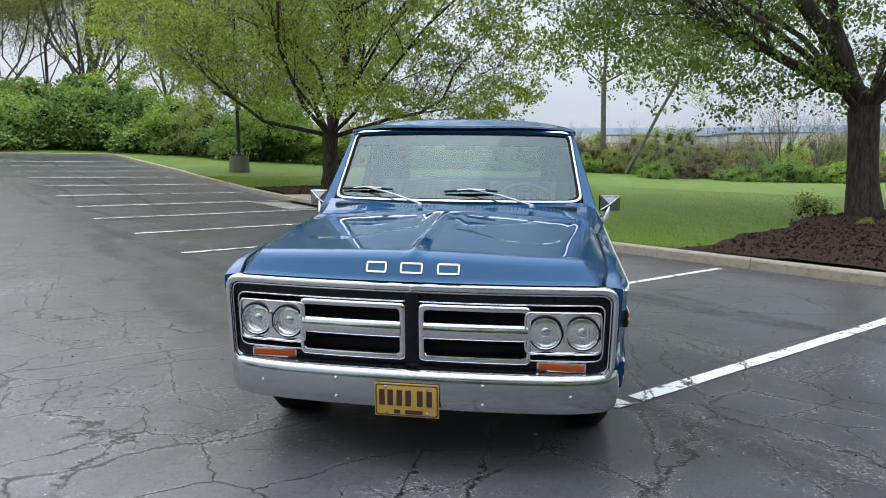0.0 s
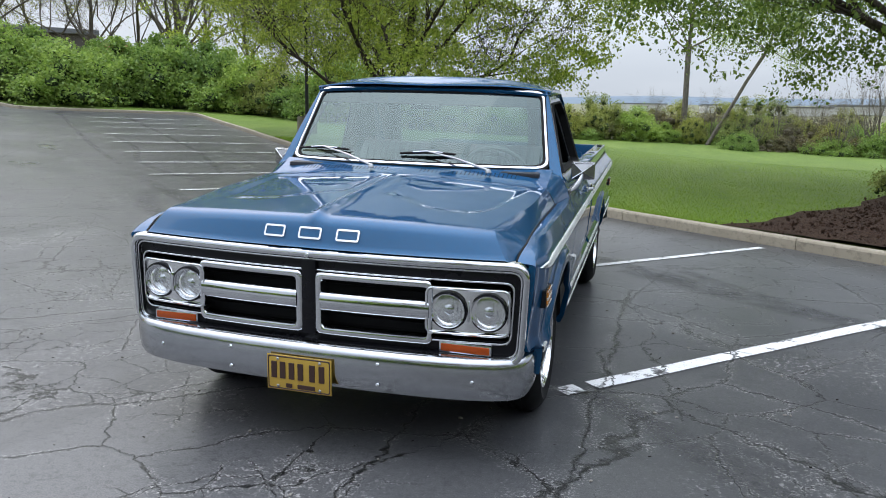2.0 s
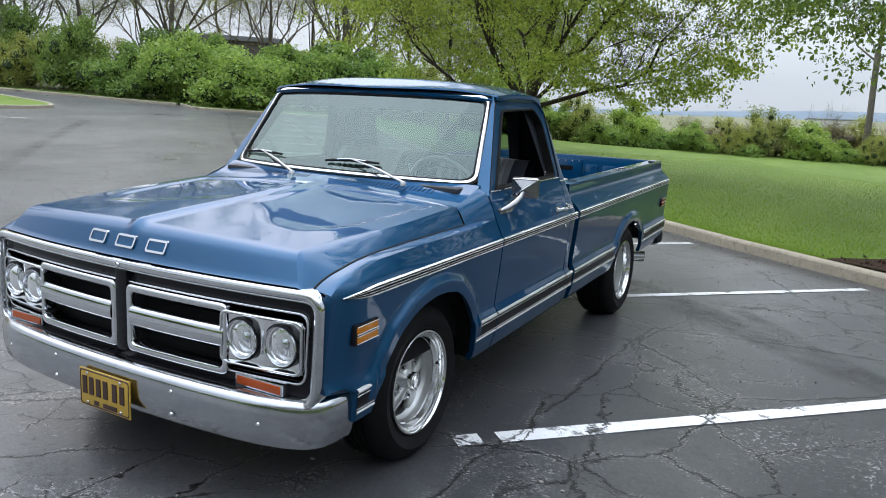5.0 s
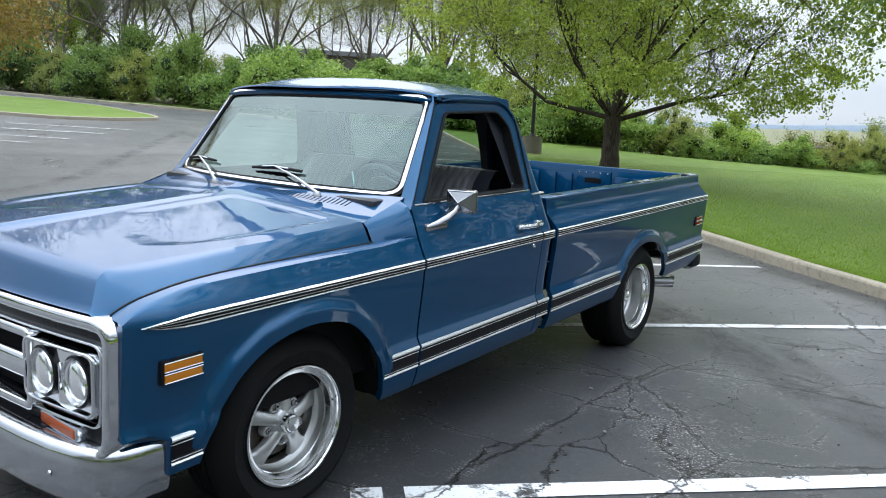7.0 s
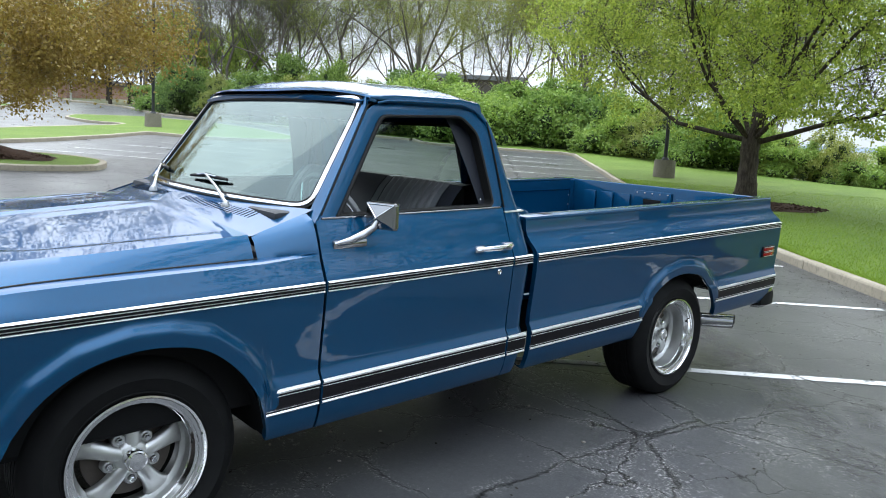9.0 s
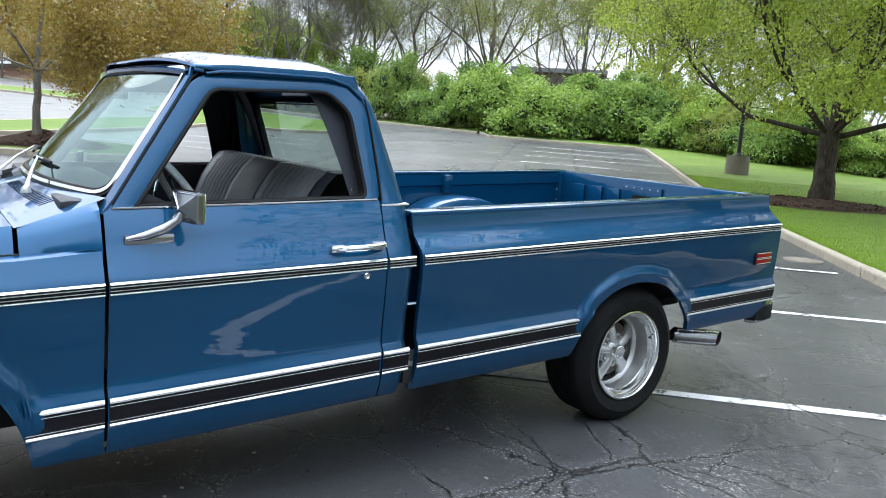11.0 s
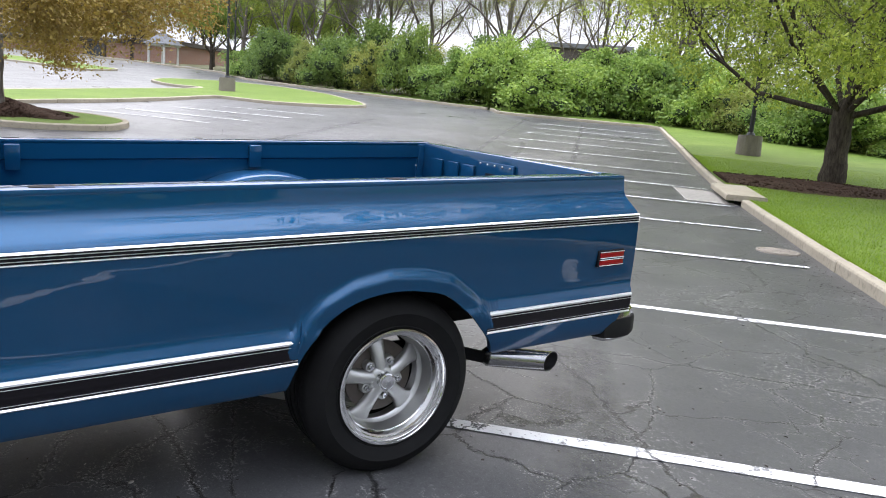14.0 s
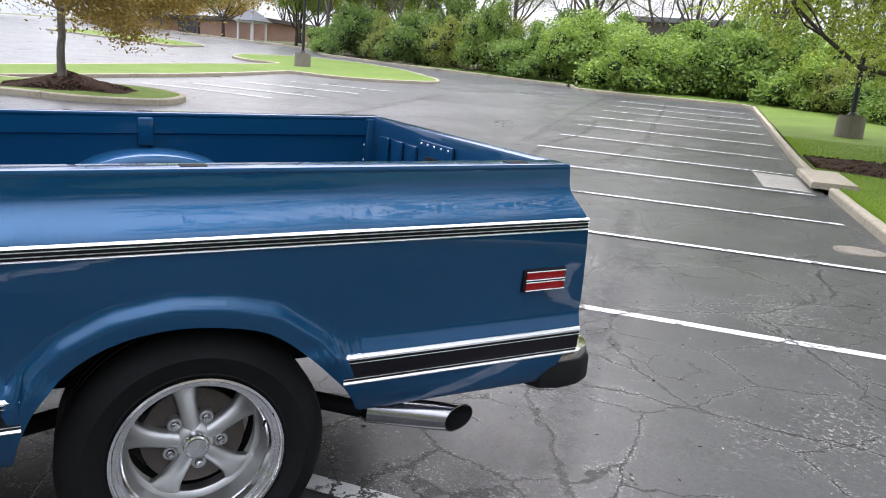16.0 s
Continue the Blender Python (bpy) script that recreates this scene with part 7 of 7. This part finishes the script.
for x in (-0.128, -0.088, -0.046, -0.004, 0.050, 0.094):
    v, f = box((x - 0.013, -0.026, 0.418), (x + 0.013, -0.021, 0.492), 0.002)
    body("plate_bar", v, f, PLATE_INK, plate, smooth=False)
for x0, x1 in ((-0.072, -0.044), (-0.018, 0.062)):
    v, f = box((x0, -0.0255, 0.380), (x1, -0.021, 0.398), 0.001)
    body("plate_bar", v, f, PLATE_INK, plate, smooth=False)
for x, z in ((-0.11, 0.505), (0.086, 0.505), (-0.11, 0.384), (0.086, 0.384)):
    v, f = lathe([(-0.004, 0.007), (-0.007, 0.005), (-0.008, 0.0001)], (x, -0.021, z), "y", 10)
    body("plate_screw", v, f, STEEL, plate)

# ---- bed ----
def bed_top(y):
    return 1.122


def bed_rear(z):
    return curve([(0.36, 5.21), (0.44, 5.24), (0.55, 5.30), (0.60, 5.315), (0.70, 5.312), (0.94, 5.288), (0.97, 5.278), (1.02, 5.256), (1.05, 5.247), (1.122, 5.243)], z)


def bed_front(z):
    return curve([(0.36, 2.690), (0.9, 2.688), (0.99, 2.680), (1.06, 2.672), (1.122, 2.668)], z)


for flip in (False, True):
    side = side_panel("bed_side", 2.685, 5.285, bed_top, BLUE, ARCH_R, flip, front=bed_front, rear=bed_rear)
    v, f = box((0.818, 2.672, 1.108), (0.920, 5.243, 1.130), 0.009)
    body("bed_rail", v, f, BLUE, side, mirror=flip)
    # black plates stand for the shade inside the stake pockets
    for y in (2.86, 4.06, 5.06):
        v, f = box((0.845, y - 0.035, 1.124), (0.895, y + 0.035, 1.132), 0.004)
        body("stake_pocket", v, f, UNDER, side, smooth=False, mirror=flip)
    # inner wall with ledge, stake posts and pressed panels
    rows = [[(x, y, z) for x, z in ((0.806, 1.110), (0.806, 1.034), (0.812, 1.030), (0.820, 1.026), (0.822, 0.72))] for y in np.linspace(2.70, 5.20, 12)]
    v, f = grid(rows)
    body("inner_wall", v, f, BLUE, side, mirror=flip)
    for y in (2.86, 4.06):
        v, f = box((0.778, y - 0.035, 0.98), (0.822, y + 0.035, 1.108), 0.010)
        body("stake_post", v, f, BLUE, side, mirror=flip)
    # wheel housing in the bed
    rows = []
    for a in np.linspace(0, math.pi, 25):
        y, z = 4.076 - 0.40 * math.cos(a), 0.70 + 0.27 * math.sin(a) ** 0.7
        rows.append([(0.81, y, z), (0.62, y, z), (0.585, y, z - 0.012), (0.57, y, z - 0.035 if z > 0.74 else 0.70), (0.57, y, 0.66)])
    v, f = grid(rows)
    body("wheel_housing", v, f, BLUE, side, mirror=flip)
    # liner of the wheel opening, seen from outside, black as the opening's shade
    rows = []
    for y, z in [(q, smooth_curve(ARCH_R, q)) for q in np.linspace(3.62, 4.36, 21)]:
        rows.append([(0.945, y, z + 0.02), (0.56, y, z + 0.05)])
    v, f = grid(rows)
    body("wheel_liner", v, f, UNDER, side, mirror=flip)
    # front liner likewise, the arch's shade put into its black
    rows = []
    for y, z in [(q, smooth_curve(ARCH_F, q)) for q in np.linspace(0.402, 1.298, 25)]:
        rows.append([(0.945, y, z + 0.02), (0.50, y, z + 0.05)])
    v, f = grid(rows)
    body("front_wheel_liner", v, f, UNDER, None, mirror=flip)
floor = body("bed_floor", *box((-0.80, 2.70, 0.68), (0.80, 5.21, 0.705), 0.004), BLUE, smooth=False)
for k in range(9):
    x = -0.60 + 0.15 * k
    v, f = box((x - 0.02, 2.72, 0.703), (x + 0.02, 5.20, 0.715), 0.005)
    body("floor_rib", v, f, BLUE, floor)
v, f = box((-0.82, 2.685, 0.45), (0.82, 2.725, 1.122), 0.012)
body("bed_front_wall", v, f, BLUE)
v, f = box((-0.835, 5.195, 0.60), (0.835, 5.262, 1.126), 0.014)
tailgate = body("tailgate", v, f, BLUE, None, "closed blue tailgate with pressed ribs")
for x in (-0.62, -0.44, -0.27, 0.27, 0.44, 0.62):
    v, f = box((x - 0.062, 5.176, 0.80), (x + 0.062, 5.190, 1.045), 0.010)
    body("pressed_rib", v, f, BLUE, tailgate)
v, f = box((-0.17, 5.176, 0.86), (0.17, 5.190, 1.085), 0.006)
body("access_cover", v, f, BLUE, tailgate)
for k in range(5):
    for z in (1.068, 0.885):
        v, f = lathe([(0.0, 0.007), (-0.004, 0.006), (-0.006, 0.0001)], (-0.14 + 0.07 * k, 5.176, z), "y", 8)
        body("cover_screw", v, f, STEEL, tailgate)
# a black plate paints the shade of the latch recess
v, f = box((-0.08, 5.172, 0.975), (0.08, 5.180, 1.020), 0.006)
body("latch_recess", v, f, UNDER, tailgate)
for flip in (False, True):
    v, f = box((0.805, 5.150, 0.70), (0.845, 5.235, 1.118), 0.010)
    body("bed_post", v, f, BLUE, None, mirror=flip)
    v, f = join(*[lathe([(0.0, 0.008), (-0.006, 0.006), (-0.008, 0.0001)], (0.825, 5.150, z), "y", 8) for z in (1.06, 0.98, 0.90)])
    body("hinge_bolts", v, f, STEEL, None, mirror=flip)
    # black slab added as shade in the gap between cab and bed, with its bolt heads
    v, f = box((0.80, 2.640, 0.40), (0.905, 2.678, 1.06), 0.004)
    body("gap_filler", v, f, UNDER, None, smooth=False, mirror=flip)

# rear bumper, just its end in view
RH = [(0.0, 5.50), (0.4, 5.495), (0.7, 5.475), (0.86, 5.44), (0.93, 5.40), (0.962, 5.34), (0.968, 5.26), (0.950, 5.20), (0.90, 5.17)]
v, f = sweep([(x, y) for x, y in mirror_path(RH)][::-1], [(-0.07, 0.475), (-0.03, 0.488), (-0.004, 0.480), (0.0, 0.455), (0.0, 0.40), (-0.008, 0.350), (-0.03, 0.333), (-0.06, 0.337)])
rear_bumper = body("rear_bumper", v, f, BUMPER, None, "chrome rear bumper end")
v, f = sweep([(x, y) for x, y in mirror_path(RH)][::-1], [(-0.012, 0.352), (0.006, 0.358), (0.010, 0.37), (0.010, 0.435), (0.006, 0.450), (-0.012, 0.456)])
body("bumper_pad", v, f, RUBBER, rear_bumper, "black rubber bumper strip")

# ---- running gear ----
v, f = join(box((0.36, 0.30, 0.36), (0.46, 5.15, 0.50), 0.01), box((-0.46, 0.30, 0.36), (-0.36, 5.15, 0.50), 0.01), box((-0.8, 1.35, 0.36), (0.8, 2.62, 0.44), 0.01), box((-0.75, 2.70, 0.52), (0.75, 5.18, 0.66), 0.01))
body("chassis", v, f, UNDER, smooth=False)
v, f = box((-0.86, 1.30, 0.385), (0.86, 2.62, 0.46), 0.01)
body("cab_floor", v, f, UNDER, smooth=False)
v, f = join(tube([(-0.8, 4.076, 0.366), (0.8, 4.076, 0.366)], 0.045, 12), lathe([(-0.14, 0.05), (-0.10, 0.12), (0.10, 0.12), (0.14, 0.05)], (0, 4.076, 0.366), "x", 18))
body("rear_axle", v, f, UNDER, level=True)
v, f = tube([(-0.75, 0.85, 0.33), (0.75, 0.85, 0.33)], 0.035, 10)
body("front_axle", v, f, UNDER, level=True)
# exhaust: black pipe and an angle-cut bright tip each side
for flip in (False, True):
    v, f = tube([(0.60, 3.3, 0.30), (0.66, 3.75, 0.42), (0.72, 4.3, 0.46), (0.77, 4.48, 0.42), (0.812, 4.64, 0.381)], 0.028, 12)
    pipe = body("exhaust_pipe", v, f, UNDER, None, level=True, mirror=flip)
    n = 28
    rows = []
    start, way = Vector((0.805, 4.60, 0.398)), Vector((0.30, 0.95, -0.10)).normalized()
    side = Vector((way.y, -way.x, 0)).normalized()
    over = side.cross(way)
    for d, r, cut in ((0.0, 0.030, 0), (0.02, 0.046, 0), (0.24, 0.048, 0), (0.335, 0.048, 1), (0.337, 0.046, 1), (0.335, 0.044, 1), (0.18, 0.044, 0), (0.18, 0.001, 0)):
        rows.append([tuple(start + way * (d - cut * 0.055 * math.cos(2 * math.pi * j / n)) + (side * math.cos(2 * math.pi * j / n) + over * math.sin(2 * math.pi * j / n)) * r) for j in range(n + 1)])
    v, f = grid(rows[:6])
    v2, f2 = grid(rows[5:])
    body("tip_bore", v2, f2, UNDER, pipe, level=True, mirror=flip)
    body("exhaust_tip", v, f, RIDGE_STEEL, pipe, "bright angle-cut exhaust tip", level=True, mirror=flip)


def make_wheel(width, tyre_r, rim_r, dish, name="wheel"):
    """A deep-dished five-spoke wheel, its axle along +x; dish: how far its centre lies behind the rim."""
    hub = thing(name, "", "")
    hub.parent = truck
    h = width / 2
    prof = [(-h + 0.01, rim_r + 0.002), (-h, rim_r + 0.03), (-h - 0.012, (rim_r + tyre_r) / 2), (-h + 0.006, tyre_r - 0.03), (-h + 0.03, tyre_r - 0.008)]
    tread = []
    for k in range(5):
        c = -h + 0.055 + (width - 0.11) * k / 4
        tread += [(c - 0.014, tyre_r), (c + 0.010, tyre_r + 0.001), (c + 0.012, tyre_r - 0.007), (c + 0.018, tyre_r - 0.007), (c + 0.020, tyre_r)]
    right = [(-o, r) for o, r in prof[::-1]]
    v, f = lathe(prof + tread[:-3] + right, (0, 0, 0), "x", 72)
    me = raw("tyre", v, f)
    me.shade_smooth()
    me.set_sharp_from_angle(angle=0.7)
    tyre = mesh_part("tyre", me, TYRE, hub, "black radial tyre")
    v, f = lathe([(h - 0.002, rim_r + 0.035), (h + 0.006, rim_r + 0.05), (h + 0.0065, rim_r + 0.053), (h + 0.003, rim_r + 0.056)], (0, 0, 0), "x", 60)
    v2, f2 = lathe([(h - 0.018, rim_r + 0.004), (h - 0.002, rim_r + 0.010), (h - 0.004, rim_r + 0.014), (h - 0.008, rim_r + 0.016)], (0, 0, 0), "x", 60)
    me = raw("sidewall_rib", *join((v, f), (v2, f2)))
    me.shade_smooth()
    mesh_part("sidewall_rib", me, TYRE, tyre)
    # rim: polished stepped lip, then a cast centre that flares into it
    def turned(name, profile, material, parent, label="", n=72, sharp=0.5):
        me = raw(name, *lathe(profile, (0, 0, 0), "x", n))
        me.shade_smooth()
        me.set_sharp_from_angle(angle=sharp)
        return mesh_part(name, me, material, parent, label)

    rim = turned("rim", [(h - 0.020, rim_r - 0.004), (h - 0.006, rim_r + 0.004), (h + 0.002, rim_r + 0.002), (h + 0.003, rim_r - 0.005), (h - 0.005, rim_r - 0.010), (h - 0.012, rim_r - 0.011), (h - 0.014, rim_r - 0.020),
                          (h - 0.022, rim_r - 0.022), (h - 0.024, rim_r - 0.030), (h - 0.048, rim_r - 0.034), (h - 0.052, rim_r - 0.038)], POLISHED, hub, "polished stepped rim")
    turned("dish", [(h - 0.048, rim_r - 0.034), (h - 0.052, rim_r - 0.038), (h - 0.056 - dish * 0.5, rim_r - 0.040), (h - 0.050 - dish, rim_r - 0.042)], ALLOY, rim, "grey cast wheel dish")
    h, face = h - dish, h
    turned("rim_centre", [(h - 0.050, rim_r - 0.040), (h - 0.064, rim_r - 0.046), (h - 0.072, rim_r - 0.054), (h - 0.082, rim_r - 0.056), (h - 0.12, rim_r - 0.050)], ALLOY, rim, "grey cast wheel centre")
    # barrel coloured black, standing for the shade behind the spokes
    turned("barrel", [(h - 0.118, rim_r - 0.050), (-face + 0.03, rim_r - 0.05), (-face + 0.01, rim_r)], UNDER, rim)
    for k in range(5):
        rot = Matrix.Rotation(2 * math.pi * k / 5 + 0.18, 4, 'X')
        rows = []
        for t in np.linspace(0, 1, 13):
            r = 0.040 + (rim_r - 0.048 - 0.040) * t
            w = 0.024 + 0.006 * t + 0.026 * t ** 5
            x = h - 0.026 - 0.006 * t - 0.036 * t ** 2.2
            ring = [(x - 0.034, r, -w * 1.05), (x - 0.014, r, -w), (x - 0.005, r, -w * 0.80), (x, r, -w * 0.45), (x + 0.002, r, 0.0), (x, r, w * 0.45), (x - 0.005, r, w * 0.80), (x - 0.014, r, w), (x - 0.034, r, w * 1.05)]
            rows.append([tuple(rot @ Vector(p)) for p in ring])
        me = raw("spoke", *grid(rows))
        me.shade_smooth()
        mesh_part("spoke", me, ALLOY, rim, "grey cast spoke")
    turned("hub_face", [(h - 0.085, 0.066), (h - 0.050, 0.064), (h - 0.036, 0.056), (h - 0.026, 0.046), (h - 0.024, 0.0001)], ALLOY, rim, "", 40, 0.9)
    turned("centre_cap", [(h - 0.032, 0.038), (h + 0.000, 0.038), (h + 0.006, 0.035), (h + 0.008, 0.029), (h + 0.012, 0.027), (h + 0.014, 0.0001)], POLISHED, rim, "polished centre cap", 30, 0.6)
    for k in range(5):
        a = 2 * math.pi * (k + 0.5) / 5 + 0.18
        c = (0, 0.076 * math.cos(a), 0.076 * math.sin(a))
        me = raw("lug_boss", *lathe([(h - 0.075, 0.024), (h - 0.050, 0.023), (h - 0.044, 0.020), (h - 0.044, 0.013), (h - 0.052, 0.012), (h - 0.052, 0.0001)], c, "x", 18))
        me.shade_smooth()
        me.set_sharp_from_angle(angle=0.7)
        mesh_part("lug_boss", me, ALLOY, rim)
        me = raw("lug_nut", *lathe([(h - 0.054, 0.0115), (h - 0.030, 0.0110), (h - 0.025, 0.007), (h - 0.025, 0.0001)], c, "x", 6))
        mesh_part("lug_nut", me, CHROME, rim)
    me = raw("valve_stem", *tube([(face - 0.035, rim_r - 0.036, 0.01), (face - 0.010, rim_r - 0.046, 0.012)], [0.004, 0.003], 8))
    mesh_part("valve_stem", me, RUBBER, rim)
    v, f = lathe([(-0.02, 0.15), (0.0, 0.15), (0.002, 0.145), (0.002, 0.09), (0.02, 0.08), (0.025, 0.0001)], (0, 0, 0), "x", 40)
    me = raw("brake_disc", v, f)
    me.shade_smooth()
    me.set_sharp_from_angle(angle=0.6)
    mesh_part("brake_disc", me, RUST, hub, "dull iron brake disc")
    return hub


for x, y, z, w, r, turn, rim_size in ((0.805, 0.85, 0.352, 0.25, 0.352, 0.10, 0.228), (0.805, 4.076, 0.370, 0.29, 0.370, 0.31, 0.238)):
    for sx in (1, -1):
        wheel = make_wheel(w, r, rim_size, 0.03 if w < 0.27 else 0.07)
        for key in ("label", "category"):
            if key in wheel:
                del wheel[key]
        wheel.matrix_basis = Matrix.Translation((sx * (x if w < 0.27 else 0.795), y, z)) @ Matrix.Rotation(0 if sx > 0 else math.pi, 4, 'Z') @ Matrix.Rotation(turn, 4, 'X')

# ---- inside the cab ----
def seat_rows(x0, x1, pleats, bulge):
    xs = np.linspace(x0, x1, max(3, pleats * 6 + 1))
    rows = []
    for x in xs:
        t = (x - x0) / (x1 - x0)
        ridge = bulge * abs(math.sin(math.pi * t * pleats)) ** 0.6 if pleats else bulge
        rows.append([(float(x), 2.20 - ridge * 0.3, 0.82), (float(x), 2.24 - ridge, 0.95), (float(x), 2.32 - ridge, 1.14), (float(x), 2.372 - ridge * 0.8, 1.222), (float(x), 2.415, 1.266 + ridge * 0.5), (float(x), 2.465, 1.274 + ridge * 0.2), (float(x), 2.51, 1.245), (float(x), 2.52, 1.05)])
    return grid(rows)


bench = body("bench_seat", *box((-0.74, 1.92, 0.58), (0.74, 2.46, 0.83), 0.05), VINYL, None, "blue and grey pleated bench seat")
for x0, x1, pl, bul, mat in ((-0.735, -0.68, 0, 0.0, VINYL), (-0.68, -0.63, 0, 0.012, VINYL_GREY), (-0.63, -0.22, 8, 0.020, PLEAT), (-0.22, -0.17, 0, 0.012, VINYL_GREY), (-0.17, 0.14, 0, 0.018, VINYL),
                             (0.14, 0.19, 0, 0.012, VINYL_GREY), (0.19, 0.60, 8, 0.020, PLEAT), (0.60, 0.64, 0, 0.012, VINYL_GREY), (0.64, 0.735, 0, 0.006, VINYL)):
    v, f = seat_rows(x0, x1, pl, bul)
    body("seat_back_panel", v, [q[::-1] for q in f], mat, bench)
v, f = join(box((-0.78, 1.55, 0.98), (0.78, 1.76, 1.185), 0.04), box((-0.78, 1.40, 1.150), (0.78, 1.62, 1.200), 0.02))
dash = body("dashboard", v, f, VINYL, None, "dark blue dashboard")
v, f = box((0.16, 1.752, 1.04), (0.60, 1.768, 1.16), 0.012)
body("instrument_panel", v, f, STEEL, dash)
# steering wheel on its column
c = Vector((0.43, 1.905, 1.130))
tilt_m = Matrix.Translation(c) @ Matrix.Rotation(radians(-58), 4, 'X')
rim_pts = [tuple(tilt_m @ Vector((0.205 * math.cos(a), 0.205 * math.sin(a), 0))) for a in np.linspace(0, 2 * math.pi, 41)]
v, f = tube(rim_pts, 0.014, 12, False)
steer = body("steering_wheel", v, f, WHEEL_RIM, None, "grey laced steering wheel with a bright horn ring")
horn = [tuple(tilt_m @ Vector((0.135 * math.cos(a), 0.135 * math.sin(a), 0.012))) for a in np.linspace(0, 2 * math.pi, 31)]
v, f = tube(horn, 0.005, 8, False)
body("horn_ring", v, f, CHROME, steer)
for a in (0.0, math.pi):
    v, f = tube([tuple(tilt_m @ Vector((0.03 * math.cos(a), 0.03 * math.sin(a), -0.01))), tuple(tilt_m @ Vector((0.20 * math.cos(a), 0.20 * math.sin(a), 0.0)))], [0.016, 0.010], 8)
    body("spoke", v, f, BLACK, steer)
v, f = tube([tuple(tilt_m @ Vector((0, 0, 0.02))), tuple(tilt_m @ Vector((0, 0, -0.06))), tuple(tilt_m @ Vector((0, 0, -0.40)))], [0.045, 0.04, 0.03], 16)
body("steering_column", v, f, VINYL, steer)
v, f = tube([(0.33, 1.80, 1.13), (0.25, 1.83, 1.18), (0.21, 1.86, 1.25)], [0.006, 0.006, 0.009], 8)
body("shift_lever", v, f, CHROME, steer)
v, f = box((-0.10, 1.735, 1.530), (0.10, 1.755, 1.585), 0.012)
body("rear_view_mirror", v, f, BLACK, None, "black rear-view mirror on the windscreen header")
